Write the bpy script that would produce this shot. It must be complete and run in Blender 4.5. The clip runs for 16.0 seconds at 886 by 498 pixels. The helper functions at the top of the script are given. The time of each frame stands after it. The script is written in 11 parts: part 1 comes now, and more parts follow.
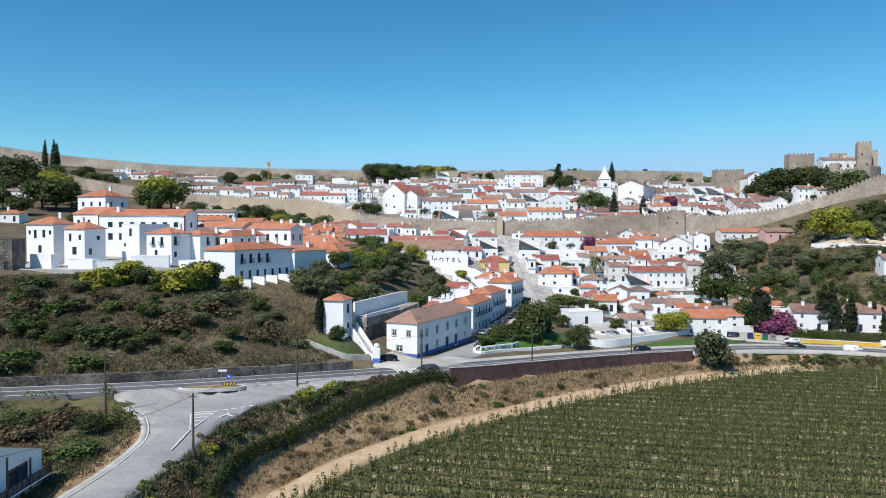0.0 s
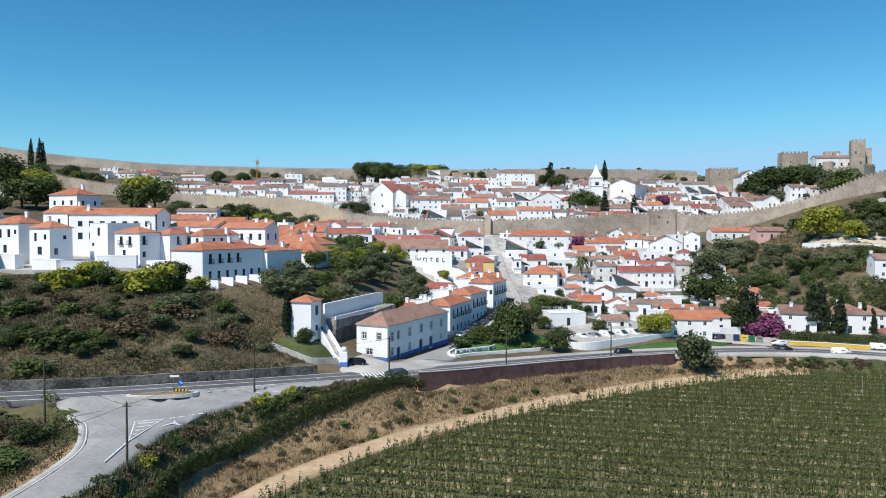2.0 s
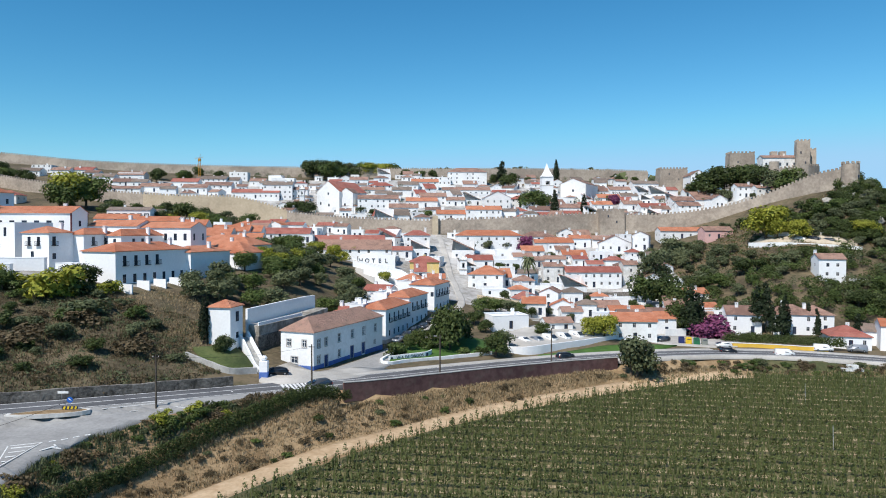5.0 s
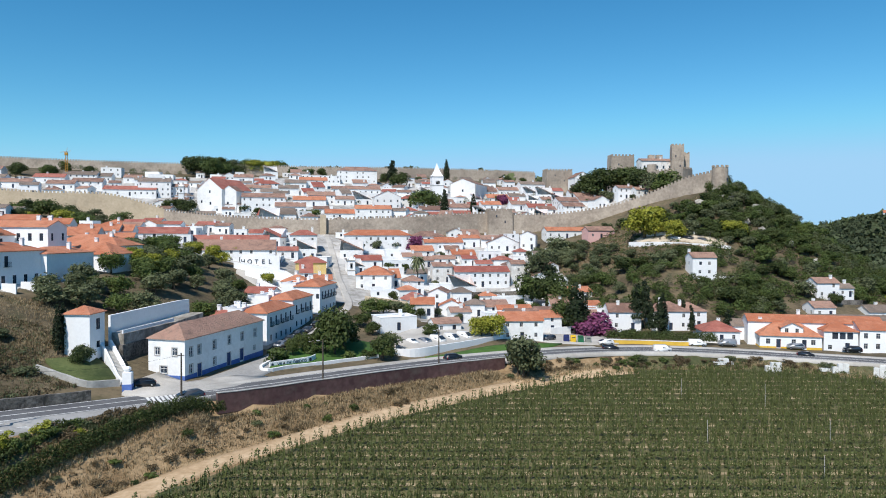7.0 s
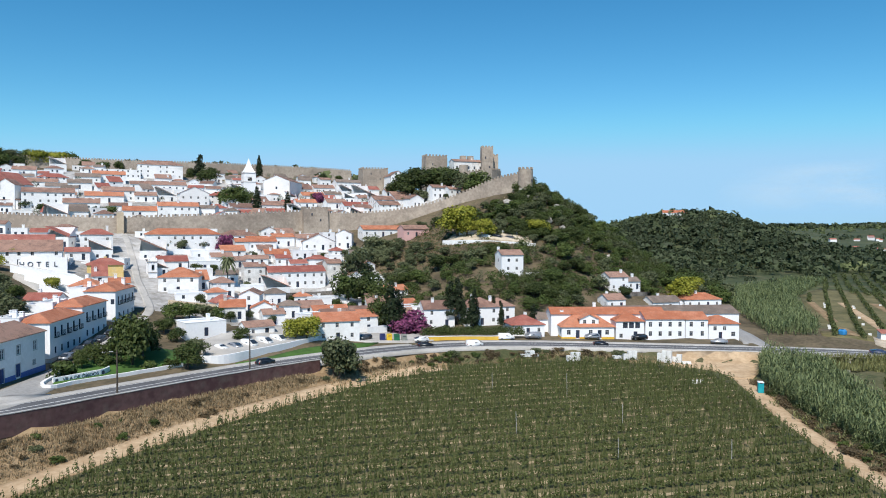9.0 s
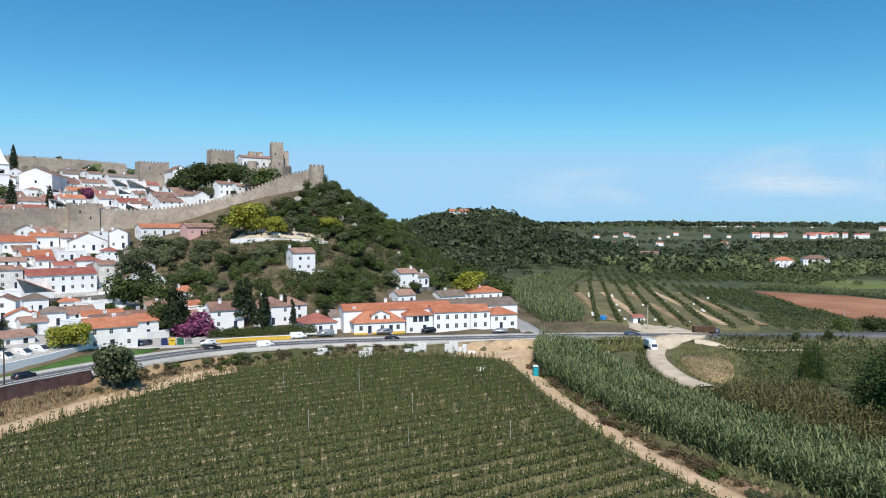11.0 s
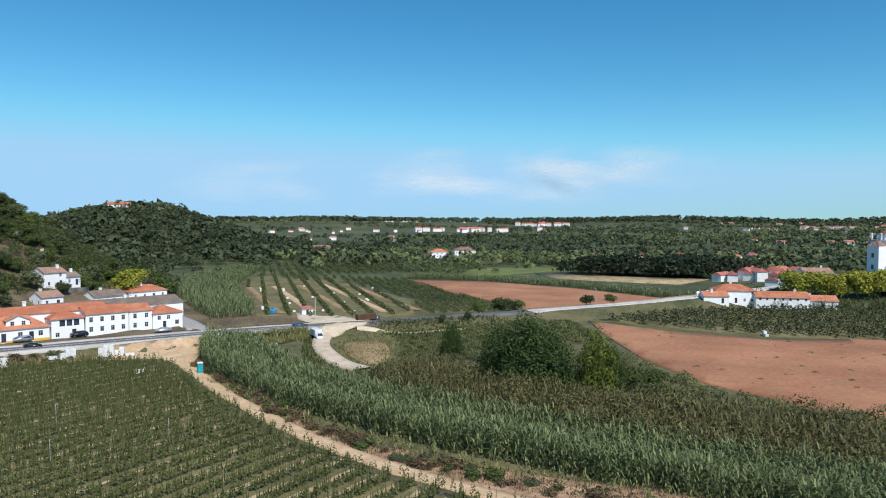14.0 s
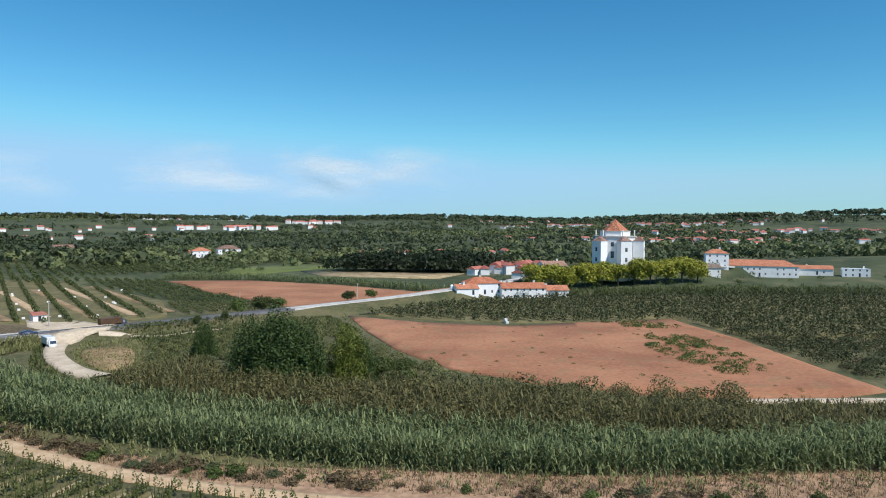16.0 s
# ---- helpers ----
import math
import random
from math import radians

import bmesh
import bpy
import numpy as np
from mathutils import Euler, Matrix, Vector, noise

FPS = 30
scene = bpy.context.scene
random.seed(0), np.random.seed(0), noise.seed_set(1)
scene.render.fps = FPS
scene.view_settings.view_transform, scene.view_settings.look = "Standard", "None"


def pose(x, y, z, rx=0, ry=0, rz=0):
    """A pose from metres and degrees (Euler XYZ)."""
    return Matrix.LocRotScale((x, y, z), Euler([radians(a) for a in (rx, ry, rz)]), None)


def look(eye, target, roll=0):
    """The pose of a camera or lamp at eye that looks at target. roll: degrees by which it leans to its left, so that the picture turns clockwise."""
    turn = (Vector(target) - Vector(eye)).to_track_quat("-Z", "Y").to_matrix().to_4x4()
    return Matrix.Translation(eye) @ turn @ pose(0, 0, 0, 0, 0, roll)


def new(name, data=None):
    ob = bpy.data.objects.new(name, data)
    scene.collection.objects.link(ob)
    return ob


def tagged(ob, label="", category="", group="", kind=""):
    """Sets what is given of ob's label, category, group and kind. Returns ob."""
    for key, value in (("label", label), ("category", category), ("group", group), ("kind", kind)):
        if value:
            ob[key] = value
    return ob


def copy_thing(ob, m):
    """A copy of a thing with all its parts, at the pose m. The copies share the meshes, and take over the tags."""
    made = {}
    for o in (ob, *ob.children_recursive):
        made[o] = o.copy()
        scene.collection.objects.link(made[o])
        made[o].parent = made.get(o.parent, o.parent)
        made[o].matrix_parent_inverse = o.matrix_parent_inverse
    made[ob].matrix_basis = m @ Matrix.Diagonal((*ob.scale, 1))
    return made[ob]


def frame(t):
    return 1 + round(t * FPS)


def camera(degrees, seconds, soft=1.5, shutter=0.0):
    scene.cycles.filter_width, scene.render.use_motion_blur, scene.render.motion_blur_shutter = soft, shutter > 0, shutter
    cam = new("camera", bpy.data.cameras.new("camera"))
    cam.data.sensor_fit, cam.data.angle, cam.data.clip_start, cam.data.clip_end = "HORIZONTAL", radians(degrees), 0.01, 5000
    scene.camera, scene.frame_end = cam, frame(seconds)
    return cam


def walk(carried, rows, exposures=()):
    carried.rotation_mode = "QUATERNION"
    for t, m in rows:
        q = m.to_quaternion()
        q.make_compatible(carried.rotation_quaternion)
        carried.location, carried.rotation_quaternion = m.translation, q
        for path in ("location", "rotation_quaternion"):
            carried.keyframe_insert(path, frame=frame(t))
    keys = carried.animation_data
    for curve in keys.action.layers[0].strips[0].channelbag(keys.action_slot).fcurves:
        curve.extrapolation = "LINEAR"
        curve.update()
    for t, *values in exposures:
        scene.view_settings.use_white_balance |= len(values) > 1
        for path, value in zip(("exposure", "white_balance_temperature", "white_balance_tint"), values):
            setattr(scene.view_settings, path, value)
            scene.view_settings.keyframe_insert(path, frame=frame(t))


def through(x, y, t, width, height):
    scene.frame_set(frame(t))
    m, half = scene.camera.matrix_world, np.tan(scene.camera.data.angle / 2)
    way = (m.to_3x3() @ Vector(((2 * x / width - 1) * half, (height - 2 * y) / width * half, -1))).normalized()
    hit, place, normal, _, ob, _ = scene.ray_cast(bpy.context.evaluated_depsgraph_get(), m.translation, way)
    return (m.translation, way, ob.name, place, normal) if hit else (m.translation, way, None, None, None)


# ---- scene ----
cam = camera(63.8, 16.0, soft=1.0)
# seconds, eye, turn
ROWS = [
    (0.0, 0.316, 0.381, 34.023, 88.401, -0.223, -0.064),
    (0.5, 2.08, 1.559, 33.976, 88.419, -0.226, -0.053),
    (1.0, 3.607, 2.828, 33.984, 88.393, -0.22, -0.055),
    (1.5, 5.08, 4.229, 33.993, 88.371, -0.19, -0.062),
    (2.0, 6.264, 5.548, 33.969, 88.359, -0.211, -0.08),
    (2.5, 7.445, 7.058, 33.951, 88.333, -0.22, -0.117),
    (3.0, 8.457, 8.478, 33.958, 88.312, -0.222, -0.157),
    (5.5, 12.625, 15.093, 33.969, 88.379, -0.217, -5.026),
    (6.0, 13.152, 16.182, 33.93, 88.383, -0.267, -7.044),
    (6.5, 13.597, 17.22, 33.893, 88.379, -0.284, -9.488),
    (7.0, 13.966, 17.997, 33.943, 88.365, -0.258, -11.996),
    (7.5, 14.348, 18.755, 34.023, 88.317, -0.267, -14.921),
    (8.0, 14.659, 19.337, 34.092, 88.301, -0.291, -18.492),
    (8.5, 14.958, 19.726, 34.177, 88.273, -0.247, -22.424),
    (9.0, 15.152, 19.89, 34.207, 88.263, -0.243, -26.622),
    (11.5, 15.0, 18.446, 33.778, 88.17, -0.065, -47.429),
    (12.0, 14.734, 17.669, 33.704, 88.142, -0.044, -51.746),
    (12.5, 14.335, 16.883, 33.674, 88.108, -0.025, -55.911),
    (13.0, 13.912, 16.041, 33.732, 88.022, -0.063, -60.254),
    (13.5, 13.435, 15.148, 33.794, 87.929, -0.139, -64.591),
    (14.0, 12.914, 14.236, 33.845, 87.854, -0.223, -68.767),
    (14.5, 12.346, 13.125, 33.802, 87.828, -0.251, -73.21),
    (15.0, 11.845, 11.94, 33.765, 87.803, -0.304, -77.786),
    (15.5, 11.329, 10.726, 33.692, 87.794, -0.312, -82.227),
    (16.0, 10.769, 9.369, 33.611, 87.783, -0.33, -86.926),
]
walk(cam, [(t, pose(x, y, z, rx, ry, rz)) for t, x, y, z, rx, ry, rz in ROWS])

# ---------------------------------------------------------------- sky and sun
SUN = Vector((-0.62, -0.78, 0)).normalized() * math.cos(radians(52)) + Vector((0, 0, math.sin(radians(52))))
world = bpy.data.worlds.new("sky")
scene.world = world
world.use_nodes = True
sky = world.node_tree.nodes.new("ShaderNodeTexSky")
sky.sky_type, sky.sun_disc = "NISHITA", False
sky.sun_elevation, sky.sun_rotation = radians(52), math.atan2(SUN.x, SUN.y)
sky.altitude, sky.air_density, sky.dust_density, sky.ozone_density = 80, 1.0, 0.0, 2.6
# a clear deep-blue sky that pales towards the horizon: red falls off faster than green and blue
W = world.node_tree
split, join = W.nodes.new("ShaderNodeSeparateColor"), W.nodes.new("ShaderNodeCombineColor")
W.links.new(sky.outputs[0], split.inputs[0])
for k, (gain, power, bound, limit) in enumerate(((0.938, 1.7, "SMOOTH_MIN", 0.37), (1.072, 1.2, "SMOOTH_MIN", 0.652), (1.135, 1.1, "SMOOTH_MIN", 0.93))):
    steps = [("MULTIPLY", 0.115), ("POWER", power), ("MULTIPLY", gain), (bound, limit), ("MULTIPLY", 1 / 0.115)]
    out = split.outputs[k]
    for op, value in steps:
        node = W.nodes.new("ShaderNodeMath")
        node.operation = op
        node.inputs[1].default_value = value
        node.inputs[2].default_value = 0.12
        W.links.new(out, node.inputs[0])
        out = node.outputs[0]
    W.links.new(out, join.inputs[k])
W.links.new(join.outputs[0], W.nodes["Background"].inputs[0])
world.node_tree.nodes["Background"].inputs[1].default_value = 0.115
sun = new("sun", bpy.data.lights.new("sun", "SUN"))
sun.data.energy, sun.data.angle, sun.data.color = 5.0, radians(0.53), (1.0, 0.95, 0.88)
sun.matrix_world = look((0, 0, 300), Vector((0, 0, 300)) - SUN)
scene.view_settings.exposure = 0.0


# ---------------------------------------------------------------- materials
def material(name, a, b, rough=0.9, fine=3.0, coarse=0.12, bump=0.0, spread=0.0, metal=0.0, stain=None, amount=0.0, waves=0.0):
    """Two colours mixed by grain and by broad patches; spread: how far single objects differ; stain: a third colour in streaks."""
    m = bpy.data.materials.new(name)
    m.use_nodes = True
    n, l = m.node_tree.nodes, m.node_tree.links
    p = n["Principled BSDF"]
    p.inputs["Roughness"].default_value, p.inputs["Metallic"].default_value = rough, metal
    p.inputs["Specular IOR Level"].default_value = 0.3
    geo = n.new("ShaderNodeNewGeometry")

    def grain(scale, detail):
        t = n.new("ShaderNodeTexNoise")
        t.inputs["Scale"].default_value, t.inputs["Detail"].default_value, t.inputs["Roughness"].default_value = scale, detail, 0.62
        l.new(geo.outputs["Position"], t.inputs["Vector"])
        return t.outputs["Fac"]

    def maths(op, u, v):
        t = n.new("ShaderNodeMath")
        t.operation = op
        for i, w in enumerate((u, v)):
            if isinstance(w, (int, float)):
                t.inputs[i].default_value = w
            else:
                l.new(w, t.inputs[i])
        return t.outputs[0]

    f, c = grain(fine, 6.0), grain(coarse, 4.0)
    fac = maths("ADD", maths("MULTIPLY", maths("SUBTRACT", f, 0.5), 1.7), maths("MULTIPLY", maths("SUBTRACT", c, 0.5), 2.4))
    fac = maths("ADD", fac, 0.5)
    if spread:
        info = n.new("ShaderNodeObjectInfo")
        fac = maths("ADD", fac, maths("MULTIPLY", maths("SUBTRACT", info.outputs["Random"], 0.5), spread))
    ramp = n.new("ShaderNodeValToRGB")
    ramp.color_ramp.elements[0].position, ramp.color_ramp.elements[1].position = 0.12, 0.88
    ramp.color_ramp.elements[0].color, ramp.color_ramp.elements[1].color = (*a, 1), (*b, 1)
    l.new(fac, ramp.inputs[0])
    out = ramp.outputs[0]
    if stain:
        mix = n.new("ShaderNodeMix")
        mix.data_type = "RGBA"
        r2 = n.new("ShaderNodeValToRGB")
        r2.color_ramp.elements[0].position, r2.color_ramp.elements[1].position = 0.52, 0.74
        r2.color_ramp.elements[0].color, r2.color_ramp.elements[1].color = (0, 0, 0, 1), (amount, amount, amount, 1)
        l.new(grain(coarse * 2.7 + 0.05, 7.0), r2.inputs[0])
        l.new(r2.outputs[0], mix.inputs[0])
        l.new(out, mix.inputs[6])
        mix.inputs[7].default_value = (*stain, 1)
        out = mix.outputs[2]
    l.new(out, p.inputs["Base Color"])
    if bump:
        bm = n.new("ShaderNodeBump")
        bm.inputs["Strength"].default_value, bm.inputs["Distance"].default_value = min(1.0, bump), 0.25 * bump
        l.new(f, bm.inputs["Height"])
        l.new(bm.outputs[0], p.inputs["Normal"])
    return m


def foliage(name, a, b, spread=0.7, through=0.18):
    """Leaves: the colour differs from clump to clump and from plant to plant, and some light comes through."""
    m = bpy.data.materials.new(name)
    m.use_nodes = True
    n, l = m.node_tree.nodes, m.node_tree.links
    p = n["Principled BSDF"]
    p.inputs["Roughness"].default_value, p.inputs["Specular IOR Level"].default_value = 0.62, 0.25
    geo, info = n.new("ShaderNodeNewGeometry"), n.new("ShaderNodeObjectInfo")
    add = n.new("ShaderNodeMath")
    add.operation = "MULTIPLY_ADD"
    l.new(info.outputs["Random"], add.inputs[0])
    add.inputs[1].default_value = spread
    l.new(geo.outputs["Random Per Island"], add.inputs[2])
    half = n.new("ShaderNodeMath")
    half.operation = "MULTIPLY"
    l.new(add.outputs[0], half.inputs[0])
    half.inputs[1].default_value = 1 / (1 + spread)
    ramp = n.new("ShaderNodeValToRGB")
    ramp.color_ramp.elements[0].color, ramp.color_ramp.elements[1].color = (*a, 1), (*b, 1)
    l.new(half.outputs[0], ramp.inputs[0])
    l.new(ramp.outputs[0], p.inputs["Base Color"])
    tr, mix = n.new("ShaderNodeBsdfTranslucent"), n.new("ShaderNodeMixShader")
    l.new(ramp.outputs[0], tr.inputs["Color"])
    mix.inputs[0].default_value = through
    l.new(p.outputs[0], mix.inputs[1])
    l.new(tr.outputs[0], mix.inputs[2])
    l.new(mix.outputs[0], n["Material Output"].inputs["Surface"])
    return m


def tiled(name, a, b, old=(0.16, 0.12, 0.09), amount=0.5, spread=0.6):
    """Barrel roof tiles: ridges that run down the slope, in courses, with weathered patches."""
    m = material(name, a, b, 0.85, 5.0, 0.35, 0.0, spread, stain=old, amount=amount)
    n, l = m.node_tree.nodes, m.node_tree.links
    uv, sep = n.new("ShaderNodeUVMap"), n.new("ShaderNodeSeparateXYZ")
    l.new(uv.outputs[0], sep.inputs[0])
    w = n.new("ShaderNodeMath")
    w.operation = "MULTIPLY"
    l.new(sep.outputs[0], w.inputs[0])
    w.inputs[1].default_value = 2 * math.pi / 0.24
    s = n.new("ShaderNodeMath")
    s.operation = "SINE"
    l.new(w.outputs[0], s.inputs[0])
    fr = n.new("ShaderNodeMath")
    fr.operation = "FRACT"
    v = n.new("ShaderNodeMath")
    v.operation = "MULTIPLY"
    l.new(sep.outputs[1], v.inputs[0])
    v.inputs[1].default_value = 1 / 0.38
    l.new(v.outputs[0], fr.inputs[0])
    tot = n.new("ShaderNodeMath")
    tot.operation = "ADD"
    l.new(s.outputs[0], tot.inputs[0])
    l.new(fr.outputs[0], tot.inputs[1])
    bm = n.new("ShaderNodeBump")
    bm.inputs["Strength"].default_value, bm.inputs["Distance"].default_value = 0.8, 0.07
    l.new(tot.outputs[0], bm.inputs["Height"])
    l.new(bm.outputs[0], n["Principled BSDF"].inputs["Normal"])
    return m


def glassy(name, col, rough=0.08):
    m = material(name, col, tuple(1.6 * c for c in col), rough, 0.5, 0.2, 0.0, 0.8)
    m.node_tree.nodes["Principled BSDF"].inputs["Specular IOR Level"].default_value = 0.6
    return m


WHITE = material("limewash", (0.76, 0.76, 0.75), (0.87, 0.868, 0.86), 0.9, 1.6, 0.10, 0.05, 0.25, stain=(0.50, 0.48, 0.44), amount=0.35)
BRIGHT = material("fresh_white_render", (0.80, 0.803, 0.806), (0.88, 0.883, 0.886), 0.85, 2.0, 0.08, 0.03, 0.15)
OLDWHITE = material("weathered_limewash", (0.60, 0.58, 0.545), (0.82, 0.80, 0.77), 0.95, 1.2, 0.18, 0.08, 0.4, stain=(0.28, 0.26, 0.22), amount=0.5)
PINK = material("pink_render", (0.62, 0.36, 0.33), (0.70, 0.44, 0.41), 0.9, 1.5, 0.12, 0.05)
CREAM = material("ochre_render", (0.66, 0.46, 0.16), (0.78, 0.58, 0.24), 0.9, 1.5, 0.2, 0.04, stain=(0.6, 0.58, 0.52), amount=0.5)
BLUE = material("blue_paint", (0.07, 0.13, 0.36), (0.10, 0.18, 0.46), 0.8, 2.0, 0.3, 0.0, 0.2)
OCHRE = material("yellow_paint", (0.66, 0.40, 0.05), (0.75, 0.48, 0.08), 0.8, 2.0, 0.3)
DARKTRIM = material("dark_red_paint", (0.10, 0.035, 0.035), (0.15, 0.05, 0.05), 0.8, 2.0, 0.3)
ORANGE_TILE = tiled("new_clay_tiles", (0.48, 0.165, 0.085), (0.63, 0.265, 0.155), (0.30, 0.17, 0.12), 0.45)
RED_TILE = tiled("red_clay_tiles", (0.34, 0.105, 0.08), (0.48, 0.185, 0.14), (0.24, 0.14, 0.11), 0.5)
OLD_TILE = tiled("weathered_clay_tiles", (0.23, 0.135, 0.105), (0.44, 0.265, 0.20), (0.16, 0.125, 0.105), 0.75, 0.9)
GREY_TILE = tiled("grey_lichened_tiles", (0.20, 0.155, 0.125), (0.32, 0.245, 0.20), (0.16, 0.15, 0.13), 0.7)
STONE = material("town_wall_stone", (0.29, 0.24, 0.195), (0.475, 0.40, 0.325), 0.95, 0.9, 0.06, 0.35, stain=(0.16, 0.14, 0.115), amount=0.6)
PALESTONE = material("pale_repaired_stone", (0.46, 0.37, 0.26), (0.58, 0.48, 0.35), 0.95, 0.9, 0.06, 0.3, stain=(0.32, 0.26, 0.19), amount=0.5)
RUBBLE = material("dark_rubble_stone", (0.055, 0.05, 0.045), (0.27, 0.245, 0.215), 0.95, 2.2, 0.25, 0.8, stain=(0.07, 0.07, 0.05), amount=0.5)
REDWALL = material("maroon_parapet_paint", (0.085, 0.045, 0.045), (0.15, 0.085, 0.08), 0.9, 0.8, 0.1, 0.15, stain=(0.17, 0.15, 0.12), amount=0.5)
ROCK = material("limestone_rock", (0.25, 0.23, 0.20), (0.48, 0.45, 0.40), 0.95, 0.8, 0.15, 0.5)
OLDSTONE = material("old_stained_render", (0.20, 0.18, 0.15), (0.48, 0.45, 0.40), 0.95, 0.7, 0.2, 0.2, stain=(0.09, 0.08, 0.065), amount=0.7)
GLASS = glassy("window_glass", (0.025, 0.035, 0.05))
SHUTTER = material("dark_shutter_paint", (0.02, 0.03, 0.05), (0.035, 0.05, 0.085), 0.6, 2.0, 0.4, 0.0, 0.6)
DOOR_BLUE = material("blue_door_paint", (0.03, 0.06, 0.17), (0.045, 0.085, 0.22), 0.5, 3.0, 0.4)
DOOR_RED = material("red_door_paint", (0.16, 0.03, 0.025), (0.22, 0.04, 0.035), 0.5, 3.0, 0.4)
DOOR_WOOD = material("brown_door_wood", (0.07, 0.04, 0.025), (0.13, 0.075, 0.04), 0.6, 3.0, 0.4, 0.0, 0.5)
IRON = material("dark_iron", (0.02, 0.02, 0.022), (0.04, 0.04, 0.042), 0.5, 3.0, 0.5, metal=0.6)
TRIM = material("grey_stone_trim", (0.40, 0.38, 0.35), (0.55, 0.53, 0.50), 0.9, 2.5, 0.3)
TIMBER = material("tarred_pole_wood", (0.05, 0.04, 0.032), (0.11, 0.09, 0.07), 0.85, 4.0, 0.6, 0.1)
CONCRETE = material("concrete", (0.36, 0.35, 0.33), (0.50, 0.49, 0.46), 0.92, 1.5, 0.15, 0.1, stain=(0.22, 0.21, 0.19), amount=0.4)
ASPHALT = material("asphalt", (0.085, 0.085, 0.09), (0.14, 0.14, 0.145), 0.92, 3.0, 0.08, 0.05, stain=(0.19, 0.185, 0.18), amount=0.5)
PALE_ASPHALT = material("worn_pale_asphalt", (0.26, 0.254, 0.245), (0.36, 0.352, 0.34), 0.92, 2.0, 0.08, 0.05, stain=(0.17, 0.165, 0.16), amount=0.5)
COBBLE = material("pale_setts", (0.36, 0.34, 0.31), (0.50, 0.475, 0.44), 0.92, 4.0, 0.15, 0.1)
MARKING = material("white_road_paint", (0.62, 0.62, 0.60), (0.78, 0.78, 0.76), 0.8, 4.0, 0.5, stain=(0.35, 0.35, 0.34), amount=0.5)
KERB = material("kerb_stone", (0.50, 0.48, 0.45), (0.66, 0.64, 0.60), 0.9, 2.0, 0.3)
TRACK = material("pale_track_gravel", (0.42, 0.345, 0.255), (0.58, 0.49, 0.375), 0.95, 1.5, 0.2, 0.1, stain=(0.33, 0.26, 0.17), amount=0.4)
SAND = material("sandy_track_earth", (0.42, 0.29, 0.17), (0.57, 0.42, 0.27), 0.95, 1.2, 0.25, 0.15, stain=(0.24, 0.18, 0.09), amount=0.4)
REDEARTH = material("ploughed_red_earth", (0.255, 0.112, 0.060), (0.40, 0.192, 0.105), 0.95, 0.9, 0.04, 0.4, stain=(0.19, 0.15, 0.075), amount=0.7)
SOIL = material("dry_orchard_soil", (0.23, 0.175, 0.10), (0.44, 0.345, 0.21), 0.95, 1.5, 0.15, 0.1, stain=(0.10, 0.105, 0.04), amount=0.8)
FRESH = material("light_green_pasture", (0.085, 0.115, 0.035), (0.15, 0.175, 0.06), 0.95, 0.4, 0.02, 0.1, stain=(0.19, 0.17, 0.08), amount=0.5)
DRYLAWN = material("mown_dry_lawn", (0.055, 0.078, 0.024), (0.10, 0.12, 0.042), 0.9, 2.0, 0.2, 0.1)
LAWN = material("watered_lawn", (0.045, 0.10, 0.018), (0.075, 0.155, 0.03), 0.9, 2.0, 0.2, 0.1)
SLOPE = material("dry_hill_grass", (0.070, 0.056, 0.034), (0.165, 0.128, 0.078), 0.95, 0.9, 0.07, 0.3, stain=(0.06, 0.062, 0.026), amount=0.8)
TOWNFLOOR = material("pale_yards_and_lanes", (0.26, 0.245, 0.225), (0.52, 0.505, 0.485), 0.95, 0.5, 0.08, 0.2, stain=(0.13, 0.11, 0.065), amount=0.7)
BANK = material("dry_bank_grass", (0.22, 0.145, 0.075), (0.38, 0.27, 0.155), 0.95, 1.2, 0.10, 0.3, stain=(0.13, 0.105, 0.05), amount=0.6)
REDBANK = material("reddish_bank_soil", (0.25, 0.150, 0.095), (0.43, 0.285, 0.185), 0.95, 1.1, 0.14, 0.4, stain=(0.15, 0.115, 0.055), amount=0.7)
SCRUB = material("scrubby_grass", (0.055, 0.065, 0.025), (0.14, 0.125, 0.06), 0.95, 0.8, 0.06, 0.3, stain=(0.19, 0.145, 0.085), amount=0.6)
ORCHARD = material("orchard_floor", (0.085, 0.082, 0.034), (0.175, 0.152, 0.07), 0.95, 0.9, 0.08, 0.2, stain=(0.26, 0.21, 0.115), amount=0.65)
PLAIN = material("far_fields", (0.030, 0.044, 0.018), (0.085, 0.098, 0.042), 0.95, 0.05, 0.006, 0.0, stain=(0.20, 0.165, 0.10), amount=0.6)
BARK = material("bark", (0.06, 0.045, 0.032), (0.14, 0.11, 0.08), 0.95, 5.0, 0.5, 0.2)
LEAF_DARK = foliage("dark_leaves", (0.022, 0.035, 0.011), (0.088, 0.116, 0.030))
LEAF_MID = foliage("green_leaves", (0.037, 0.060, 0.016), (0.130, 0.172, 0.044))
LEAF_OLIVE = foliage("olive_leaves", (0.050, 0.064, 0.028), (0.165, 0.185, 0.090))
LEAF_YELLOW = foliage("yellowing_leaves", (0.13, 0.155, 0.016), (0.38, 0.37, 0.05))
LEAF_POPLAR = foliage("poplar_leaves", (0.022, 0.046, 0.012), (0.080, 0.122, 0.030), 0.3)
LEAF_CANE = foliage("old_cane_leaves", (0.060, 0.060, 0.022), (0.215, 0.195, 0.078), 0.0, 0.3)
LEAF_ORCHARD = foliage("dark_orchard_leaves", (0.036, 0.046, 0.018), (0.110, 0.122, 0.048))
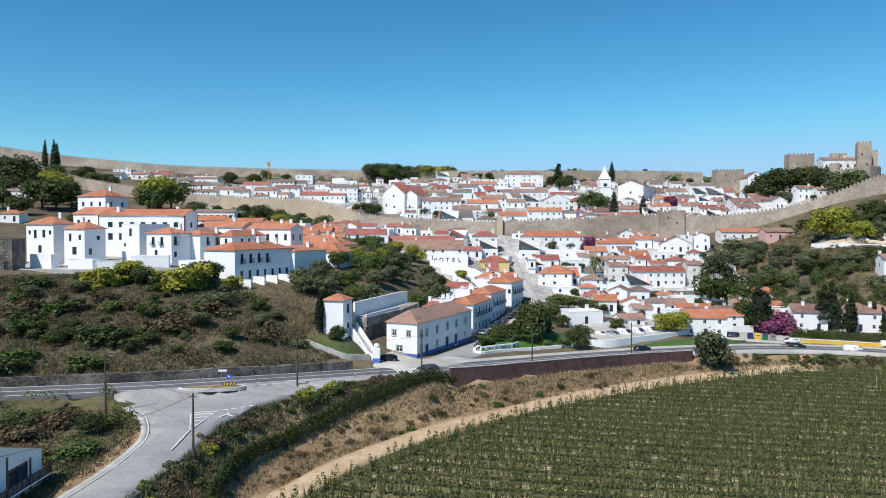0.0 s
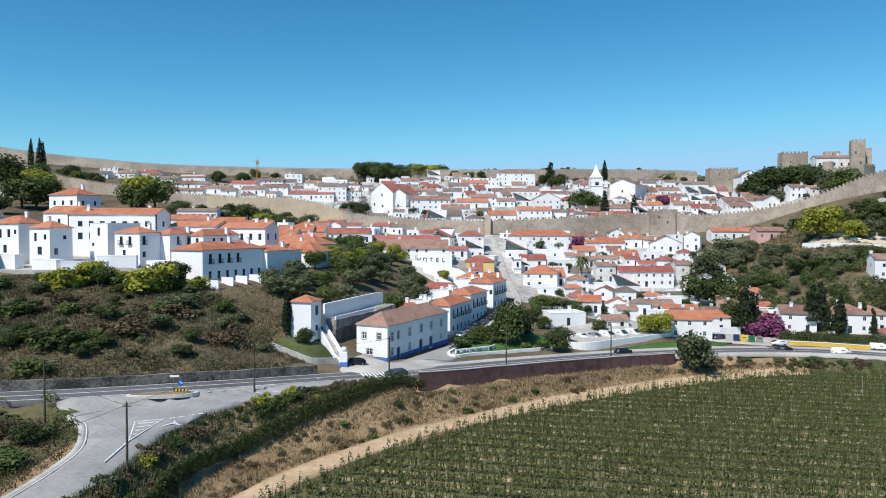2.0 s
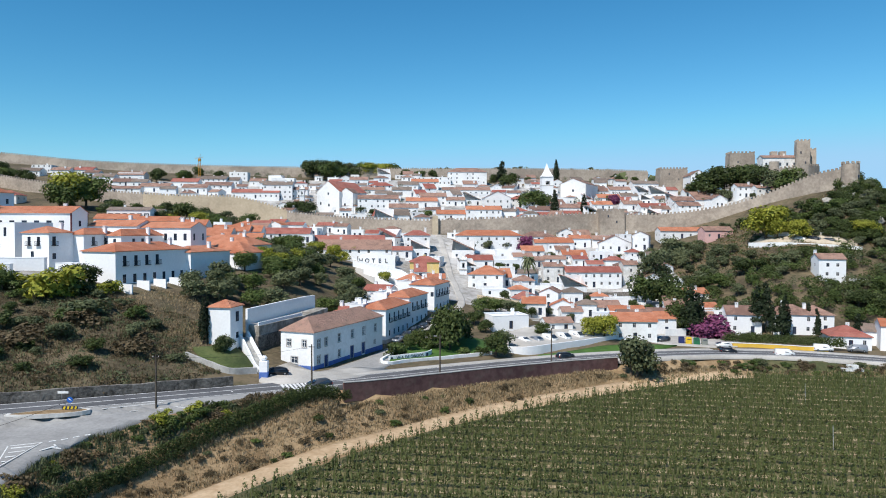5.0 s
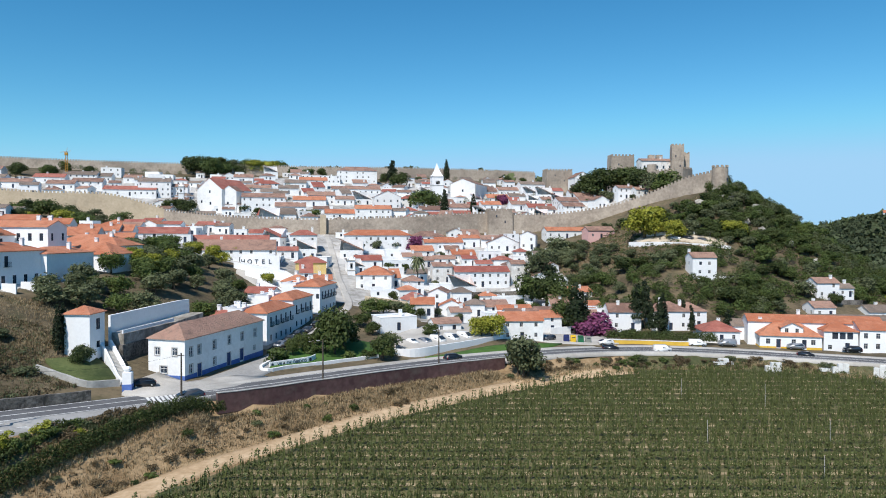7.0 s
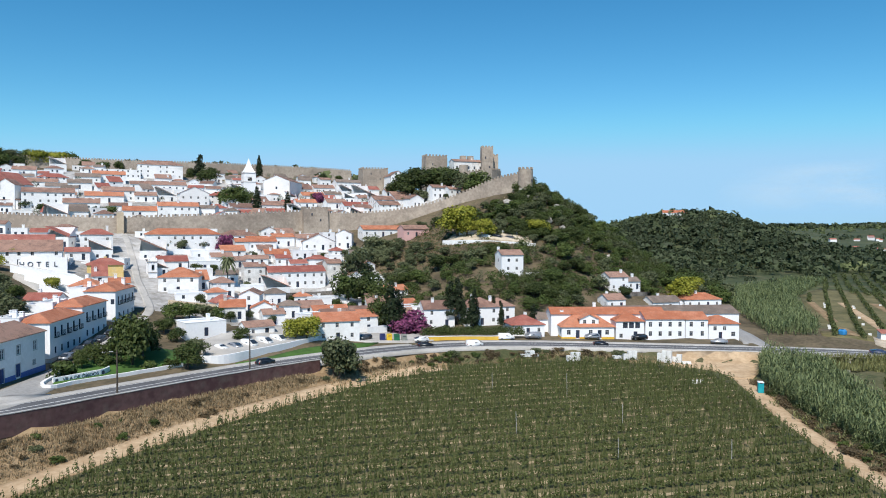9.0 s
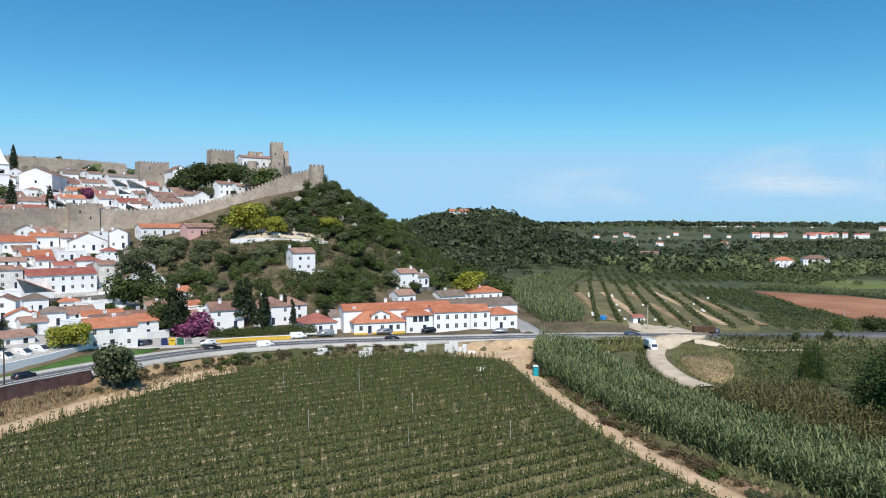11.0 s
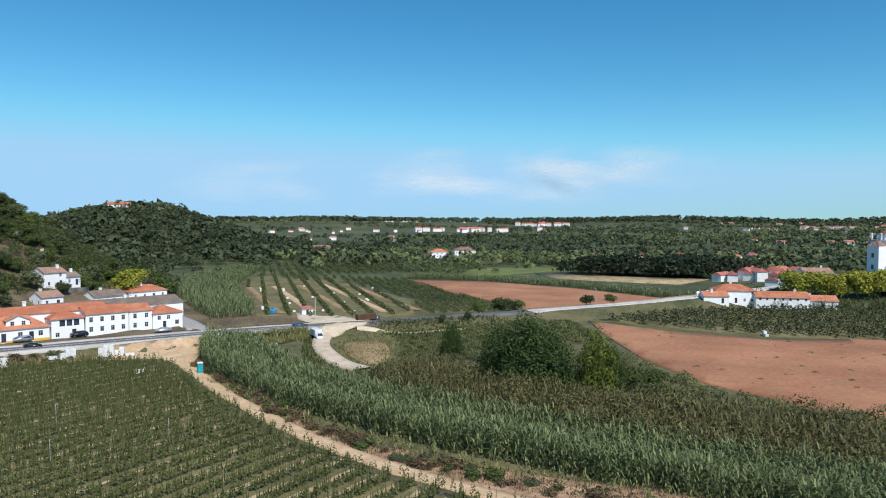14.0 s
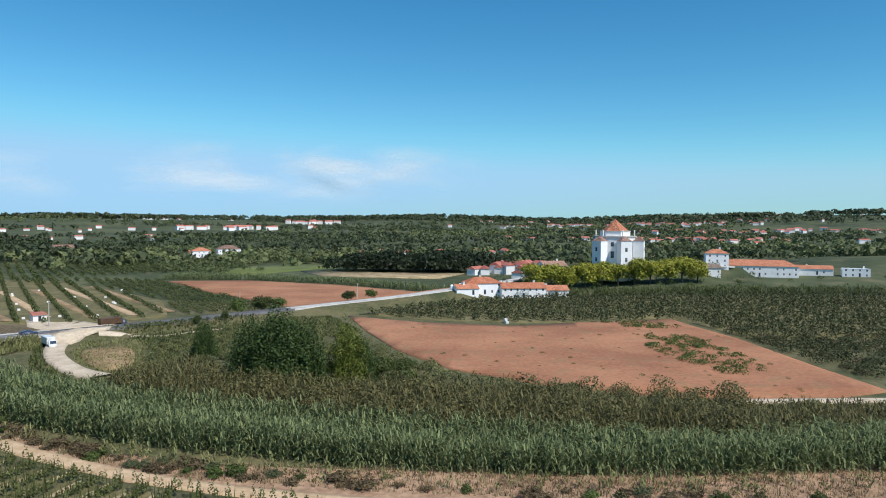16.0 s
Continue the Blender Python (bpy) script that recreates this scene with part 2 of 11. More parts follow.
LEAF_GOLD = foliage("golden_green_leaves", (0.055, 0.085, 0.014), (0.205, 0.225, 0.038), 0.3)
LEAF_FAR = foliage("far_pine_crowns", (0.034, 0.048, 0.024), (0.090, 0.112, 0.052), 1.2)
LEAF_FAR_PALE = foliage("far_pale_crowns", (0.070, 0.092, 0.036), (0.165, 0.190, 0.076), 1.2)
LEAF_CYPRESS = foliage("cypress_needles", (0.010, 0.018, 0.008), (0.032, 0.048, 0.018))
LEAF_VINE = foliage("orchard_leaves", (0.044, 0.060, 0.020), (0.140, 0.160, 0.054))
LEAF_REED = foliage("reed_leaves", (0.066, 0.094, 0.037), (0.275, 0.322, 0.142), 0.0, 0.3)
LEAF_SCRUB = foliage("scrub_leaves", (0.082, 0.094, 0.034), (0.268, 0.268, 0.106))
LEAF_DRY = foliage("dry_brush", (0.060, 0.045, 0.024), (0.175, 0.130, 0.070))
LEAF_STRAW = foliage("dry_straw", (0.17, 0.125, 0.066), (0.44, 0.34, 0.20))
FLOWER = foliage("magenta_blossom", (0.11, 0.028, 0.07), (0.32, 0.09, 0.20), 0.2)
# ---------------------------------------------------------------- the lie of the land
# main road, its lane to the south, and anchor heights of the hill (x, y, z)
ROAD = [(-135, 78, 11.6), (-100, 92, 10.4), (-75, 104, 9.4), (-50, 114, 8.5), (-30, 125, 7.6), (-12, 136.5, 6.6), (5, 147, 5.8),
        (25, 160, 5.0), (45, 171.5, 4.3), (65, 180, 3.8), (85, 185.5, 3.4), (105, 186, 3.0), (125, 180, 2.6),
        (145, 169.5, 2.3), (165, 157.5, 2.1), (185, 144.5, 2.0), (205, 127, 2.0), (230, 105, 2.0), (262, 78, 2.1)]
ROAD_EAST = [(262, 78, 2.1), (300, 42, 3.0), (335, 14, 4.0), (365, -12, 5.0), (385, -40, 6.0), (400, -75, 6.5), (415, -130, 6.5)]
LANE = [(-33, 119, 7.4), (-36, 108, 7.0), (-38.5, 95, 6.6), (-38.5, 82, 6.2), (-38, 60, 5.5), (-36, 30, 4.5)]
SLIP = [(-37, 103, 6.7), (-29, 115.5, 7.0), (-17, 127.5, 6.8), (-6, 136, 6.3)]
WEST_HILL = [(-75, 130, 12.5), (-75, 150, 18.5), (-75, 166, 22.5), (-95, 190, 25), (-95, 230, 28), (-49, 133, 11.5), (-49, 148, 16.0),
             (-49, 164, 20.3), (-49, 190, 23), (-49, 230, 27), (-55, 300, 33), (-30, 146, 10.5), (-30, 160, 14.5), (-20, 156, 10.0),
             (-19, 176, 14.5), (-15, 200, 18), (-15, 230, 21.5), (-12, 262, 24), (-15, 305, 29), (-110, 150, 20), (-140, 130, 20), (-150, 250, 33)]
TOWN_FOOT = [(-5, 150, 5.8), (8, 180, 6.0), (-8, 184, 8.5), (10, 215, 11), (27, 205, 8.0), (33, 245, 12.5), (31, 290, 21), (28, 325, 29), (60, 208, 6.8),
             (60, 250, 11), (60, 300, 21.5), (60, 338, 31), (84, 210, 4.4), (80, 262, 9.6), (85, 300, 20), (110, 338, 31),
             (107, 300, 21.7), (110, 218, 4.6), (115, 260, 13), (122, 300, 23)]
TOWN_HEAD = [(-61, 372, 36), (-15, 350, 33), (-150, 340, 42), (-200, 400, 55), (-140, 470, 65), (-230, 470, 69), (-60, 440, 52), (0, 400, 44), (0, 470, 62), (60, 400, 45),
             (60, 470, 60), (130, 400, 47), (130, 470, 60), (190, 430, 54), (0, 540, 72), (130, 540, 71), (-150, 540, 74), (-280, 540, 82), (230, 480, 60), (-300, 380, 62)]
CASTLE_HILL = [(125, 325, 29), (150, 330, 36), (150, 285, 29), (158, 262, 29), (172, 285, 38), (192, 287, 52), (203, 328, 54), (208, 358, 58), (195, 386, 57), (240, 350, 46),
               (143, 232, 16), (165, 234, 16), (150, 208, 4.5), (178, 192, 3.0), (190, 222, 9), (182, 255, 28), (205, 284, 44.5), (214, 277, 38), (222, 270, 30),
               (230, 262, 21), (243, 252, 11), (205, 240, 15), (222, 236, 9), (255, 300, 24), (275, 268, 6), (250, 235, 4), (215, 200, 2), (240, 205, 2), (265, 235, 2), (230, 165, 1.5),
               (310, 330, 10), (285, 420, 30), (330, 480, 18), (200, 200, 3)]


def catmull(points, step=3.0):
    """A smooth line of points through the given ones."""
    p = np.array(points, float)
    p = np.vstack([2 * p[0] - p[1], p, 2 * p[-1] - p[-2]])
    out = []
    for i in range(1, len(p) - 2):
        n = max(2, int(np.linalg.norm(p[i + 1] - p[i]) / step))
        for s in np.linspace(0, 1, n, endpoint=False):
            a, b, c, d = p[i - 1], p[i], p[i + 1], p[i + 2]
            out.append(0.5 * (2 * b + (c - a) * s + (2 * a - 5 * b + 4 * c - d) * s ** 2 + (3 * b - a - 3 * c + d) * s ** 3))
    out.append(p[-2])
    return np.array(out)


ROAD_LINE, EAST_LINE, LANE_LINE, SLIP_LINE = catmull(ROAD), catmull(ROAD_EAST), catmull(LANE), catmull(SLIP)


def smooth(a, b, v):
    s = np.clip((v - a) / (b - a), 0, 1)
    return s * s * (3 - 2 * s)


def nearest(line, x, y):
    """Distance to a line, its height there, and whether the point lies to its left."""
    x, y = np.asarray(x, float), np.asarray(y, float)
    best = np.full(x.shape, 1e9)
    height, left = np.zeros(x.shape), np.zeros(x.shape)
    for a, b in zip(line[:-1], line[1:]):
        d = b[:2] - a[:2]
        s = np.clip(((x - a[0]) * d[0] + (y - a[1]) * d[1]) / (d @ d), 0, 1)
        dist = np.hypot(x - a[0] - s * d[0], y - a[1] - s * d[1])
        near = dist < best
        best = np.where(near, dist, best)
        if line.shape[1] > 2:
            height = np.where(near, a[2] + s * (b[2] - a[2]), height)
        left = np.where(near, d[0] * (y - a[1]) - d[1] * (x - a[0]), left)
    return best, height, left > 0


class Spline:
    """A thin plate through anchor heights."""

    def __init__(self, anchors, stiff=0.6):
        self.p = np.array(anchors, float)
        n = len(self.p)
        k = self.kernel(self.p[:, None, 0] - self.p[None, :, 0], self.p[:, None, 1] - self.p[None, :, 1]) + stiff * np.eye(n)
        q = np.column_stack([np.ones(n), self.p[:, :2]])
        a = np.block([[k, q], [q.T, np.zeros((3, 3))]])
        self.w = np.linalg.solve(a, np.r_[self.p[:, 2], 0, 0, 0])

    @staticmethod
    def kernel(dx, dy):
        r = np.hypot(dx, dy)
        return np.where(r > 0, r * r * np.log(np.maximum(r, 1e-9)), 0) / 100

    def __call__(self, x, y):
        out = self.w[-3] + self.w[-2] * x + self.w[-1] * y
        for (px, py, _), w in zip(self.p, self.w):
            out = out + w * self.kernel(x - px, y - py)
        return out


EDGE = [(a[0] - 3.5 * d[1], a[1] + 3.5 * d[0], a[2]) for a, d in ((ROAD_LINE[i], (ROAD_LINE[i + 1] - ROAD_LINE[i])[:2] / np.linalg.norm((ROAD_LINE[i + 1] - ROAD_LINE[i])[:2]))
                                                                 for i in range(0, len(ROAD_LINE) - 1, 6)) if a[0] < 190]
HILL = Spline(WEST_HILL + TOWN_FOOT + TOWN_HEAD + CASTLE_HILL + EDGE)


def swell(x, y):
    """The far country: low rolling ground that climbs towards the horizon, and one nearer wooded hill."""
    r = np.hypot(x, y)
    z = 62 * smooth(1100, 4300, r) * (0.72 + 0.18 * np.sin(x / 610 + 1.3) * np.cos(y / 540) + 0.10 * np.sin((x + y) / 260))
    z = z + 38 * np.exp(-((x - 545) / 100) ** 2 - ((y - 528) / 115) ** 2) + 26 * np.exp(-((x - 650) / 190) ** 2 - ((y - 680) / 160) ** 2)
    z = z + 40 * np.exp(-((x - 2500) / 700) ** 2 - ((y + 1300) / 800) ** 2) + 16 * np.exp(-((x - 2700) / 500) ** 2 - ((y - 300) / 260) ** 2) + 14 * np.exp(-((x - 2100) / 400) ** 2 - ((y - 1250) / 300) ** 2)
    z = z + 12 * np.exp(-((x - 520) / 120) ** 2 - ((y + 330) / 160) ** 2) + 5.5 * np.exp(-((x - 398) / 38) ** 2 - ((y + 75) / 60) ** 2)
    return z


def height(x, y):
    """Height of the ground."""
    x, y = np.asarray(x, float), np.asarray(y, float)
    d, zr, north = nearest(ROAD_LINE, x, y)
    hill = HILL(np.clip(x, -300, 345), np.clip(y, 60, 560))
    # the hill fades into the plain to the east, and levels off far behind the town
    east = 1 - smooth(262, 345, x - 0.12 * (y - 250))
    hill = np.maximum(hill, 0) * east * (1 - smooth(600, 1200, y)) * (1 - smooth(500, 1100, -x))
    hill = zr + (hill - zr) * smooth(4.5, 10, d)
    bank = zr * np.where(d < 5.6, 1.0, 0.62 * (1 - smooth(5.6, 15.5, d)))
    bank = np.where(x > 88, zr * (1 - smooth(5.0, 9.5, d)), bank)
    dl, zl, west = nearest(LANE_LINE, x, y)
    # ground west of the lane stays up; east of it the bank falls to the field
    side = np.where(x < -38, 1 - smooth(60, 160, dl), 1 - smooth(4.0, 17.0, dl))
    ds, zs, _ = nearest(SLIP_LINE, x, y)
    slip = zs * (1 - smooth(3.6, 13.0, ds))
    south = np.where((x < 20) & (dl < 200), np.maximum(np.maximum(bank, slip), zl * side), bank)
    up = north & (x < 190 + 0.9 * (y - 170))
    z = np.where(up, hill, np.where(north, np.minimum(zr * (1 - smooth(4.5, 12, d)), zr), south))
    z = np.where((~up) & north, np.maximum(z, hill * smooth(8, 30, d)), z)
    de, ze, _ = nearest(EAST_LINE, x, y)
    z = np.where(x > 250, np.maximum(z, ze * (1 - smooth(4.5, 14, de))), z)
    z = z + swell(x, y)
    return z


# ---------------------------------------------------------------- building blocks
from mathutils.geometry import tessellate_polygon

def mesh(name, verts, faces, mats, index=None, uv=None, flat=True):
    me = bpy.data.meshes.new(name)
    me.from_pydata([tuple(v) for v in verts], [], [tuple(f) for f in faces])
    for m in (mats if isinstance(mats, (list, tuple)) else [mats]):
        me.materials.append(m)
    if index is not None:
        me.polygons.foreach_set("material_index", np.asarray(index, dtype=np.int32))
    if not flat:
        me.polygons.foreach_set("use_smooth", np.ones(len(me.polygons), dtype=bool))
    if uv is not None:
        layer = me.uv_layers.new(name="UVMap")
        layer.data.foreach_set("uv", np.asarray(uv, dtype=np.float32).ravel())
    me.update()
    return me


def under(ob, parent, at=None):
    """Make ob a part of parent, at a place in the parent's own space."""
    ob.parent = parent
    if at is not None:
        ob.matrix_basis = at
    return ob


def part(name, me, parent, label="", at=None):
    ob = under(new(name, me), parent, at)
    if label:
        ob["label"] = label
    return ob


def ground_at(x, y):
    """Height of the ground sheet, read between its grid lines."""
    i = min(max(int(np.searchsorted(gx, x)) - 1, 0), len(gx) - 2)
    j = min(max(int(np.searchsorted(gy, y)) - 1, 0), len(gy) - 2)
    u, v = (x - gx[i]) / (gx[i + 1] - gx[i]), (y - gy[j]) / (gy[j + 1] - gy[j])
    return float((GZ[j, i] * (1 - u) + GZ[j, i + 1] * u) * (1 - v) + (GZ[j + 1, i] * (1 - u) + GZ[j + 1, i + 1] * u) * v)


def rough(x, y, scale, amount):
    return amount * noise.noise(Vector((x * scale, y * scale, 0.0)))


def spread_lines(inner, step, outer, grow=1.22):
    """Grid lines, even inside a stretch and ever wider out to the horizon."""
    a, b = inner
    mid = list(np.arange(a, b + 0.1, step))
    low, high, s = [], [], step
    while (low[-1] if low else a) > -outer:
        s *= grow
        low.append((low[-1] if low else a) - s)
    s = step
    while (high[-1] if high else b) < outer:
        s *= grow
        high.append((high[-1] if high else b) + s)
    return np.array(low[::-1] + mid + high)


def in_poly(P, poly):
    x, y = P[:, 0], P[:, 1]
    odd = np.zeros(len(P), bool)
    for (a, b), (c, d) in zip(poly, poly[1:] + poly[:1]):
        odd ^= ((b > y) != (d > y)) & (x < (c - a) * (y - b) / ((d - b) if d != b else 1e-9) + a)
    return odd


# ---------------------------------------------------------------- the ground, one sheet out to the horizon
gx, gy = spread_lines((-220, 340), 3.5, 4600), spread_lines((-150, 600), 3.5, 4600)
GX, GY = np.meshgrid(gx, gy)
GZ = height(GX, GY)
bumps = np.array([[rough(x, y, 0.09, 0.5) + rough(x, y, 0.3, 0.22) for x in gx] for y in gy])
dr, road_z, on_hill = nearest(ROAD_LINE, GX, GY)
GZ = GZ + bumps * smooth(7, 14, dr) * np.where(on_hill & (GX < 260), 1.0, 0.12) - 0.12
GZ = GZ - 0.38 * (1 - smooth(5.5, 9.5, dr)) - 0.38 * (1 - smooth(6.5, 10.5, nearest(LANE_LINE, GX, GY)[0]))
foot = (~on_hill) & (dr > 3.9) & (dr < 10) & (GX > -6) & (GX < 70)
GZ[foot] = np.minimum(GZ[foot], 0.58 * road_z[foot] - 0.25)
# the stream passes under the road in a bed that is cut into the sheet
across = np.abs((GX - 187.0) * 0.5 - (GY - 136.7) * 0.87)
GZ = GZ - 3.6 * (1 - smooth(3.2, 6.6, across)) * (1 - smooth(9, 15, dr)) * ((GX > 165) & (GX < 215))
nx, ny = len(gx), len(gy)
faces = [(j * nx + i, j * nx + i + 1, (j + 1) * nx + i + 1, (j + 1) * nx + i) for j in range(ny - 1) for i in range(nx - 1)]
cx, cy = (GX[:-1, :-1] + GX[1:, 1:]) / 2, (GY[:-1, :-1] + GY[1:, 1:]) / 2
cd, _, cn = nearest(ROAD_LINE, cx, cy)
cl, _, _ = nearest(LANE_LINE, cx, cy)
kind = np.full(cx.shape, 3)
kind[cn & (cx < 235)] = 0
kind[(~cn) & (cd < 24) & (cx < 95)] = 1
kind[(cl < 26) & (~cn)] = 1
kind[(cl < 40) & (~cn) & (cx < -42)] = 2
kind[(~cn) & (cx < 60) & (cy < 70)] = 2
kind[(cx > 95) & (cx < 330) & (~cn) & (cy > -150)] = 2
kind[cn & (cx > 235) & (cx < 300) & (cy < 430)] = 2
CELLS = np.column_stack([cx.ravel(), cy.ravel()])
kind.ravel()[in_poly(CELLS, [(150, 133), (128, 103), (112, 75), (106, 50), (106, 25), (106, 0), (110, -30), (114, -55), (98, -55), (93, 0), (95, 30), (100, 56), (116, 88), (139, 121)])] = 5
for town in ([(-118, 392), (-45, 380), (-10, 358), (30, 348), (100, 352), (150, 342), (176, 330), (182, 380), (170, 460), (60, 500), (-60, 500), (-150, 450)], [(33, 232), (56, 208), (98, 204), (108, 226), (116, 262), (118, 300), (114, 338), (30, 338), (-12, 346), (-44, 366), (-66, 300), (-30, 262), (8, 262), (26, 236)],
             [(-110, 178), (-60, 172), (-44, 172), (-34, 200), (-30, 222), (-96, 222)]):
    kind.ravel()[in_poly(CELLS, town)] = 4
ground = new("ground", mesh("ground", np.column_stack([GX.ravel(), GY.ravel(), GZ.ravel()]), faces, [SLOPE, BANK, SCRUB, PLAIN, TOWNFLOOR, REDBANK], kind.ravel(), flat=False))
tagged(ground, "dry grassy hillside, fields and plain reaching the horizon", "ground", kind="structure")


def ribbon(name, line, left, right, mat, lift=0.05, label="", category="road", step=2.0, across=4, level=False, side=0.9, kind="structure"):
    """A strip of paving along a line, between two offsets from it (left is positive), draped on the ground, with an edge."""
    pts = catmull(line, step) if len(line) < 60 else np.asarray(line)
    d = np.gradient(pts[:, :2], axis=0)
    d = d / np.linalg.norm(d, axis=1)[:, None]
    nrm = np.column_stack([-d[:, 1], d[:, 0]])
    verts, faces = [], []
    offs = np.linspace(left, right, across + 1)
    grid = pts[:, None, :2] + nrm[:, None, :] * offs[None, :, None]
    drape = height(grid[..., 0], grid[..., 1]) + lift
    for p, nn, row, zs in zip(pts, nrm, grid, drape):
        row, zs = list(row), [p[2] + lift] * len(offs) if level else list(zs)
        row = [row[0] + nn * 0.02] + row + [row[-1] - nn * 0.02]
        zs = [zs[0] - side] + zs + [zs[-1] - side]
        verts += [(q[0], q[1], z) for q, z in zip(row, zs)]
    w = across + 3
    for i in range(len(pts) - 1):
        for k in range(w - 1):
            faces.append((i * w + k, i * w + k + 1, (i + 1) * w + k + 1, (i + 1) * w + k))
    faces = [f[::-1] for f in faces]
    ob = new(name, mesh(name, verts, faces, mat, flat=False))
    return tagged(ob, label, category, kind=kind)


def patch(name, outline, mat, lift=0.06, label="", category="ground", step=3.0, side=0.8):
    """A field or yard: the inside of an outline, draped on the ground."""
    bm = bmesh.new()
    pts = np.array(outline, float)
    dense = []
    for a, b in zip(pts, np.roll(pts, -1, axis=0)):
        n = max(1, int(np.linalg.norm(b - a) / step))
        dense += [a + (b - a) * k / n for k in range(n)]
    corners = [bm.verts.new((p[0], p[1], 0)) for p in dense]
    for tri in tessellate_polygon([[Vector((p[0], p[1], 0)) for p in dense]]):
        if len(set(tri)) == 3:
            bm.faces.new([corners[k] for k in tri])
    lo, hi = pts.min(axis=0), pts.max(axis=0)
    for axis in (0, 1):
        size = hi[axis] - lo[axis]
        cuts = int(size / (step * 2))
        for k in range(1, cuts):
            co, no = [0, 0, 0], [0, 0, 0]
            co[axis], no[axis] = lo[axis] + size * k / cuts, 1
            bmesh.ops.bisect_plane(bm, geom=bm.verts[:] + bm.edges[:] + bm.faces[:], plane_co=co, plane_no=no)
    v = np.array([q.co[:2] for q in bm.verts])
    z = height(v[:, 0], v[:, 1])
    for q, h in zip(bm.verts, z):
        q.co.z = h + lift
    edge = [e for e in bm.edges if e.is_boundary]
    ext = bmesh.ops.extrude_edge_only(bm, edges=edge)
    for q in ext["geom"]:
        if isinstance(q, bmesh.types.BMVert):
            q.co.z -= side
    bmesh.ops.recalc_face_normals(bm, faces=bm.faces[:])
    me = bpy.data.meshes.new(name)
    bm.to_mesh(me)
    bm.free()
    me.materials.append(mat)
    for p in me.polygons:
        p.use_smooth = True
    if sum(p.normal.z for p in me.polygons) < 0:
        me.flip_normals()
    return tagged(new(name, me), label, category, kind="structure")


road = ribbon("road", ROAD_LINE, 3.4, -3.4, ASPHALT, 0.06, "grey asphalt main road with worn white lines", across=6)
road_east = ribbon("road", EAST_LINE, 3.2, -3.2, CONCRETE, 0.06, "pale concrete road on its low bank towards the church", across=6)


# ---------------------------------------------------------------- houses
UNIT = {}


def box_mesh(name, size, mat, bevel=0.0, base=True):
    """A bevelled block, standing on its origin."""
    key = (name, tuple(round(s, 3) for s in size), mat.name, bevel)
    if key not in UNIT:
        bm = bmesh.new()
        bmesh.ops.create_cube(bm, size=1)
        bmesh.ops.scale(bm, vec=size, verts=bm.verts)
        if base:
            bmesh.ops.translate(bm, vec=(0, 0, size[2] / 2), verts=bm.verts)
        if bevel:
            bmesh.ops.bevel(bm, geom=bm.edges[:], offset=bevel, segments=1, affect="EDGES")
        me = bpy.data.meshes.new(name)
        bm.to_mesh(me)
        bm.free()
        me.materials.append(mat)
        UNIT[key] = me
    return UNIT[key]


def slab_boxes(boxes):
    """Verts and faces of several plain blocks given as (x0, x1, y0, y1, z0, z1)."""
    v, f = [], []
    for x0, x1, y0, y1, z0, z1 in boxes:
        k = len(v)
        v += [(x0, y0, z0), (x1, y0, z0), (x1, y1, z0), (x0, y1, z0), (x0, y0, z1), (x1, y0, z1), (x1, y1, z1), (x0, y1, z1)]
        f += [(k, k + 3, k + 2, k + 1), (k + 4, k + 5, k + 6, k + 7), (k, k + 1, k + 5, k + 4), (k + 1, k + 2, k + 6, k + 5), (k + 2, k + 3, k + 7, k + 6), (k + 3, k, k + 4, k + 7)]
    return v, f


def window_mesh(w, h, frame, pane, sill=True, bars=True):
    """A window that faces -y, its middle at the origin: frame with glazing bars and panes set back in it, one piece."""
    key = ("window", round(w, 2), round(h, 2), frame.name, pane.name, bars)
    if key not in UNIT:
        t = 0.07
        x, z0, z1 = w / 2 - t, -h / 2 + t, h / 2 - t
        zm = 0.12 * h
        holes = [(-x, -0.03, z0, zm), (0.03, x, z0, zm), (-x, -0.03, zm + 0.05, z1), (0.03, x, zm + 0.05, z1)] if bars else [(-x, x, z0, z1)]
        v, f = wall_face(w, h / 2, [((a + b) / 2, c, b - a, d - c) for a, b, c, d in holes], 0.08, -h / 2)
        at, n = {tuple(q): i for i, q in enumerate(v)}, len(f)
        for a, b, c, d in holes:
            f.append([at[(round(u, 4), 0.08, round(q, 4))] for u, q in ((a, c), (b, c), (b, d), (a, d))])
        UNIT[key] = mesh("window", [(q[0], q[1] + 0.06, q[2]) for q in v], f, [frame, pane], [0] * n + [1] * len(holes))
    return UNIT[key]


def sill_mesh(w):
    return box_mesh("sill", (w + 0.22, 0.2, 0.1), TRIM, 0.015)


def surround_mesh(w, h, mat, t=0.16):
    key = ("surround", round(w, 2), round(h, 2), mat.name)
    if key not in UNIT:
        v, f = wall_face(w + 2 * t, h / 2 + t, [(0, -h / 2, w, h)], 0.06, -h / 2)
        UNIT[key] = mesh("surround", [(q[0], q[1] - 0.035, q[2]) for q in v], f, mat)
    return UNIT[key]


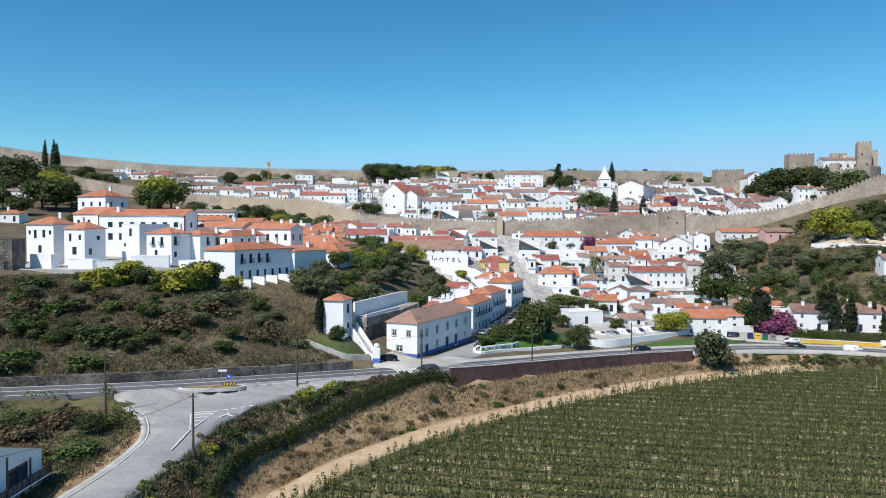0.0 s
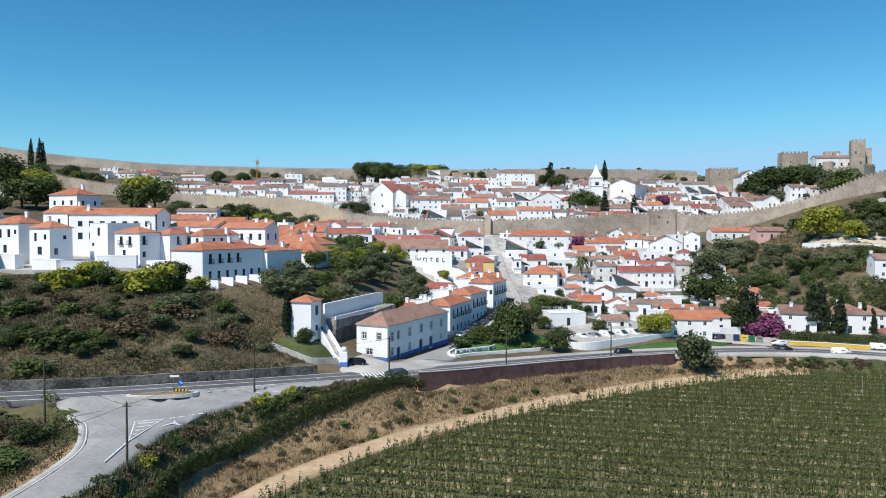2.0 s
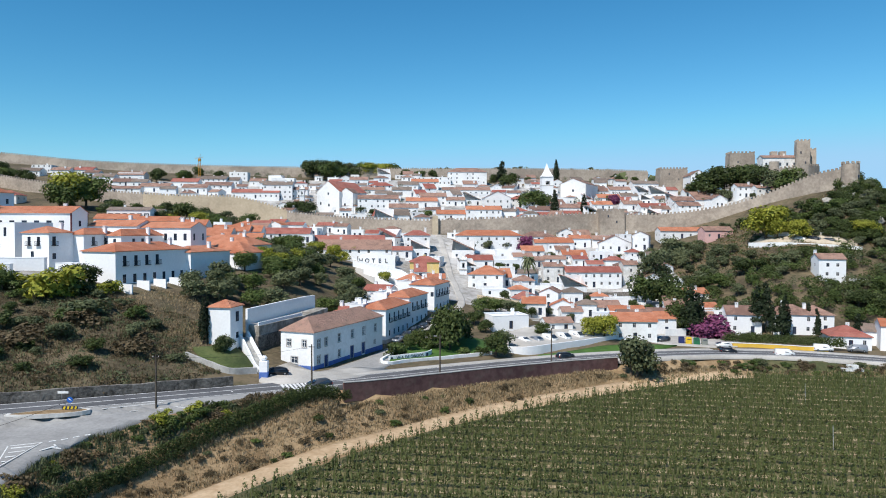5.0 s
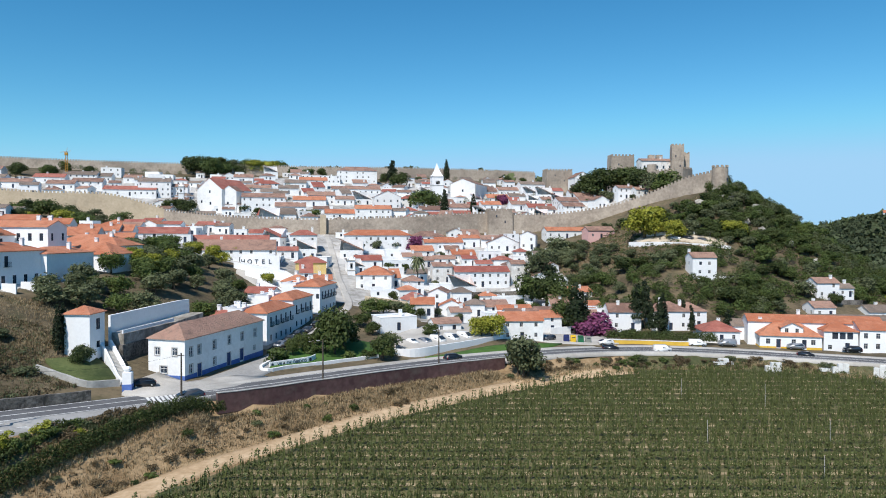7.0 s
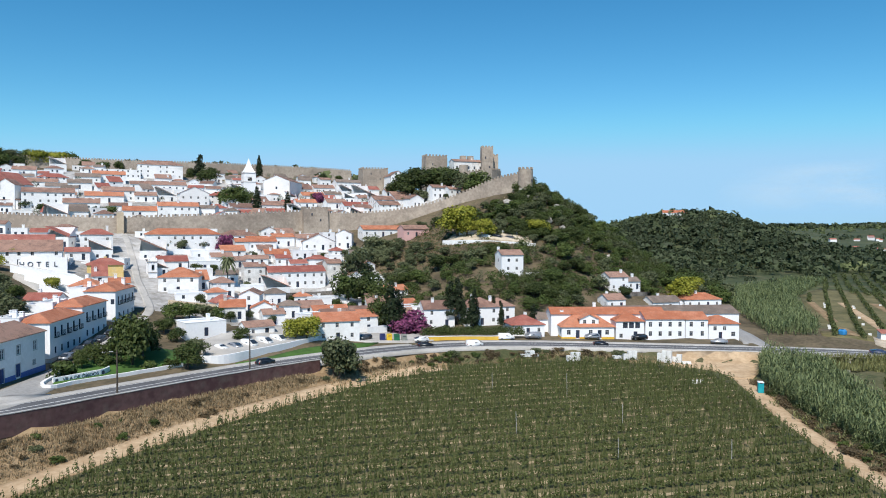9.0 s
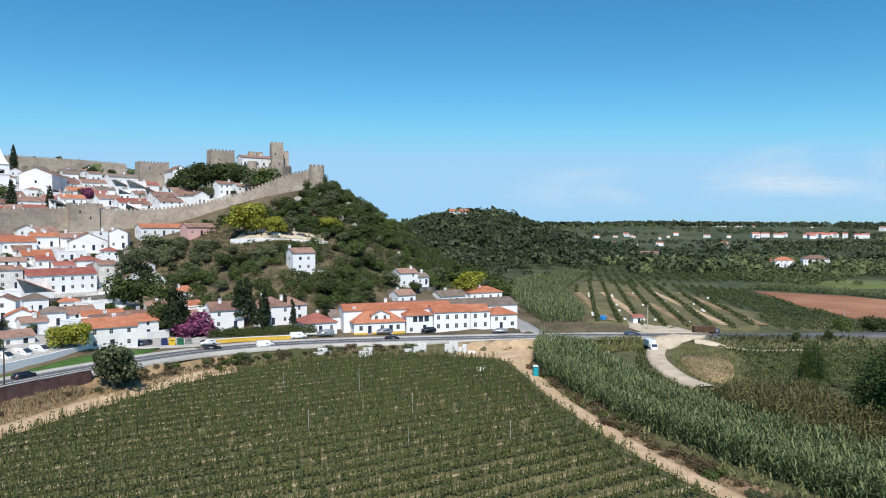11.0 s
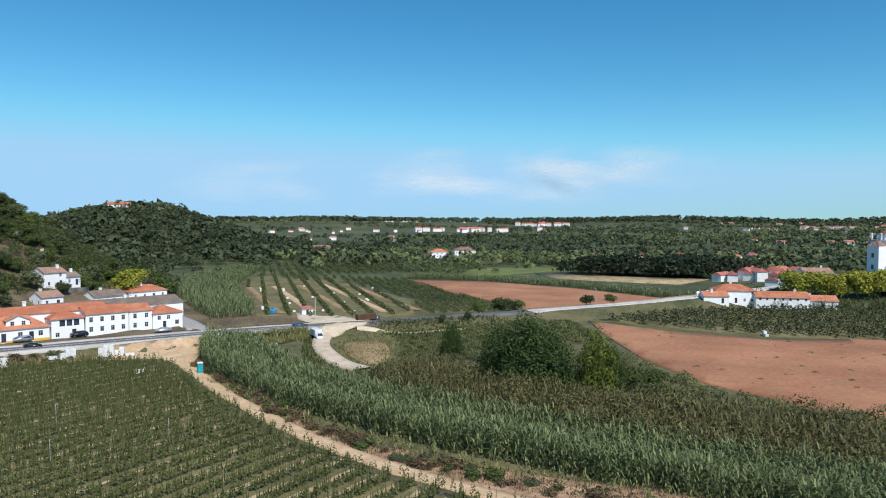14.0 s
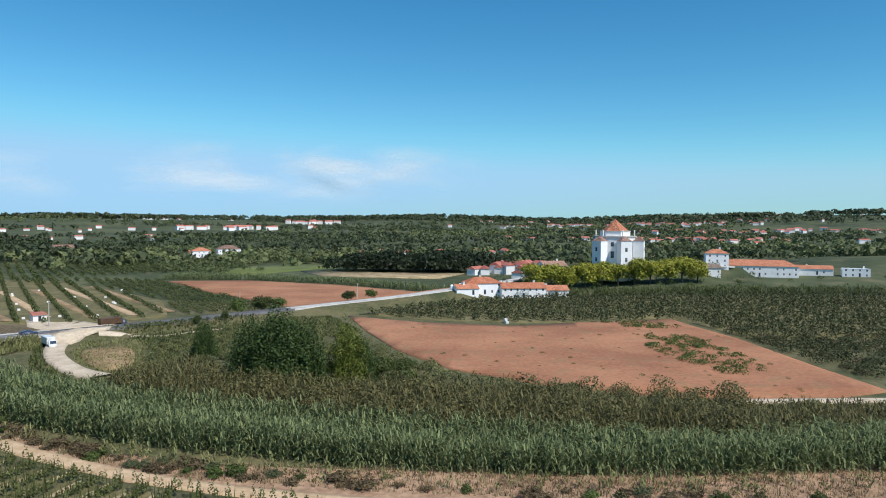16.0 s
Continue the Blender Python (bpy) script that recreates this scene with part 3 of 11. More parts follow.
def balcony_mesh(w):
    key = ("balcony", round(w, 2))
    if key not in UNIT:
        boxes = [(-w / 2, w / 2, -0.55, 0, -0.1, 0), (-w / 2, w / 2, -0.55, -0.51, 0.92, 0.97), (-w / 2, -w / 2 + 0.04, -0.55, 0, 0.92, 0.97), (w / 2 - 0.04, w / 2, -0.55, 0, 0.92, 0.97)]
        n = int(w / 0.16)
        boxes += [(-w / 2 + i * w / n - 0.012, -w / 2 + i * w / n + 0.012, -0.545, -0.52, 0, 0.92) for i in range(n + 1)]
        v, f = slab_boxes(boxes)
        UNIT[key] = mesh("balcony", v, f, IRON)
    return UNIT[key]


def wall_face(width, top, openings, depth=0.2, foot=0.0, gable=None):
    """One outer wall in its own plane (x along it, z up), with real openings and their reveals. gable: (peak height, place of the peak)."""
    holes = [(u - w / 2, u + w / 2, v, v + h) for u, v, w, h in openings]
    xs = sorted({-width / 2, width / 2, *[round(q, 4) for o in holes for q in o[:2]]})
    zs = sorted({foot, top, *[round(q, 4) for o in holes for q in o[2:]]})
    v, f, at = [], [], {}

    def vert(x, y, z):
        k = (round(x, 4), round(y, 4), round(z, 4))
        if k not in at:
            at[k] = len(v)
            v.append(k)
        return at[k]

    for x0, x1 in zip(xs[:-1], xs[1:]):
        for z0, z1 in zip(zs[:-1], zs[1:]):
            mx, mz = (x0 + x1) / 2, (z0 + z1) / 2
            if not any(a < mx < b and c < mz < d for a, b, c, d in holes):
                f.append([vert(x0, 0, z0), vert(x1, 0, z0), vert(x1, 0, z1), vert(x0, 0, z1)])
    for a, b, c, d in holes:
        ring = [(a, c), (b, c), (b, d), (a, d)]
        for (p, q), (r, s) in zip(ring, ring[1:] + ring[:1]):
            f.append([vert(p, 0, q), vert(p, depth, q), vert(r, depth, s), vert(r, 0, s)])
    if gable:
        f.append([vert(-width / 2, 0, top), vert(width / 2, 0, top), vert(gable[1], 0, gable[0])])
    return v, f


def roof_mesh(name, w, d, rise, form, ridge, tile, over=0.35, thick=0.16):
    """A tiled roof on a w x d plan, eaves at z = 0: gable, hip or shed, with UVs in metres along the eaves and down the slope."""
    if ridge == "x":
        a, b, turn = w / 2, d / 2, False
    else:
        a, b, turn = d / 2, w / 2, True
    drop = over * rise / b
    oa, ob_ = a + over * (1.0 if form == "hip" else 0.6), b + over
    if form == "hip":
        in_ = min(b * 0.95, a * 0.9)
        top = [(-a + in_, 0, rise), (a - in_, 0, rise)]
        e = [(-oa, -ob_, -drop), (oa, -ob_, -drop), (oa, ob_, -drop), (-oa, ob_, -drop)]
        polys = [[e[0], e[1], top[1], top[0]], [e[2], e[3], top[0], top[1]], [e[1], e[2], top[1]], [e[3], e[0], top[0]]]
    elif form == "shed":
        e = [(-oa, -ob_, -drop), (oa, -ob_, -drop), (oa, ob_, 2 * rise + drop), (-oa, ob_, 2 * rise + drop)]
        polys = [e]
    else:
        e = [(-oa, -ob_, -drop), (oa, -ob_, -drop), (oa, ob_, -drop), (-oa, ob_, -drop)]
        top = [(-oa, 0, rise), (oa, 0, rise)]
        polys = [[e[0], e[1], top[1], top[0]], [e[2], e[3], top[0], top[1]]]
    verts, faces, uv, ix = [], [], [], []
    for p in polys:
        q = [Vector(v) for v in p]
        ax = (q[1] - q[0]).normalized()
        nrm = (q[1] - q[0]).cross(q[-1] - q[0]).normalized()
        down = nrm.cross(ax)
        k, n = len(verts), len(q)
        verts += [tuple(v) for v in q] + [(v.x, v.y, v.z - thick) for v in q]
        faces.append(list(range(k, k + n)))
        uv += [((v - q[0]).dot(ax), (v - q[0]).dot(down)) for v in q]
        ix.append(0)
        faces.append(list(range(k + 2 * n - 1, k + n - 1, -1)))
        uv += [(0, 0)] * n
        ix.append(1)
        for i in range(n):
            j = (i + 1) % n
            faces.append([k + i, k + n + i, k + n + j, k + j])
            uv += [(0, 0)] * 4
            ix.append(0)
    place, pick, kept = {}, [], []
    for q in verts:
        k = tuple(round(c, 3) for c in q)
        if k not in place:
            place[k] = len(kept)
            kept.append(q)
        pick.append(place[k])
    seen, f2, u2, i2, at = set(), [], [], [], 0
    for fc, m in zip(faces, ix):
        new_fc = [pick[q] for q in fc]
        part_uv, at = uv[at:at + len(fc)], at + len(fc)
        key = frozenset(new_fc)
        if key in seen or len(key) < len(new_fc):
            continue
        seen.add(key)
        f2.append(new_fc)
        u2 += part_uv
        i2.append(m)
    verts, faces, uv, ix = kept, f2, u2, i2
    if turn:
        verts = [(-y, x, z) for x, y, z in verts]
    return mesh(name, verts, faces, [tile, WHITE], ix, uv)


def chimney_mesh(h, wall):
    key = ("chimney", round(h, 1), wall.name)
    if key not in UNIT:
        v, f = slab_boxes([(-0.42, 0.42, -0.3, 0.3, -1.2, h), (-0.5, 0.5, -0.38, 0.38, h - 0.18, h - 0.06), (-0.36, -0.2, -0.26, 0.26, h, h + 0.22),
                           (0.2, 0.36, -0.26, 0.26, h, h + 0.22), (-0.48, 0.48, -0.34, 0.34, h + 0.22, h + 0.3)])
        UNIT[key] = mesh("chimney", v, f, wall)
    return UNIT[key]


TILES = {"o": (ORANGE_TILE, "orange-tiled"), "r": (RED_TILE, "red-tiled"), "l": (OLD_TILE, "weathered brown-tiled"), "g": (GREY_TILE, "grey-tiled")}
WALLS = {"w": (WHITE, "whitewashed"), "b": (BRIGHT, "fresh white"), "o": (OLDWHITE, "weathered white"), "p": (PINK, "pink"), "y": (CREAM, "ochre"), "s": (RUBBLE, "rubble-stone")}
TURN = {"f": 0, "r": 90, "b": 180, "l": 270}
ALL_WALLS = []


def house(x, y, w, d, h, rot=0, roof="gable", ridge="x", rise=None, tile="o", wall="w", z=None, faces="auto", chimneys=1, band=None, band_h=0.7, corners=None,
          name="house", label=None, group="houses of the town", corner=None, doors=True, near=False, over=0.35, seed=None, frame=None, pane=None):
    """A house whose plan is w wide (front, towards its own -y) and d deep, walls h high, turned by rot. faces: windows for each wall,
    a dict of wall letter -> list of (place along it, sill height, width, height, kind), or "auto"."""
    rnd = random.Random(int(x * 37 + y * 91 + w * 13) if seed is None else seed)
    c, s = math.cos(radians(rot)), math.sin(radians(rot))
    if corner:
        lx, ly = {"fr": (-w / 2, d / 2), "fl": (w / 2, d / 2), "f": (0, d / 2)}[corner]
        x, y = x + lx * c - ly * s, y + lx * s + ly * c
    if z is None:
        z = min(ground_at(x + (u * w * c - v * d * s) / 2, y + (u * w * s + v * d * c) / 2) for u in (-1, 1) for v in (-1, 1))
        fr = [ground_at(x + (u * w * c + d * s) / 2, y + (u * w * s - d * c) / 2) for u in (-1, 1)]
        z = min(z + 1.5, sum(fr) / 2)
    wm, wname = WALLS[wall]
    tm, tname = TILES[tile]
    rise = rise if rise is not None else (0.23 if roof != "hip" else 0.23) * (min(w, d) if roof == "hip" else (d if ridge == "x" else w))
    body = new(name)
    body.matrix_world = pose(x, y, z, 0, 0, rot)
    if label is None:
        label = "%s %s house with %s roof" % (wname, "two-storey" if h > 4.6 else "low", "a hipped " + tname if roof == "hip" else ("a flat parapet" if roof == "flat" else "a pitched " + tname))
    tagged(body, label, "house", group)
    if faces == "auto":
        faces = {}
        for k, span in (("f", w), ("l", d), ("r", d)):
            if k != "f" and rnd.random() < 0.25:
                continue
            n = max(1, int(span / rnd.uniform(2.7, 3.6)))
            rows, got = (1 if h < 4.4 else 2 if h < 7.6 else 3), []
            for r in range(rows):
                for i in range(n):
                    u = -span / 2 + span * (i + 0.5) / n + rnd.uniform(-0.15, 0.15)
                    base = (h - rows * 2.75) * 0.5 + r * 2.75
                    if r == 0 and k == "f" and i == n // 2:
                        got.append((u, max(0.05, base - 0.0), 1.0, 2.1, "door"))
                    elif rnd.random() < 0.82:
                        got.append((u, base + 0.95, 0.85, 1.15, "window"))
            faces[k] = got
    dims = {"f": (w, d), "b": (w, d), "l": (d, w), "r": (d, w)}
    foot = -6.0
    verts, fcs = [], []
    for k in "frbl":
        span, off = dims[k]
        ops = [o for o in faces.get(k, []) if o[1] + o[3] < h - 0.05 and abs(o[0]) + o[2] / 2 < span / 2 - 0.08]
        faces[k] = ops
        gab = None
        if roof == "gable" and ((ridge == "x" and k in "lr") or (ridge == "y" and k in "fb")):
            gab = (h + rise, 0.0)
        if roof == "shed" and k == "b":
            v, f = wall_face(span, h + 2 * rise, [o[:4] for o in ops], foot=foot)
        else:
            v, f = wall_face(span, h, [o[:4] for o in ops], foot=foot, gable=gab)
        if roof == "shed" and k in "lr":
            i = len(v)
            v += [(-span / 2, 0, h), (span / 2, 0, h), (span / 2 if k == "r" else -span / 2, 0, h + 2 * rise)]
            f.append([i, i + 1, i + 2])
        m = Matrix.Rotation(radians(TURN[k]), 4, "Z") @ Matrix.Translation((0, -off / 2, 0))
        i = len(verts)
        verts += [tuple(m @ Vector(q)) for q in v]
        fcs += [[q + i for q in face] for face in f]
    if roof == "flat":
        i = len(verts)
        verts += [(-w / 2, -d / 2, h - 0.4), (w / 2, -d / 2, h - 0.4), (w / 2, d / 2, h - 0.4), (-w / 2, d / 2, h - 0.4)]
        fcs.append([i, i + 1, i + 2, i + 3])
    part("wall", mesh("wall", verts, fcs, wm), body, wname + " wall")
    if roof == "flat":
        v, f = slab_boxes([(-w / 2 - 0.06, w / 2 + 0.06, -d / 2 - 0.06, -d / 2 + 0.25, h, h + 0.12), (-w / 2 - 0.06, w / 2 + 0.06, d / 2 - 0.25, d / 2 + 0.06, h, h + 0.12),
                           (-w / 2 - 0.06, -w / 2 + 0.25, -d / 2 + 0.25, d / 2 - 0.25, h, h + 0.12), (w / 2 - 0.25, w / 2 + 0.06, -d / 2 + 0.25, d / 2 - 0.25, h, h + 0.12)])
        part("coping", mesh("coping", v, f, wm), body)
    else:
        part("roof", roof_mesh("roof", w, d, rise, roof, ridge, tm, over), body, tname + " roof", Matrix.Translation((0, 0, h + 0.16)))
    fm, pm = frame or (WHITE if near else TRIM), pane or GLASS
    for k in "frbl":
        span, off = dims[k]
        m = Matrix.Rotation(radians(TURN[k]), 4, "Z") @ Matrix.Translation((0, -off / 2, 0))
        for u, v0, ww, hh, kd in faces.get(k, []):
            at = m @ Matrix.Translation((u, 0, v0 + hh / 2))
            if kd == "door":
                part("door", window_mesh(ww, hh, rnd.choice((DOOR_WOOD, DOOR_BLUE, DOOR_RED, DOOR_WOOD)), SHUTTER, False, False), body, at=at)
            elif kd == "bluedoor":
                dr_ = part("door", window_mesh(ww, hh, DOOR_BLUE, DOOR_BLUE, False, True), body, "blue-painted door", at)
                part("surround", surround_mesh(ww, hh, TRIM), dr_)
            elif kd == "french":
                wn = part("window", window_mesh(ww, hh, SHUTTER, GLASS, False, True), body, "tall window door behind an iron balcony", at)
                part("balcony", balcony_mesh(ww + 0.5), wn, "black iron balcony", Matrix.Translation((0, 0, -hh / 2)))
            elif kd == "dark":
                part("window", window_mesh(ww, hh, SHUTTER, GLASS, True, True), body, at=at)
            else:
                wn = part("window", window_mesh(ww, hh, fm, pm), body, at=at)
                if near:
                    part("surround", surround_mesh(ww, hh, TRIM), wn)
                    part("sill", sill_mesh(ww), wn, "stone sill", Matrix.Translation((0, -0.04, -hh / 2 - 0.1)))
    if band:
        for k in "frbl":
            span, off = dims[k]
            m = Matrix.Rotation(radians(TURN[k]), 4, "Z") @ Matrix.Translation((0, -off / 2, 0))
            cut = sorted([(u - ww / 2, u + ww / 2) for u, v0, ww, hh, kd in faces.get(k, []) if v0 < band_h])
            xs, boxes = -span / 2 - 0.03, []
            for a, b in cut + [(span / 2 + 0.03, 0)]:
                if a > xs:
                    boxes.append((xs, a, -0.03, 0.0, -2.5, band_h))
                xs = b
            v, f = slab_boxes(boxes)
            part("plinth", mesh("plinth", v, f, band), body, "painted base band", m)
    if corners:
        for u in (-1, 1):
            for q in (-1, 1):
                v, f = slab_boxes([(-0.16, 0.16, -0.16, 0.16, -1, h)])
                part("corner_band", mesh("corner_band", v, f, corners), body, at=Matrix.Translation((u * (w / 2 - 0.13), q * (d / 2 - 0.13), 0)))
    n = chimneys if isinstance(chimneys, int) else len(chimneys)
    for i in range(n):
        if isinstance(chimneys, int):
            u, q = rnd.uniform(-0.35, 0.35) * w, rnd.uniform(-0.2, 0.25) * d
        else:
            u, q = chimneys[i]
        sl = rise / (d / 2 if ridge == "x" else w / 2)
        top = h + (0 if roof == "flat" else max(0.2, rise - sl * abs(q if ridge == "x" else u)))
        part("chimney", chimney_mesh(1.1 if isinstance(chimneys, int) else 1.5, wm), body, "plastered chimney", Matrix.Translation((u, q, top)))
    ALL_WALLS.append((x, y, max(w, d) * 0.6))
    return body


def along(span, n, sill, w, h, kind="window", start=0.0, end=0.0):
    """Evenly spaced openings on a wall, between margins."""
    a, b = -span / 2 + start, span / 2 - end
    return [(a + (b - a) * (i + 0.5) / n, sill, w, h, kind) for i in range(n)]


def limbs(name, segs, mat, sides=6):
    """Tapered trunk and branches: segments of (from, to, radius, radius)."""
    v, f = [], []
    for a, b, ra, rb in segs:
        a, b = Vector(a), Vector(b)
        ax = (b - a).normalized()
        u = ax.orthogonal().normalized()
        w = ax.cross(u)
        k = len(v)
        for p, r in ((a, ra), (b, rb)):
            v += [tuple(p + (u * math.cos(2 * math.pi * i / sides) + w * math.sin(2 * math.pi * i / sides)) * r) for i in range(sides)]
        f += [(k + i, k + (i + 1) % sides, k + sides + (i + 1) % sides, k + sides + i) for i in range(sides)]
    return mesh(name, v, f, mat, flat=False)


# the long white house by the road, with blue base band and hipped tiled roof
house(-5.0, 153.2, 7.6, 29.0, 7.7, -26, "hip", "y", rise=2.3, tile="l", wall="w", z=6.0, corner="fr", near=True, band=BLUE, band_h=1.0, chimneys=0, name="house",
      label="long white house with blue base band and old tiled roof", group="roadside houses", over=0.3,
      faces={"f": [(-1.9, 4.6, 1.0, 1.4, "window"), (1.7, 4.6, 1.0, 1.4, "window"), (-0.6, 1.3, 1.5, 1.3, "window")],
             "r": [(-12.6, 4.3, 1.1, 1.7, "window"), (-9.9, 4.3, 1.1, 1.7, "window"), (-4.8, 4.4, 1.1, 1.7, "window"), (0.6, 4.5, 1.1, 1.7, "window"), (5.6, 4.5, 1.1, 1.7, "window"), (11.0, 4.5, 1.1, 1.7, "window"),
                   (-12.6, 1.1, 1.1, 1.7, "window"), (-9.9, 0.1, 1.3, 2.4, "bluedoor"), (-4.8, 1.3, 1.0, 1.5, "window"), (0.4, 0.2, 1.4, 2.6, "bluedoor"), (5.4, 0.4, 1.4, 2.4, "bluedoor"), (10.6, 1.8, 0.8, 0.8, "window")]})
# the white row of three houses that climbs the street
row = dict(near=True, wall="b", tile="o", group="row of white houses on the street", doors=True)
house(8.4, 184.0, 6.8, 17.0, 7.9, -20, "hip", "y", z=6.7, rise=1.5, corner="fr", chimneys=[(-2.6, -7.0)], label="white two-storey row house with balconies and orange hipped roof",
      faces={"f": [], "r": along(17, 5, 4.6, 0.95, 2.1, "french", 1) + along(17, 5, 1.2, 0.9, 1.4, "dark", 1)}, band=TRIM, band_h=0.5, **row)
house(14.2, 200.6, 6.8, 14.0, 8.3, -22, "hip", "y", z=7.6, rise=1.5, corner="fr", chimneys=[(-2.6, -5.5)], label="white row house with orange hipped roof and iron balconies",
      faces={"f": [], "r": along(14, 4, 4.6, 0.95, 2.1, "french", 1) + along(14, 4, 1.2, 0.9, 1.4, "dark", 1)}, band=TRIM, band_h=0.5, **row)
house(21.6, 217.5, 7.4, 15.0, 8.4, -20, "hip", "y", z=9.4, rise=1.6, corner="fr", chimneys=[(-2.8, 2), (2, 4)], label="white row house with orange hipped roof at the street's bend",
      faces={"f": [(3.0, 5.0, 0.9, 1.3, "dark")], "r": along(15, 5, 4.8, 0.95, 2.0, "french", 1) + along(15, 4, 1.3, 0.9, 1.4, "dark", 1)}, band=TRIM, band_h=0.5, **row)
for hx, hy, hw, hd, hh, hz in ((2.7, 190.0, 3.6, 8.0, 8.9, 6.7), (1.0, 199.0, 5.0, 6.0, 6.4, 8.2), (8.0, 206.6, 3.6, 8.0, 9.3, 7.6), (5.0, 212.5, 5.0, 6.0, 6.2, 9.6), (14.6, 224.5, 4.0, 8.0, 9.2, 9.4)):
    house(hx, hy, hw, hd, hh, -21, "flat", "x", z=hz, wall="b", group="outbuildings behind the row", label="white flat-topped block with parapet behind the row", chimneys=1, faces={"f": [(0, 3.0, 0.8, 1.0, "dark")]})
for hx, hy, hw, hd, hh, hz, tl in ((-1.5, 193.5, 5.0, 7.0, 3.5, 9.2, "r"), (15.5, 232.0, 7.0, 7.0, 6.0, 12.5, "o"), (6.0, 221, 8.0, 6.0, 3.2, 13.0, "r")):
    house(hx, hy, hw, hd, hh, -22, "hip" if tl == "o" else "gable", "x", z=hz, tile=tl, wall="b", group="outbuildings behind the row", label="small white outbuilding with a tiled roof behind the row", chimneys=1)
# the little tower house above the road
house(-21.0, 153.6, 4.6, 5.2, 7.4, -14, "hip", "x", z=11.2, tile="o", wall="b", corner="fr", chimneys=0, near=True, name="tower_house", label="small white tower house with orange hipped roof",
      group="roadside houses", faces={"f": [], "r": [(0.3, 4.3, 1.4, 2.0, "dark"), (0.3, 1.0, 1.2, 1.2, "dark")], "l": [(0, 4.6, 0.8, 1.2, "dark")]})
# the new hotel quarter: white blocks with orange roofs along the terrace
wq = dict(wall="b", tile="o", group="white hotel blocks on the terrace", near=False, pane=GLASS)
house(-49.3, 170.7, 9.5, 23.0, 7.6, -24, "hip", "y", z=21.2, corner="fr", rise=1.7, chimneys=[(1, 2), (2, 8)], label="long white two-storey hotel block with orange roof and blue window doors",
      faces={"f": [(-3, 1.2, 1.2, 0.6, "window")], "r": along(23, 4, 4.4, 1.0, 2.2, "french", 1, 9) + along(9, 3, 4.8, 0.9, 1.4, "dark", -13, 9 + 5.5) + along(23, 7, 0.6, 1.0, 1.9, "dark", 1, 1)}, **wq)
house(-69.5, 184.0, 8.6, 6.8, 7.0, -24, "hip", "y", z=25.7, corner="fr", rise=1.4, chimneys=[(2, 2)], label="white hotel block with shallow orange roof",
      faces={"f": [(1, 4, 1.0, 2.0, "french"), (-2, 4, 1.0, 2.0, "french"), (-1, 0.8, 1.0, 1.8, "dark")], "r": [(-2, 4, 1.0, 2.1, "french"), (-2, 0.8, 1.0, 1.4, "dark"), (3, 0.8, 1.0, 1.4, "dark"), (4, 4.2, 0.9, 1.3, "dark")]}, **wq)
house(-63.8, 189.0, 4.6, 9.4, 6.6, -24, "hip", "y", z=25.8, corner="fr", rise=1.3, chimneys=[(2, 2)], label="white hotel block with shallow orange roof",
      faces={"f": [], "r": along(9.4, 2, 3.8, 0.9, 2.1, "french", 1, 1) + along(9.4, 2, 0.6, 0.9, 1.5, "dark", 1, 1)}, **wq)
house(-90.9, 182.0, 7.4, 6.4, 7.6, -24, "hip", "x", z=26.3, corner="fr", rise=1.6, chimneys=[(-2, 1)], label="white hotel villa with orange hipped roof",
      faces={"f": [(-1.5, 4.2, 0.9, 2.0, "dark"), (2, 4.6, 0.9, 1.3, "dark"), (0, 0.8, 1.6, 2.0, "dark")], "r": [(-1.5, 0.8, 1.0, 1.6, "dark"), (1, 4.6, 0.9, 1.0, "dark")]}, **wq)
house(-101.0, 186.0, 9.5, 7.5, 8.4, -20, "hip", "x", z=26.6, corner="fr", rise=1.8, chimneys=[(2, 1)], label="white hotel villa with orange hipped roof",
      faces={"f": [(-3.6, 5.6, 0.8, 1.1, "dark"), (-1.6, 4.6, 1.0, 2.2, "dark"), (1.4, 4.8, 1.0, 2.0, "dark"), (3.6, 5.6, 0.8, 1.1, "dark"), (0, 0.8, 1.2, 2.0, "dark")], "r": []}, **wq)
house(-80.3, 190.0, 6.2, 11.0, 8.6, -22, "flat", "x", z=26.4, corner="fr", chimneys=0, label="tall white flat-roofed hotel block",
      faces={"f": [(0, 5.4, 0.9, 2.1, "dark"), (-2, 2.6, 0.7, 0.9, "dark")], "r": []}, **wq)
house(-72.6, 202.3, 26.0, 8.0, 10.5, -6, "gable", "x", z=27.2, corner="fr", rise=1.7, chimneys=[(-8, -2), (8, 2)], corners=DARKTRIM, label="large white hotel building with orange roof and dark red bands",
      faces={"f": along(26, 7, 7.0, 1.4, 1.5, "dark", 2, 1) + along(26, 7, 3.4, 1.4, 1.9, "dark", 2, 1), "r": [(0, 7, 1.2, 1.5, "dark")]}, **wq)
house(-57.5, 206.0, 15.0, 8.0, 5.0, -16, "gable", "x", z=29.4, rise=1.5, corner="fr", chimneys=[(2, 1)], label="white hotel annex with orange roof", faces={"f": along(11, 3, 1.2, 0.9, 1.6, "dark"), "r": along(10, 2, 1.2, 0.9, 1.6, "dark")}, **wq)
house(-43.0, 204.0, 14.5, 8.0, 5.0, -14, "gable", "x", z=29.0, rise=1.4, corner="fr", chimneys=[(2, 1), (5, 1)], label="white hotel annex with orange roof and dormers", faces={"f": along(14, 5, 1.6, 0.9, 1.8, "dark"), "r": along(9, 2, 1.6, 0.9, 1.8, "dark")}, **wq)
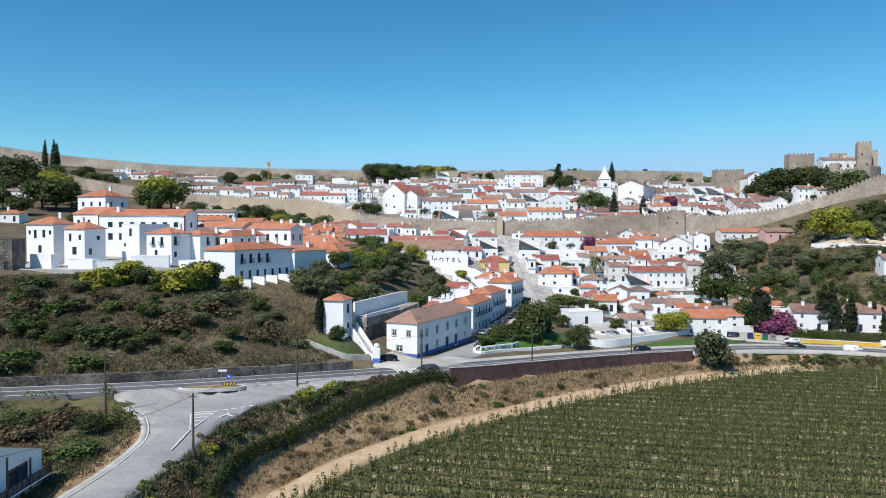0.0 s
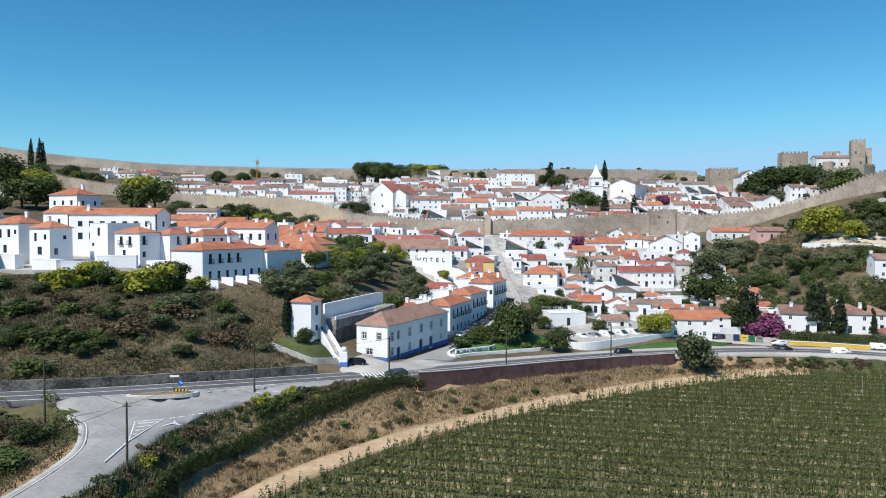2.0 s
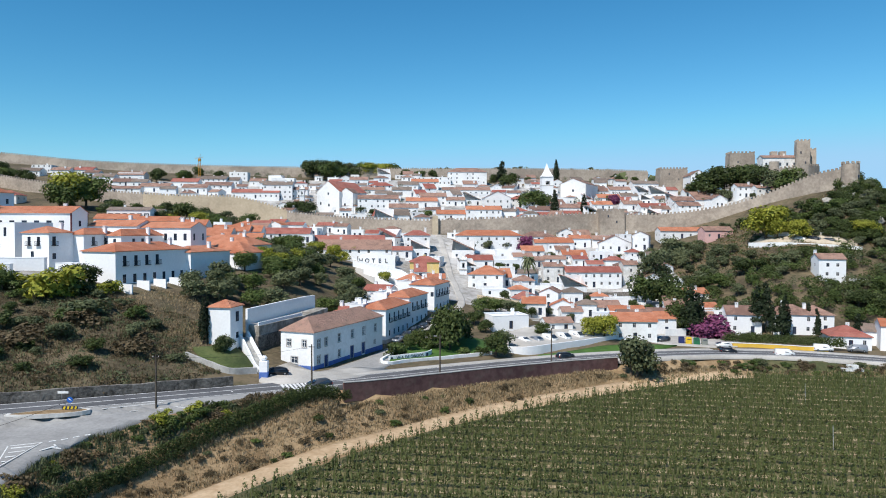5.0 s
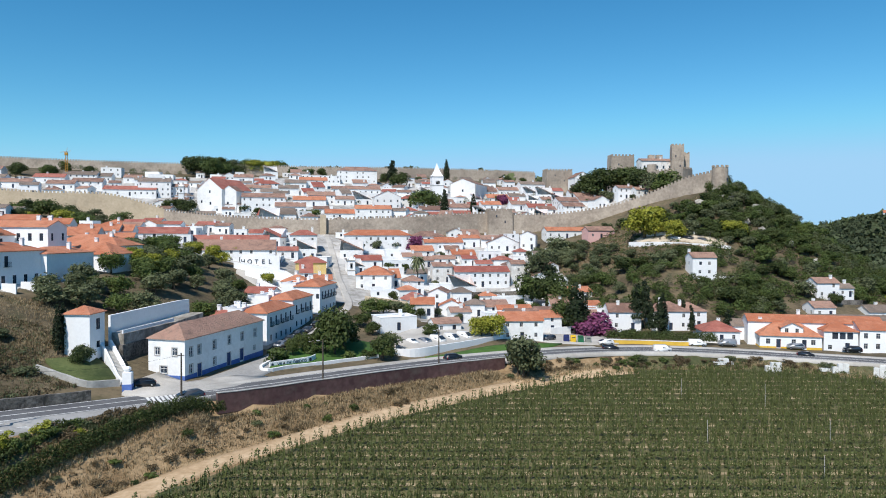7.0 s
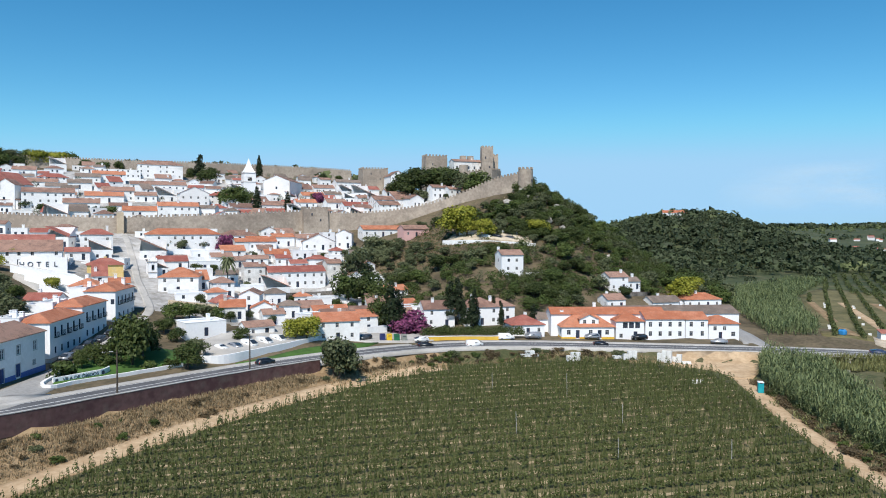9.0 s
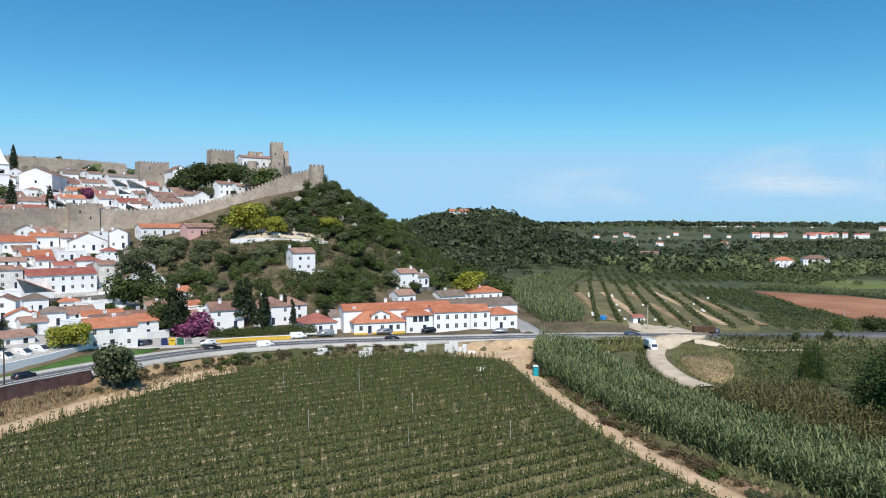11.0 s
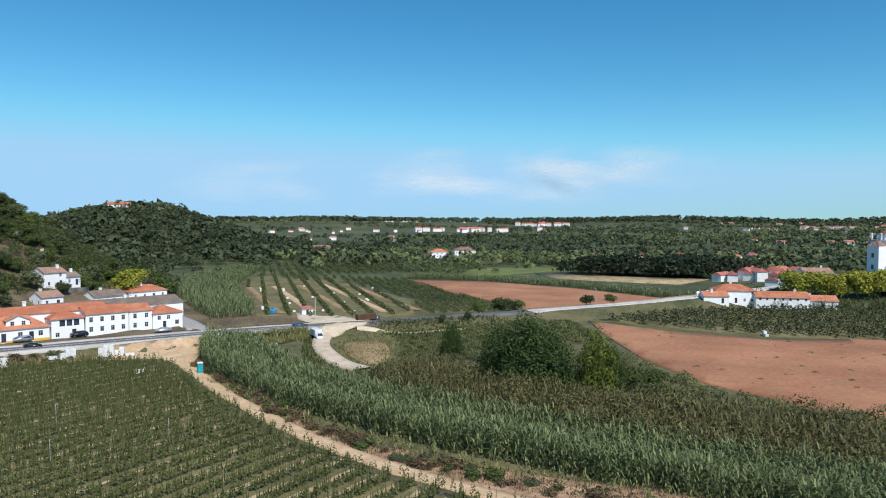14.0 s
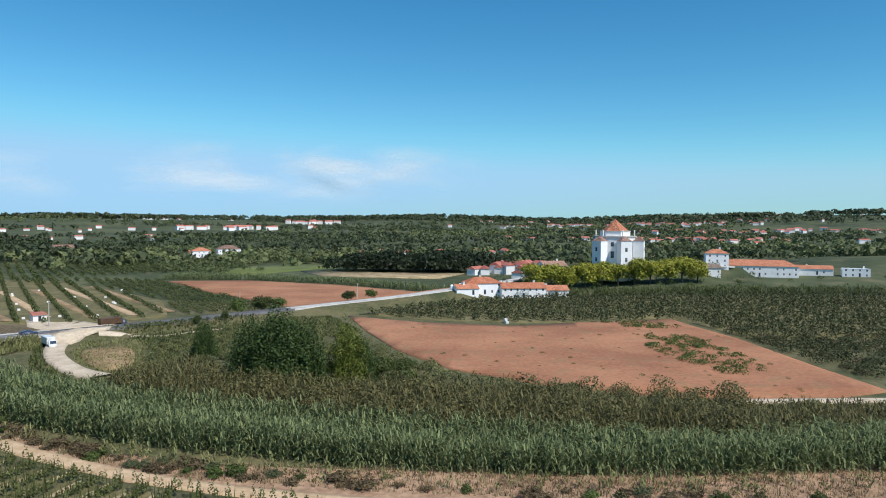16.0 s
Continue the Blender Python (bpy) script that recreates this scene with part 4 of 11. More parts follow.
house(-98.0, 208.0, 12.0, 9.0, 9.6, -20, "gable", "x", z=28.6, corner="fr", rise=1.9, chimneys=[(2, 1)], label="white hotel wing with a low-pitched orange roof", faces={"f": along(12, 3, 6.4, 1.0, 1.4, "dark"), "r": []}, **wq)
house(-102.5, 218.0, 11.0, 9.0, 12.4, -20, "hip", "x", z=31.4, corner="fr", rise=2.0, chimneys=[(2, 1)], label="tall white hotel pavilion with orange hipped roof", faces={"f": along(10, 3, 9.2, 0.9, 1.4, "dark"), "r": along(9, 2, 9.2, 0.9, 1.4, "dark")}, **wq)
house(-56.2, 192.0, 4.2, 14.0, 6.2, -24, "hip", "y", z=25.9, corner="fr", rise=1.4, chimneys=[(2, 2)], label="white hotel block with orange roof and window doors", faces={"f": along(9.5, 3, 3.4, 0.9, 1.9, "dark"), "r": along(11, 3, 3.4, 0.9, 1.9, "dark", 1, 1)}, **wq)
house(-39.0, 190.0, 8.5, 15.0, 4.4, -24, "hip", "y", z=23.6, corner="fr", rise=1.3, chimneys=[(2, 2)], label="white hotel block with orange roof and window doors", faces={"f": along(8.5, 2, 3.0, 0.9, 1.9, "dark"), "r": along(10, 3, 3.0, 0.9, 1.9, "dark", 1, 1)}, **wq)
house(-100.0, 318.0, 17.0, 9.0, 4.2, 4, "gable", "x", z=37.0, rise=1.2, tile="g", wall="w", chimneys=1, label="long white house with a band of dark windows below the wall", group="houses below the town wall", faces={"f": along(17, 6, 1.6, 1.9, 1.2, "dark")})
for gx0, gy0, gx1, gy1, gz, gh in ((-92, 176.5, -84, 173.4, 25.2, 1.6), (-84, 173.4, -74, 175.5, 25.2, 1.2), (-78, 178.5, -69, 180.4, 25.0, 2.6), (-66, 180, -58, 178, 24.6, 1.8), (-104, 181, -97, 178.6, 25.4, 2.4)):
    house((gx0 + gx1) / 2, (gy0 + gy1) / 2 + 1.2, abs(gx1 - gx0), 2.6, gh, math.degrees(math.atan2(gy1 - gy0, gx1 - gx0)), "flat", "x", z=gz - 0.6, wall="b", chimneys=0, name="terrace_block", label="low white walled terrace before the hotel block", group="hotel terraces", faces={"f": []})

# houses below the town wall
house(49.2, 312.7, 27.4, 9.0, 6.0, 0, "hip", "x", tile="o", wall="w", corner="f", chimneys=0, group="houses below the town wall")
house(73.2, 326.2, 14.5, 9.0, 2.8, 0, "hip", "x", tile="l", wall="w", corner="f", group="houses below the town wall")
house(87.1, 334.5, 6.7, 5.5, 3.1, 0, "gable", "y", tile="g", wall="w", corner="f", group="houses below the town wall")
house(94.0, 330.7, 7.7, 5.7, 2.4, 0, "shed", "x", tile="l", wall="w", corner="f", group="houses below the town wall")
house(71.4, 313.2, 5.3, 5.5, 4.1, 0, "gable", "x", tile="o", wall="w", corner="f", chimneys=0, group="houses below the town wall")
house(79.6, 313.5, 11.8, 8.8, 4.3, 0, "gable", "x", tile="o", wall="b", corner="f", group="houses below the town wall")
house(66.5, 304.9, 9.3, 4.0, 2.6, 0, "shed", "x", tile="o", wall="w", corner="f", chimneys=0, group="houses below the town wall")
house(100.4, 319.6, 9.9, 7.4, 3.5, 0, "gable", "x", tile="l", wall="w", corner="f", group="houses below the town wall")
house(102.5, 310.5, 13.3, 10.0, 4.3, -12, "gable", "y", tile="l", wall="w", corner="f", group="houses below the town wall")
house(107.1, 311.2, 5.3, 5.5, 7.7, 0, "flat", "x", tile="l", wall="b", corner="f", group="houses below the town wall")
house(113.6, 311.2, 6.9, 8.0, 6.8, -25, "gable", "y", tile="g", wall="b", corner="f", group="houses below the town wall")
house(94.1, 301.4, 9.8, 7.3, 3.9, 0, "flat", "x", tile="l", wall="b", corner="f", group="houses below the town wall")
house(97.0, 292.1, 7.7, 5.7, 3.4, 0, "hip", "x", tile="r", wall="w", corner="f", group="houses below the town wall")
house(82.9, 271.7, 20.8, 8.0, 5.8, 0, "gable", "x", tile="r", wall="w", corner="f", chimneys=0, group="houses below the town wall")
house(83.0, 301.2, 9.9, 7.5, 3.2, 0, "gable", "x", tile="o", wall="w", corner="f", group="houses below the town wall")
house(84.0, 295.7, 6.1, 5.5, 3.2, 0, "gable", "x", tile="r", wall="w", corner="f", group="houses below the town wall")
house(97.7, 274.7, 5.7, 5.5, 7.4, 0, "gable", "x", tile="l", wall="o", corner="f", chimneys=0, group="houses below the town wall")
house(68.2, 273.4, 7.3, 5.5, 6.7, 0, "gable", "x", tile="l", wall="o", corner="f", chimneys=1, group="houses below the town wall")
house(53.9, 251.5, 6.5, 7.0, 4.9, 0, "hip", "x", tile="l", wall="w", corner="f", chimneys=0, group="houses below the town wall")
house(40.7, 254.6, 11.9, 11.0, 5.2, -14, "hip", "x", tile="o", wall="w", corner="f", chimneys=0, group="houses below the town wall")
house(49.3, 262.6, 3.4, 5.5, 3.6, 0, "shed", "x", tile="o", wall="w", corner="f", group="houses below the town wall")
house(42.3, 286.1, 10.2, 7.6, 3.0, 0, "gable", "x", tile="r", wall="w", corner="f", group="houses below the town wall")
house(53.0, 285.6, 10.4, 7.8, 3.9, 0, "flat", "x", tile="l", wall="b", corner="f", group="houses below the town wall")
house(55.4, 298.6, 10.0, 7.5, 3.9, 0, "flat", "x", tile="l", wall="b", corner="f", group="houses below the town wall")
house(58.2, 234.0, 6.0, 8.0, 5.1, -20, "gable", "y", tile="l", wall="b", corner="f", group="houses below the town wall")
house(50.9, 220.0, 6.9, 7.0, 4.1, -10, "gable", "x", tile="o", wall="o", corner="f", group="houses below the town wall")
house(41.2, 200.9, 10.1, 7.6, 4.2, 12, "flat", "x", tile="l", wall="b", corner="f", group="houses below the town wall")
house(61.3, 215.5, 6.0, 5.0, 3.1, 0, "gable", "x", tile="l", wall="w", corner="f", group="houses below the town wall")
house(54.4, 201.5, 7.6, 5.0, 2.7, 8, "gable", "x", tile="l", wall="w", corner="f", chimneys=0, group="houses below the town wall")
house(76.4, 234.4, 10.2, 7.6, 2.4, 0, "gable", "x", tile="l", wall="w", corner="f", chimneys=0, group="houses below the town wall")
house(82.4, 230.3, 11.2, 6.0, 2.4, 0, "gable", "x", tile="o", wall="w", corner="f", chimneys=0, group="houses below the town wall")
house(73.7, 197.9, 11.6, 8.0, 5.2, -8, "gable", "x", tile="o", wall="w", corner="f", chimneys=1, group="houses below the town wall")
house(87.4, 211.2, 5.6, 7.0, 4.5, 0, "gable", "x", tile="o", wall="w", corner="f", chimneys=0, group="houses below the town wall")
house(18.5, 301.9, 10.5, 7.8, 6.6, 0, "hip", "x", tile="r", wall="w", corner="f", chimneys=1, group="houses below the town wall")
house(20.5, 269.5, 10.5, 8.0, 3.4, 0, "hip", "x", tile="r", wall="y", corner="f", group="houses below the town wall")
house(18.7, 256.4, 4.2, 5.5, 2.7, 0, "shed", "x", tile="r", wall="w", corner="f", group="houses below the town wall")
house(23.9, 251.0, 5.8, 5.5, 2.8, 0, "gable", "x", tile="o", wall="w", corner="f", group="houses below the town wall")
house(12.5, 285.9, 7.5, 5.6, 3.0, 0, "gable", "x", tile="r", wall="w", corner="f", group="houses below the town wall")
house(-4.4, 267.3, 25.8, 12.0, 4.6, 0, "gable", "x", tile="l", wall="w", corner="f", rise=3.2, chimneys=2, group="houses below the town wall")
house(-11.4, 292.0, 33.9, 10.0, 2.6, 0, "gable", "x", tile="r", wall="w", corner="f", chimneys=3, group="houses below the town wall")
house(-33.7, 286.1, 22.4, 9.0, 2.4, 0, "gable", "x", tile="r", wall="w", corner="f", chimneys=0, group="houses below the town wall")
house(-25.1, 285.4, 7.6, 5.7, 3.0, 0, "flat", "x", tile="l", wall="w", corner="f", group="houses below the town wall")
house(-47.9, 267.9, 12.9, 9.0, 3.1, 0, "gable", "x", tile="o", wall="w", corner="f", group="houses below the town wall")
house(-55.3, 252.5, 12.1, 9.0, 2.4, 0, "hip", "x", tile="o", wall="w", corner="f", group="houses below the town wall")
house(-36.8, 209.7, 15.4, 12.0, 3.5, -20, "hip", "x", tile="o", wall="b", corner="f", chimneys=1, group="houses below the town wall")
house(-39.8, 262.5, 8.1, 6.0, 2.4, 0, "gable", "x", tile="o", wall="w", corner="f", group="houses below the town wall")
house(135.4, 320.3, 19.2, 7.0, 4.0, 0, "gable", "x", tile="o", wall="w", corner="f", chimneys=0, group="houses below the town wall")
house(144.7, 304.3, 12.1, 7.0, 4.3, 0, "gable", "x", tile="l", wall="p", corner="f", chimneys=0, group="houses below the town wall")
house(60.4, 293.7, 7.8, 5.9, 3.4, 0, "gable", "x", tile="l", wall="w", corner="f", group="houses below the town wall")
house(52.0, 276.5, 4.8, 5.5, 3.6, 0, "flat", "x", tile="l", wall="w", corner="f", group="houses below the town wall")
house(66.5, 292.5, 4.5, 5.5, 2.9, 0, "gable", "x", tile="l", wall="o", corner="f", group="houses below the town wall")
house(88.9, 291.3, 6.7, 5.5, 2.7, 0, "gable", "x", tile="r", wall="w", corner="f", group="houses below the town wall")
house(80.1, 310.3, 6.0, 5.5, 2.4, 0, "shed", "x", tile="l", wall="w", corner="f", group="houses below the town wall")
house(104.3, 294.1, 5.5, 5.5, 3.4, 0, "flat", "x", tile="l", wall="w", corner="f", group="houses below the town wall")
house(88.3, 248.7, 10.1, 7.6, 3.4, 0, "flat", "x", tile="l", wall="b", corner="f", chimneys=0, group="houses below the town wall")

# houses inside the town wall
house(-175.1, 458.0, 8.7, 6.6, 3.0, 0, "gable", "x", tile="l", wall="w", corner="f", group="houses inside the town wall")
house(-161.6, 441.1, 12.0, 9.0, 3.6, 0, "gable", "x", tile="g", wall="w", corner="f", group="houses inside the town wall")
house(-149.4, 451.1, 14.3, 9.0, 5.3, 0, "flat", "x", tile="l", wall="b", corner="f", group="houses inside the town wall")
house(-148.2, 435.8, 12.8, 9.0, 2.4, 0, "gable", "x", tile="l", wall="w", corner="f", group="houses inside the town wall")
house(-138.5, 434.1, 9.3, 7.0, 3.5, 0, "gable", "x", tile="g", wall="w", corner="f", group="houses inside the town wall")
house(-127.4, 426.5, 17.0, 9.0, 3.5, 0, "gable", "x", tile="l", wall="w", corner="f", group="houses inside the town wall")
house(-144.7, 414.8, 27.4, 6.0, 2.4, 0, "gable", "x", tile="l", wall="w", corner="f", chimneys=0, group="houses inside the town wall")
house(-116.3, 445.6, 15.9, 9.0, 4.0, 0, "gable", "x", tile="r", wall="w", corner="f", group="houses inside the town wall")
house(-107.5, 434.8, 14.2, 9.0, 3.6, 0, "gable", "x", tile="l", wall="w", corner="f", group="houses inside the town wall")
house(-95.8, 441.0, 15.8, 9.0, 4.9, 0, "gable", "x", tile="l", wall="w", corner="f", group="houses inside the town wall")
house(-94.1, 487.2, 11.7, 8.8, 5.8, 0, "flat", "x", tile="l", wall="w", corner="f", group="houses inside the town wall")
house(-96.8, 462.2, 17.3, 9.0, 3.8, 0, "gable", "x", tile="g", wall="w", corner="f", group="houses inside the town wall")
house(-72.0, 431.3, 27.1, 9.0, 4.2, 0, "gable", "x", tile="r", wall="w", corner="f", group="houses inside the town wall")
house(-59.7, 433.6, 16.9, 9.0, 8.8, 0, "gable", "x", tile="g", wall="w", corner="f", chimneys=2, group="houses inside the town wall")
house(-47.7, 436.5, 9.9, 7.4, 5.3, 0, "gable", "x", tile="l", wall="w", corner="f", group="houses inside the town wall")
house(-78.3, 469.3, 9.9, 7.4, 3.5, 0, "gable", "x", tile="l", wall="w", corner="f", group="houses inside the town wall")
house(-64.7, 482.9, 14.6, 9.0, 3.6, 0, "flat", "x", tile="l", wall="w", corner="f", group="houses inside the town wall")
house(-14.8, 430.8, 8.5, 6.4, 4.2, 0, "gable", "x", tile="l", wall="w", corner="f", group="houses inside the town wall")
house(-0.1, 389.8, 21.3, 9.0, 8.3, 0, "gable", "x", tile="l", wall="w", corner="f", chimneys=2, group="houses inside the town wall")
house(-4.7, 439.3, 14.0, 9.0, 3.0, 0, "gable", "x", tile="l", wall="w", corner="f", group="houses inside the town wall")
house(-0.2, 443.4, 14.2, 9.0, 4.4, 0, "hip", "x", tile="r", wall="w", corner="f", group="houses inside the town wall")
house(12.4, 432.7, 11.5, 8.7, 4.0, 0, "gable", "x", tile="g", wall="w", corner="f", group="houses inside the town wall")
house(16.3, 449.5, 12.4, 9.0, 3.8, 0, "gable", "x", tile="g", wall="w", corner="f", group="houses inside the town wall")
house(26.8, 455.2, 16.7, 9.0, 4.9, 0, "gable", "x", tile="o", wall="w", corner="f", group="houses inside the town wall")
house(23.3, 402.8, 17.2, 9.0, 3.7, 0, "gable", "x", tile="o", wall="w", corner="f", group="houses inside the town wall")
house(13.4, 385.0, 15.2, 9.0, 4.1, 0, "gable", "x", tile="l", wall="w", corner="f", group="houses inside the town wall")
house(29.6, 408.5, 15.0, 9.0, 5.0, 0, "gable", "x", tile="l", wall="w", corner="f", group="houses inside the town wall")
house(37.2, 371.2, 14.4, 9.0, 3.1, 0, "gable", "x", tile="o", wall="w", corner="f", chimneys=0, group="houses inside the town wall")
house(53.5, 368.7, 17.8, 8.0, 5.9, 0, "gable", "x", tile="o", wall="w", corner="f", chimneys=1, group="houses inside the town wall")
house(63.9, 394.5, 14.0, 12.0, 7.3, 0, "gable", "y", tile="l", wall="w", corner="f", group="houses inside the town wall")
house(77.5, 403.5, 10.9, 8.2, 4.7, 0, "hip", "x", tile="r", wall="w", corner="f", group="houses inside the town wall")
house(33.4, 478.7, 22.0, 9.0, 4.8, 0, "flat", "x", tile="l", wall="w", corner="f", group="houses inside the town wall")
house(56.0, 484.2, 25.4, 12.0, 8.6, 0, "hip", "x", tile="l", wall="w", corner="f", chimneys=0, group="houses inside the town wall")
house(55.1, 437.5, 20.2, 9.0, 3.7, 0, "gable", "x", tile="l", wall="w", corner="f", group="houses inside the town wall")
house(72.3, 380.2, 10.5, 7.9, 2.9, 0, "hip", "x", tile="r", wall="w", corner="f", group="houses inside the town wall")
house(84.6, 378.0, 12.3, 9.0, 3.8, 0, "gable", "x", tile="l", wall="w", corner="f", group="houses inside the town wall")
house(86.3, 372.5, 8.9, 6.7, 2.4, 0, "gable", "x", tile="r", wall="w", corner="f", group="houses inside the town wall")
house(101.0, 384.6, 12.5, 9.0, 3.6, 0, "gable", "x", tile="l", wall="w", corner="f", group="houses inside the town wall")
house(99.9, 373.6, 9.3, 6.9, 2.6, 0, "gable", "x", tile="r", wall="w", corner="f", group="houses inside the town wall")
house(119.6, 389.0, 10.9, 8.2, 3.3, 0, "gable", "x", tile="o", wall="w", corner="f", group="houses inside the town wall")
house(134.4, 438.5, 8.2, 6.2, 3.8, 0, "gable", "x", tile="l", wall="w", corner="f", group="houses inside the town wall")
house(145.0, 435.3, 15.7, 9.0, 3.8, 0, "gable", "x", tile="l", wall="w", corner="f", group="houses inside the town wall")
house(157.9, 432.1, 15.6, 8.0, 7.5, 0, "gable", "x", tile="g", wall="w", corner="f", chimneys=1, group="houses inside the town wall")
house(169.6, 426.7, 11.8, 8.8, 3.7, 0, "gable", "x", tile="r", wall="w", corner="f", group="houses inside the town wall")
house(141.1, 367.3, 15.8, 9.0, 2.6, 0, "gable", "x", tile="r", wall="w", corner="f", chimneys=0, group="houses inside the town wall")
house(133.3, 379.5, 10.7, 8.0, 3.3, 0, "gable", "x", tile="l", wall="w", corner="f", group="houses inside the town wall")
house(141.6, 359.7, 10.4, 7.8, 2.5, 0, "gable", "x", tile="l", wall="w", corner="f", group="houses inside the town wall")
house(152.9, 357.3, 14.6, 9.0, 5.0, 0, "gable", "x", tile="l", wall="w", corner="f", group="houses inside the town wall")
house(150.9, 349.6, 11.0, 8.2, 4.4, 0, "gable", "x", tile="l", wall="w", corner="f", group="houses inside the town wall")
house(174.4, 340.9, 8.6, 6.4, 5.4, 0, "gable", "x", tile="l", wall="b", corner="f", group="houses inside the town wall")
house(179.1, 333.9, 6.3, 5.5, 3.4, 0, "gable", "x", tile="l", wall="w", corner="f", group="houses inside the town wall")
house(168.3, 364.7, 10.3, 7.7, 2.6, 0, "gable", "x", tile="g", wall="w", corner="f", group="houses inside the town wall")
house(163.6, 355.9, 14.0, 9.0, 2.4, 0, "shed", "x", tile="l", wall="w", corner="f", group="houses inside the town wall")
house(-26.7, 450.8, 11.9, 9.0, 3.1, 0, "gable", "x", tile="g", wall="w", corner="f", group="houses inside the town wall")
house(-14.8, 469.4, 11.4, 8.6, 3.6, 0, "gable", "x", tile="l", wall="w", corner="f", group="houses inside the town wall")
house(1.9, 427.6, 9.7, 7.3, 3.2, 0, "gable", "x", tile="g", wall="w", corner="f", group="houses inside the town wall")
house(41.8, 440.6, 10.1, 7.6, 3.0, 0, "gable", "x", tile="l", wall="w", corner="f", group="houses inside the town wall")
house(42.1, 405.8, 10.3, 7.7, 3.4, 0, "gable", "x", tile="l", wall="w", corner="f", group="houses inside the town wall")
house(79.4, 436.4, 8.1, 6.1, 2.7, 0, "gable", "x", tile="l", wall="w", corner="f", group="houses inside the town wall")
house(90.9, 411.2, 9.5, 7.2, 3.2, 0, "gable", "x", tile="l", wall="w", corner="f", group="houses inside the town wall")
house(129.8, 410.8, 12.8, 9.0, 2.9, 0, "gable", "x", tile="o", wall="w", corner="f", group="houses inside the town wall")
house(141.8, 412.3, 9.7, 7.3, 2.9, 0, "gable", "x", tile="g", wall="w", corner="f", group="houses inside the town wall")
house(149.9, 381.0, 9.0, 6.7, 2.7, 0, "gable", "x", tile="l", wall="w", corner="f", group="houses inside the town wall")
house(111.9, 395.2, 7.7, 5.8, 2.5, 0, "gable", "x", tile="r", wall="w", corner="f", group="houses inside the town wall")
house(6.7, 408.9, 8.7, 6.5, 2.8, 0, "gable", "x", tile="l", wall="w", corner="f", group="houses inside the town wall")
house(28.8, 385.7, 7.9, 6.0, 2.6, 0, "gable", "x", tile="l", wall="w", corner="f", group="houses inside the town wall")
house(-43.4, 414.0, 7.8, 5.8, 3.1, 0, "gable", "x", tile="l", wall="w", corner="f", group="houses inside the town wall")
house(-149.2, 449.4, 16.0, 9.0, 4.3, 0, "gable", "x", tile="l", wall="w", corner="f", group="houses inside the town wall")
house(-125.9, 427.7, 10.2, 7.6, 3.4, 0, "gable", "x", tile="l", wall="w", corner="f", group="houses inside the town wall")
house(-104.3, 458.9, 18.2, 9.0, 4.7, 0, "gable", "x", tile="g", wall="w", corner="f", group="houses inside the town wall")
house(-211.3, 471.9, 11.9, 9.0, 4.5, 0, "flat", "x", tile="l", wall="w", corner="f", group="houses inside the town wall")
house(-193.8, 457.9, 10.9, 8.1, 3.6, 0, "gable", "x", tile="l", wall="w", corner="f", group="houses inside the town wall")
house(-208.3, 450.5, 12.5, 9.0, 2.9, 0, "gable", "x", tile="g", wall="w", corner="f", group="houses inside the town wall")
house(-234.7, 387.0, 9.2, 6.9, 3.7, 0, "gable", "x", tile="l", wall="w", corner="f", group="houses inside the town wall")
house(-207.5, 351.2, 13.9, 9.0, 3.3, 0, "gable", "x", tile="g", wall="w", corner="f", group="houses inside the town wall")
house(-182.6, 463.6, 11.7, 8.8, 3.7, 0, "gable", "x", tile="r", wall="w", corner="f", group="houses inside the town wall")

# houses of the new quarter on the western terrace
house(-172.6, 352.0, 16.7, 9.0, 3.3, 0, "hip", "x", tile="r", wall="w", corner="f", chimneys=1, group="houses of the western quarter")
house(-103.6, 339.8, 18.0, 8.0, 3.2, 0, "gable", "x", tile="g", wall="w", corner="f", chimneys=0, group="houses of the western quarter")
house(-101.2, 303.9, 16.9, 8.0, 2.4, 0, "gable", "x", tile="o", wall="w", corner="f", chimneys=0, group="houses of the western quarter")
house(-82.6, 296.0, 15.5, 8.0, 2.8, 0, "gable", "x", tile="o", wall="w", corner="f", chimneys=1, group="houses of the western quarter")
house(-65.9, 282.7, 11.2, 8.4, 2.7, 0, "gable", "x", tile="o", wall="w", corner="f", chimneys=2, group="houses of the western quarter")
house(-162.6, 268.8, 7.2, 5.5, 3.6, 0, "hip", "x", tile="o", wall="w", corner="f", group="houses of the western quarter")
house(-63.9, 255.4, 14.2, 9.0, 2.4, 0, "gable", "x", tile="o", wall="w", corner="f", chimneys=0, group="houses of the western quarter")
house(-40.9, 223.5, 20.7, 12.0, 3.5, -20, "hip", "x", tile="o", wall="b", corner="f", chimneys=2, group="houses of the western quarter")
house(-50.6, 254.3, 12.1, 9.0, 3.0, 0, "gable", "x", tile="o", wall="w", corner="f", chimneys=1, group="houses of the western quarter")
house(-44.2, 270.7, 12.9, 9.0, 3.2, 0, "gable", "x", tile="o", wall="w", corner="f", chimneys=1, group="houses of the western quarter")
house(-105.6, 173.2, 3.0, 5.5, 7.6, 0, "flat", "x", tile="l", wall="s", corner="f", chimneys=0, group="houses of the western quarter")

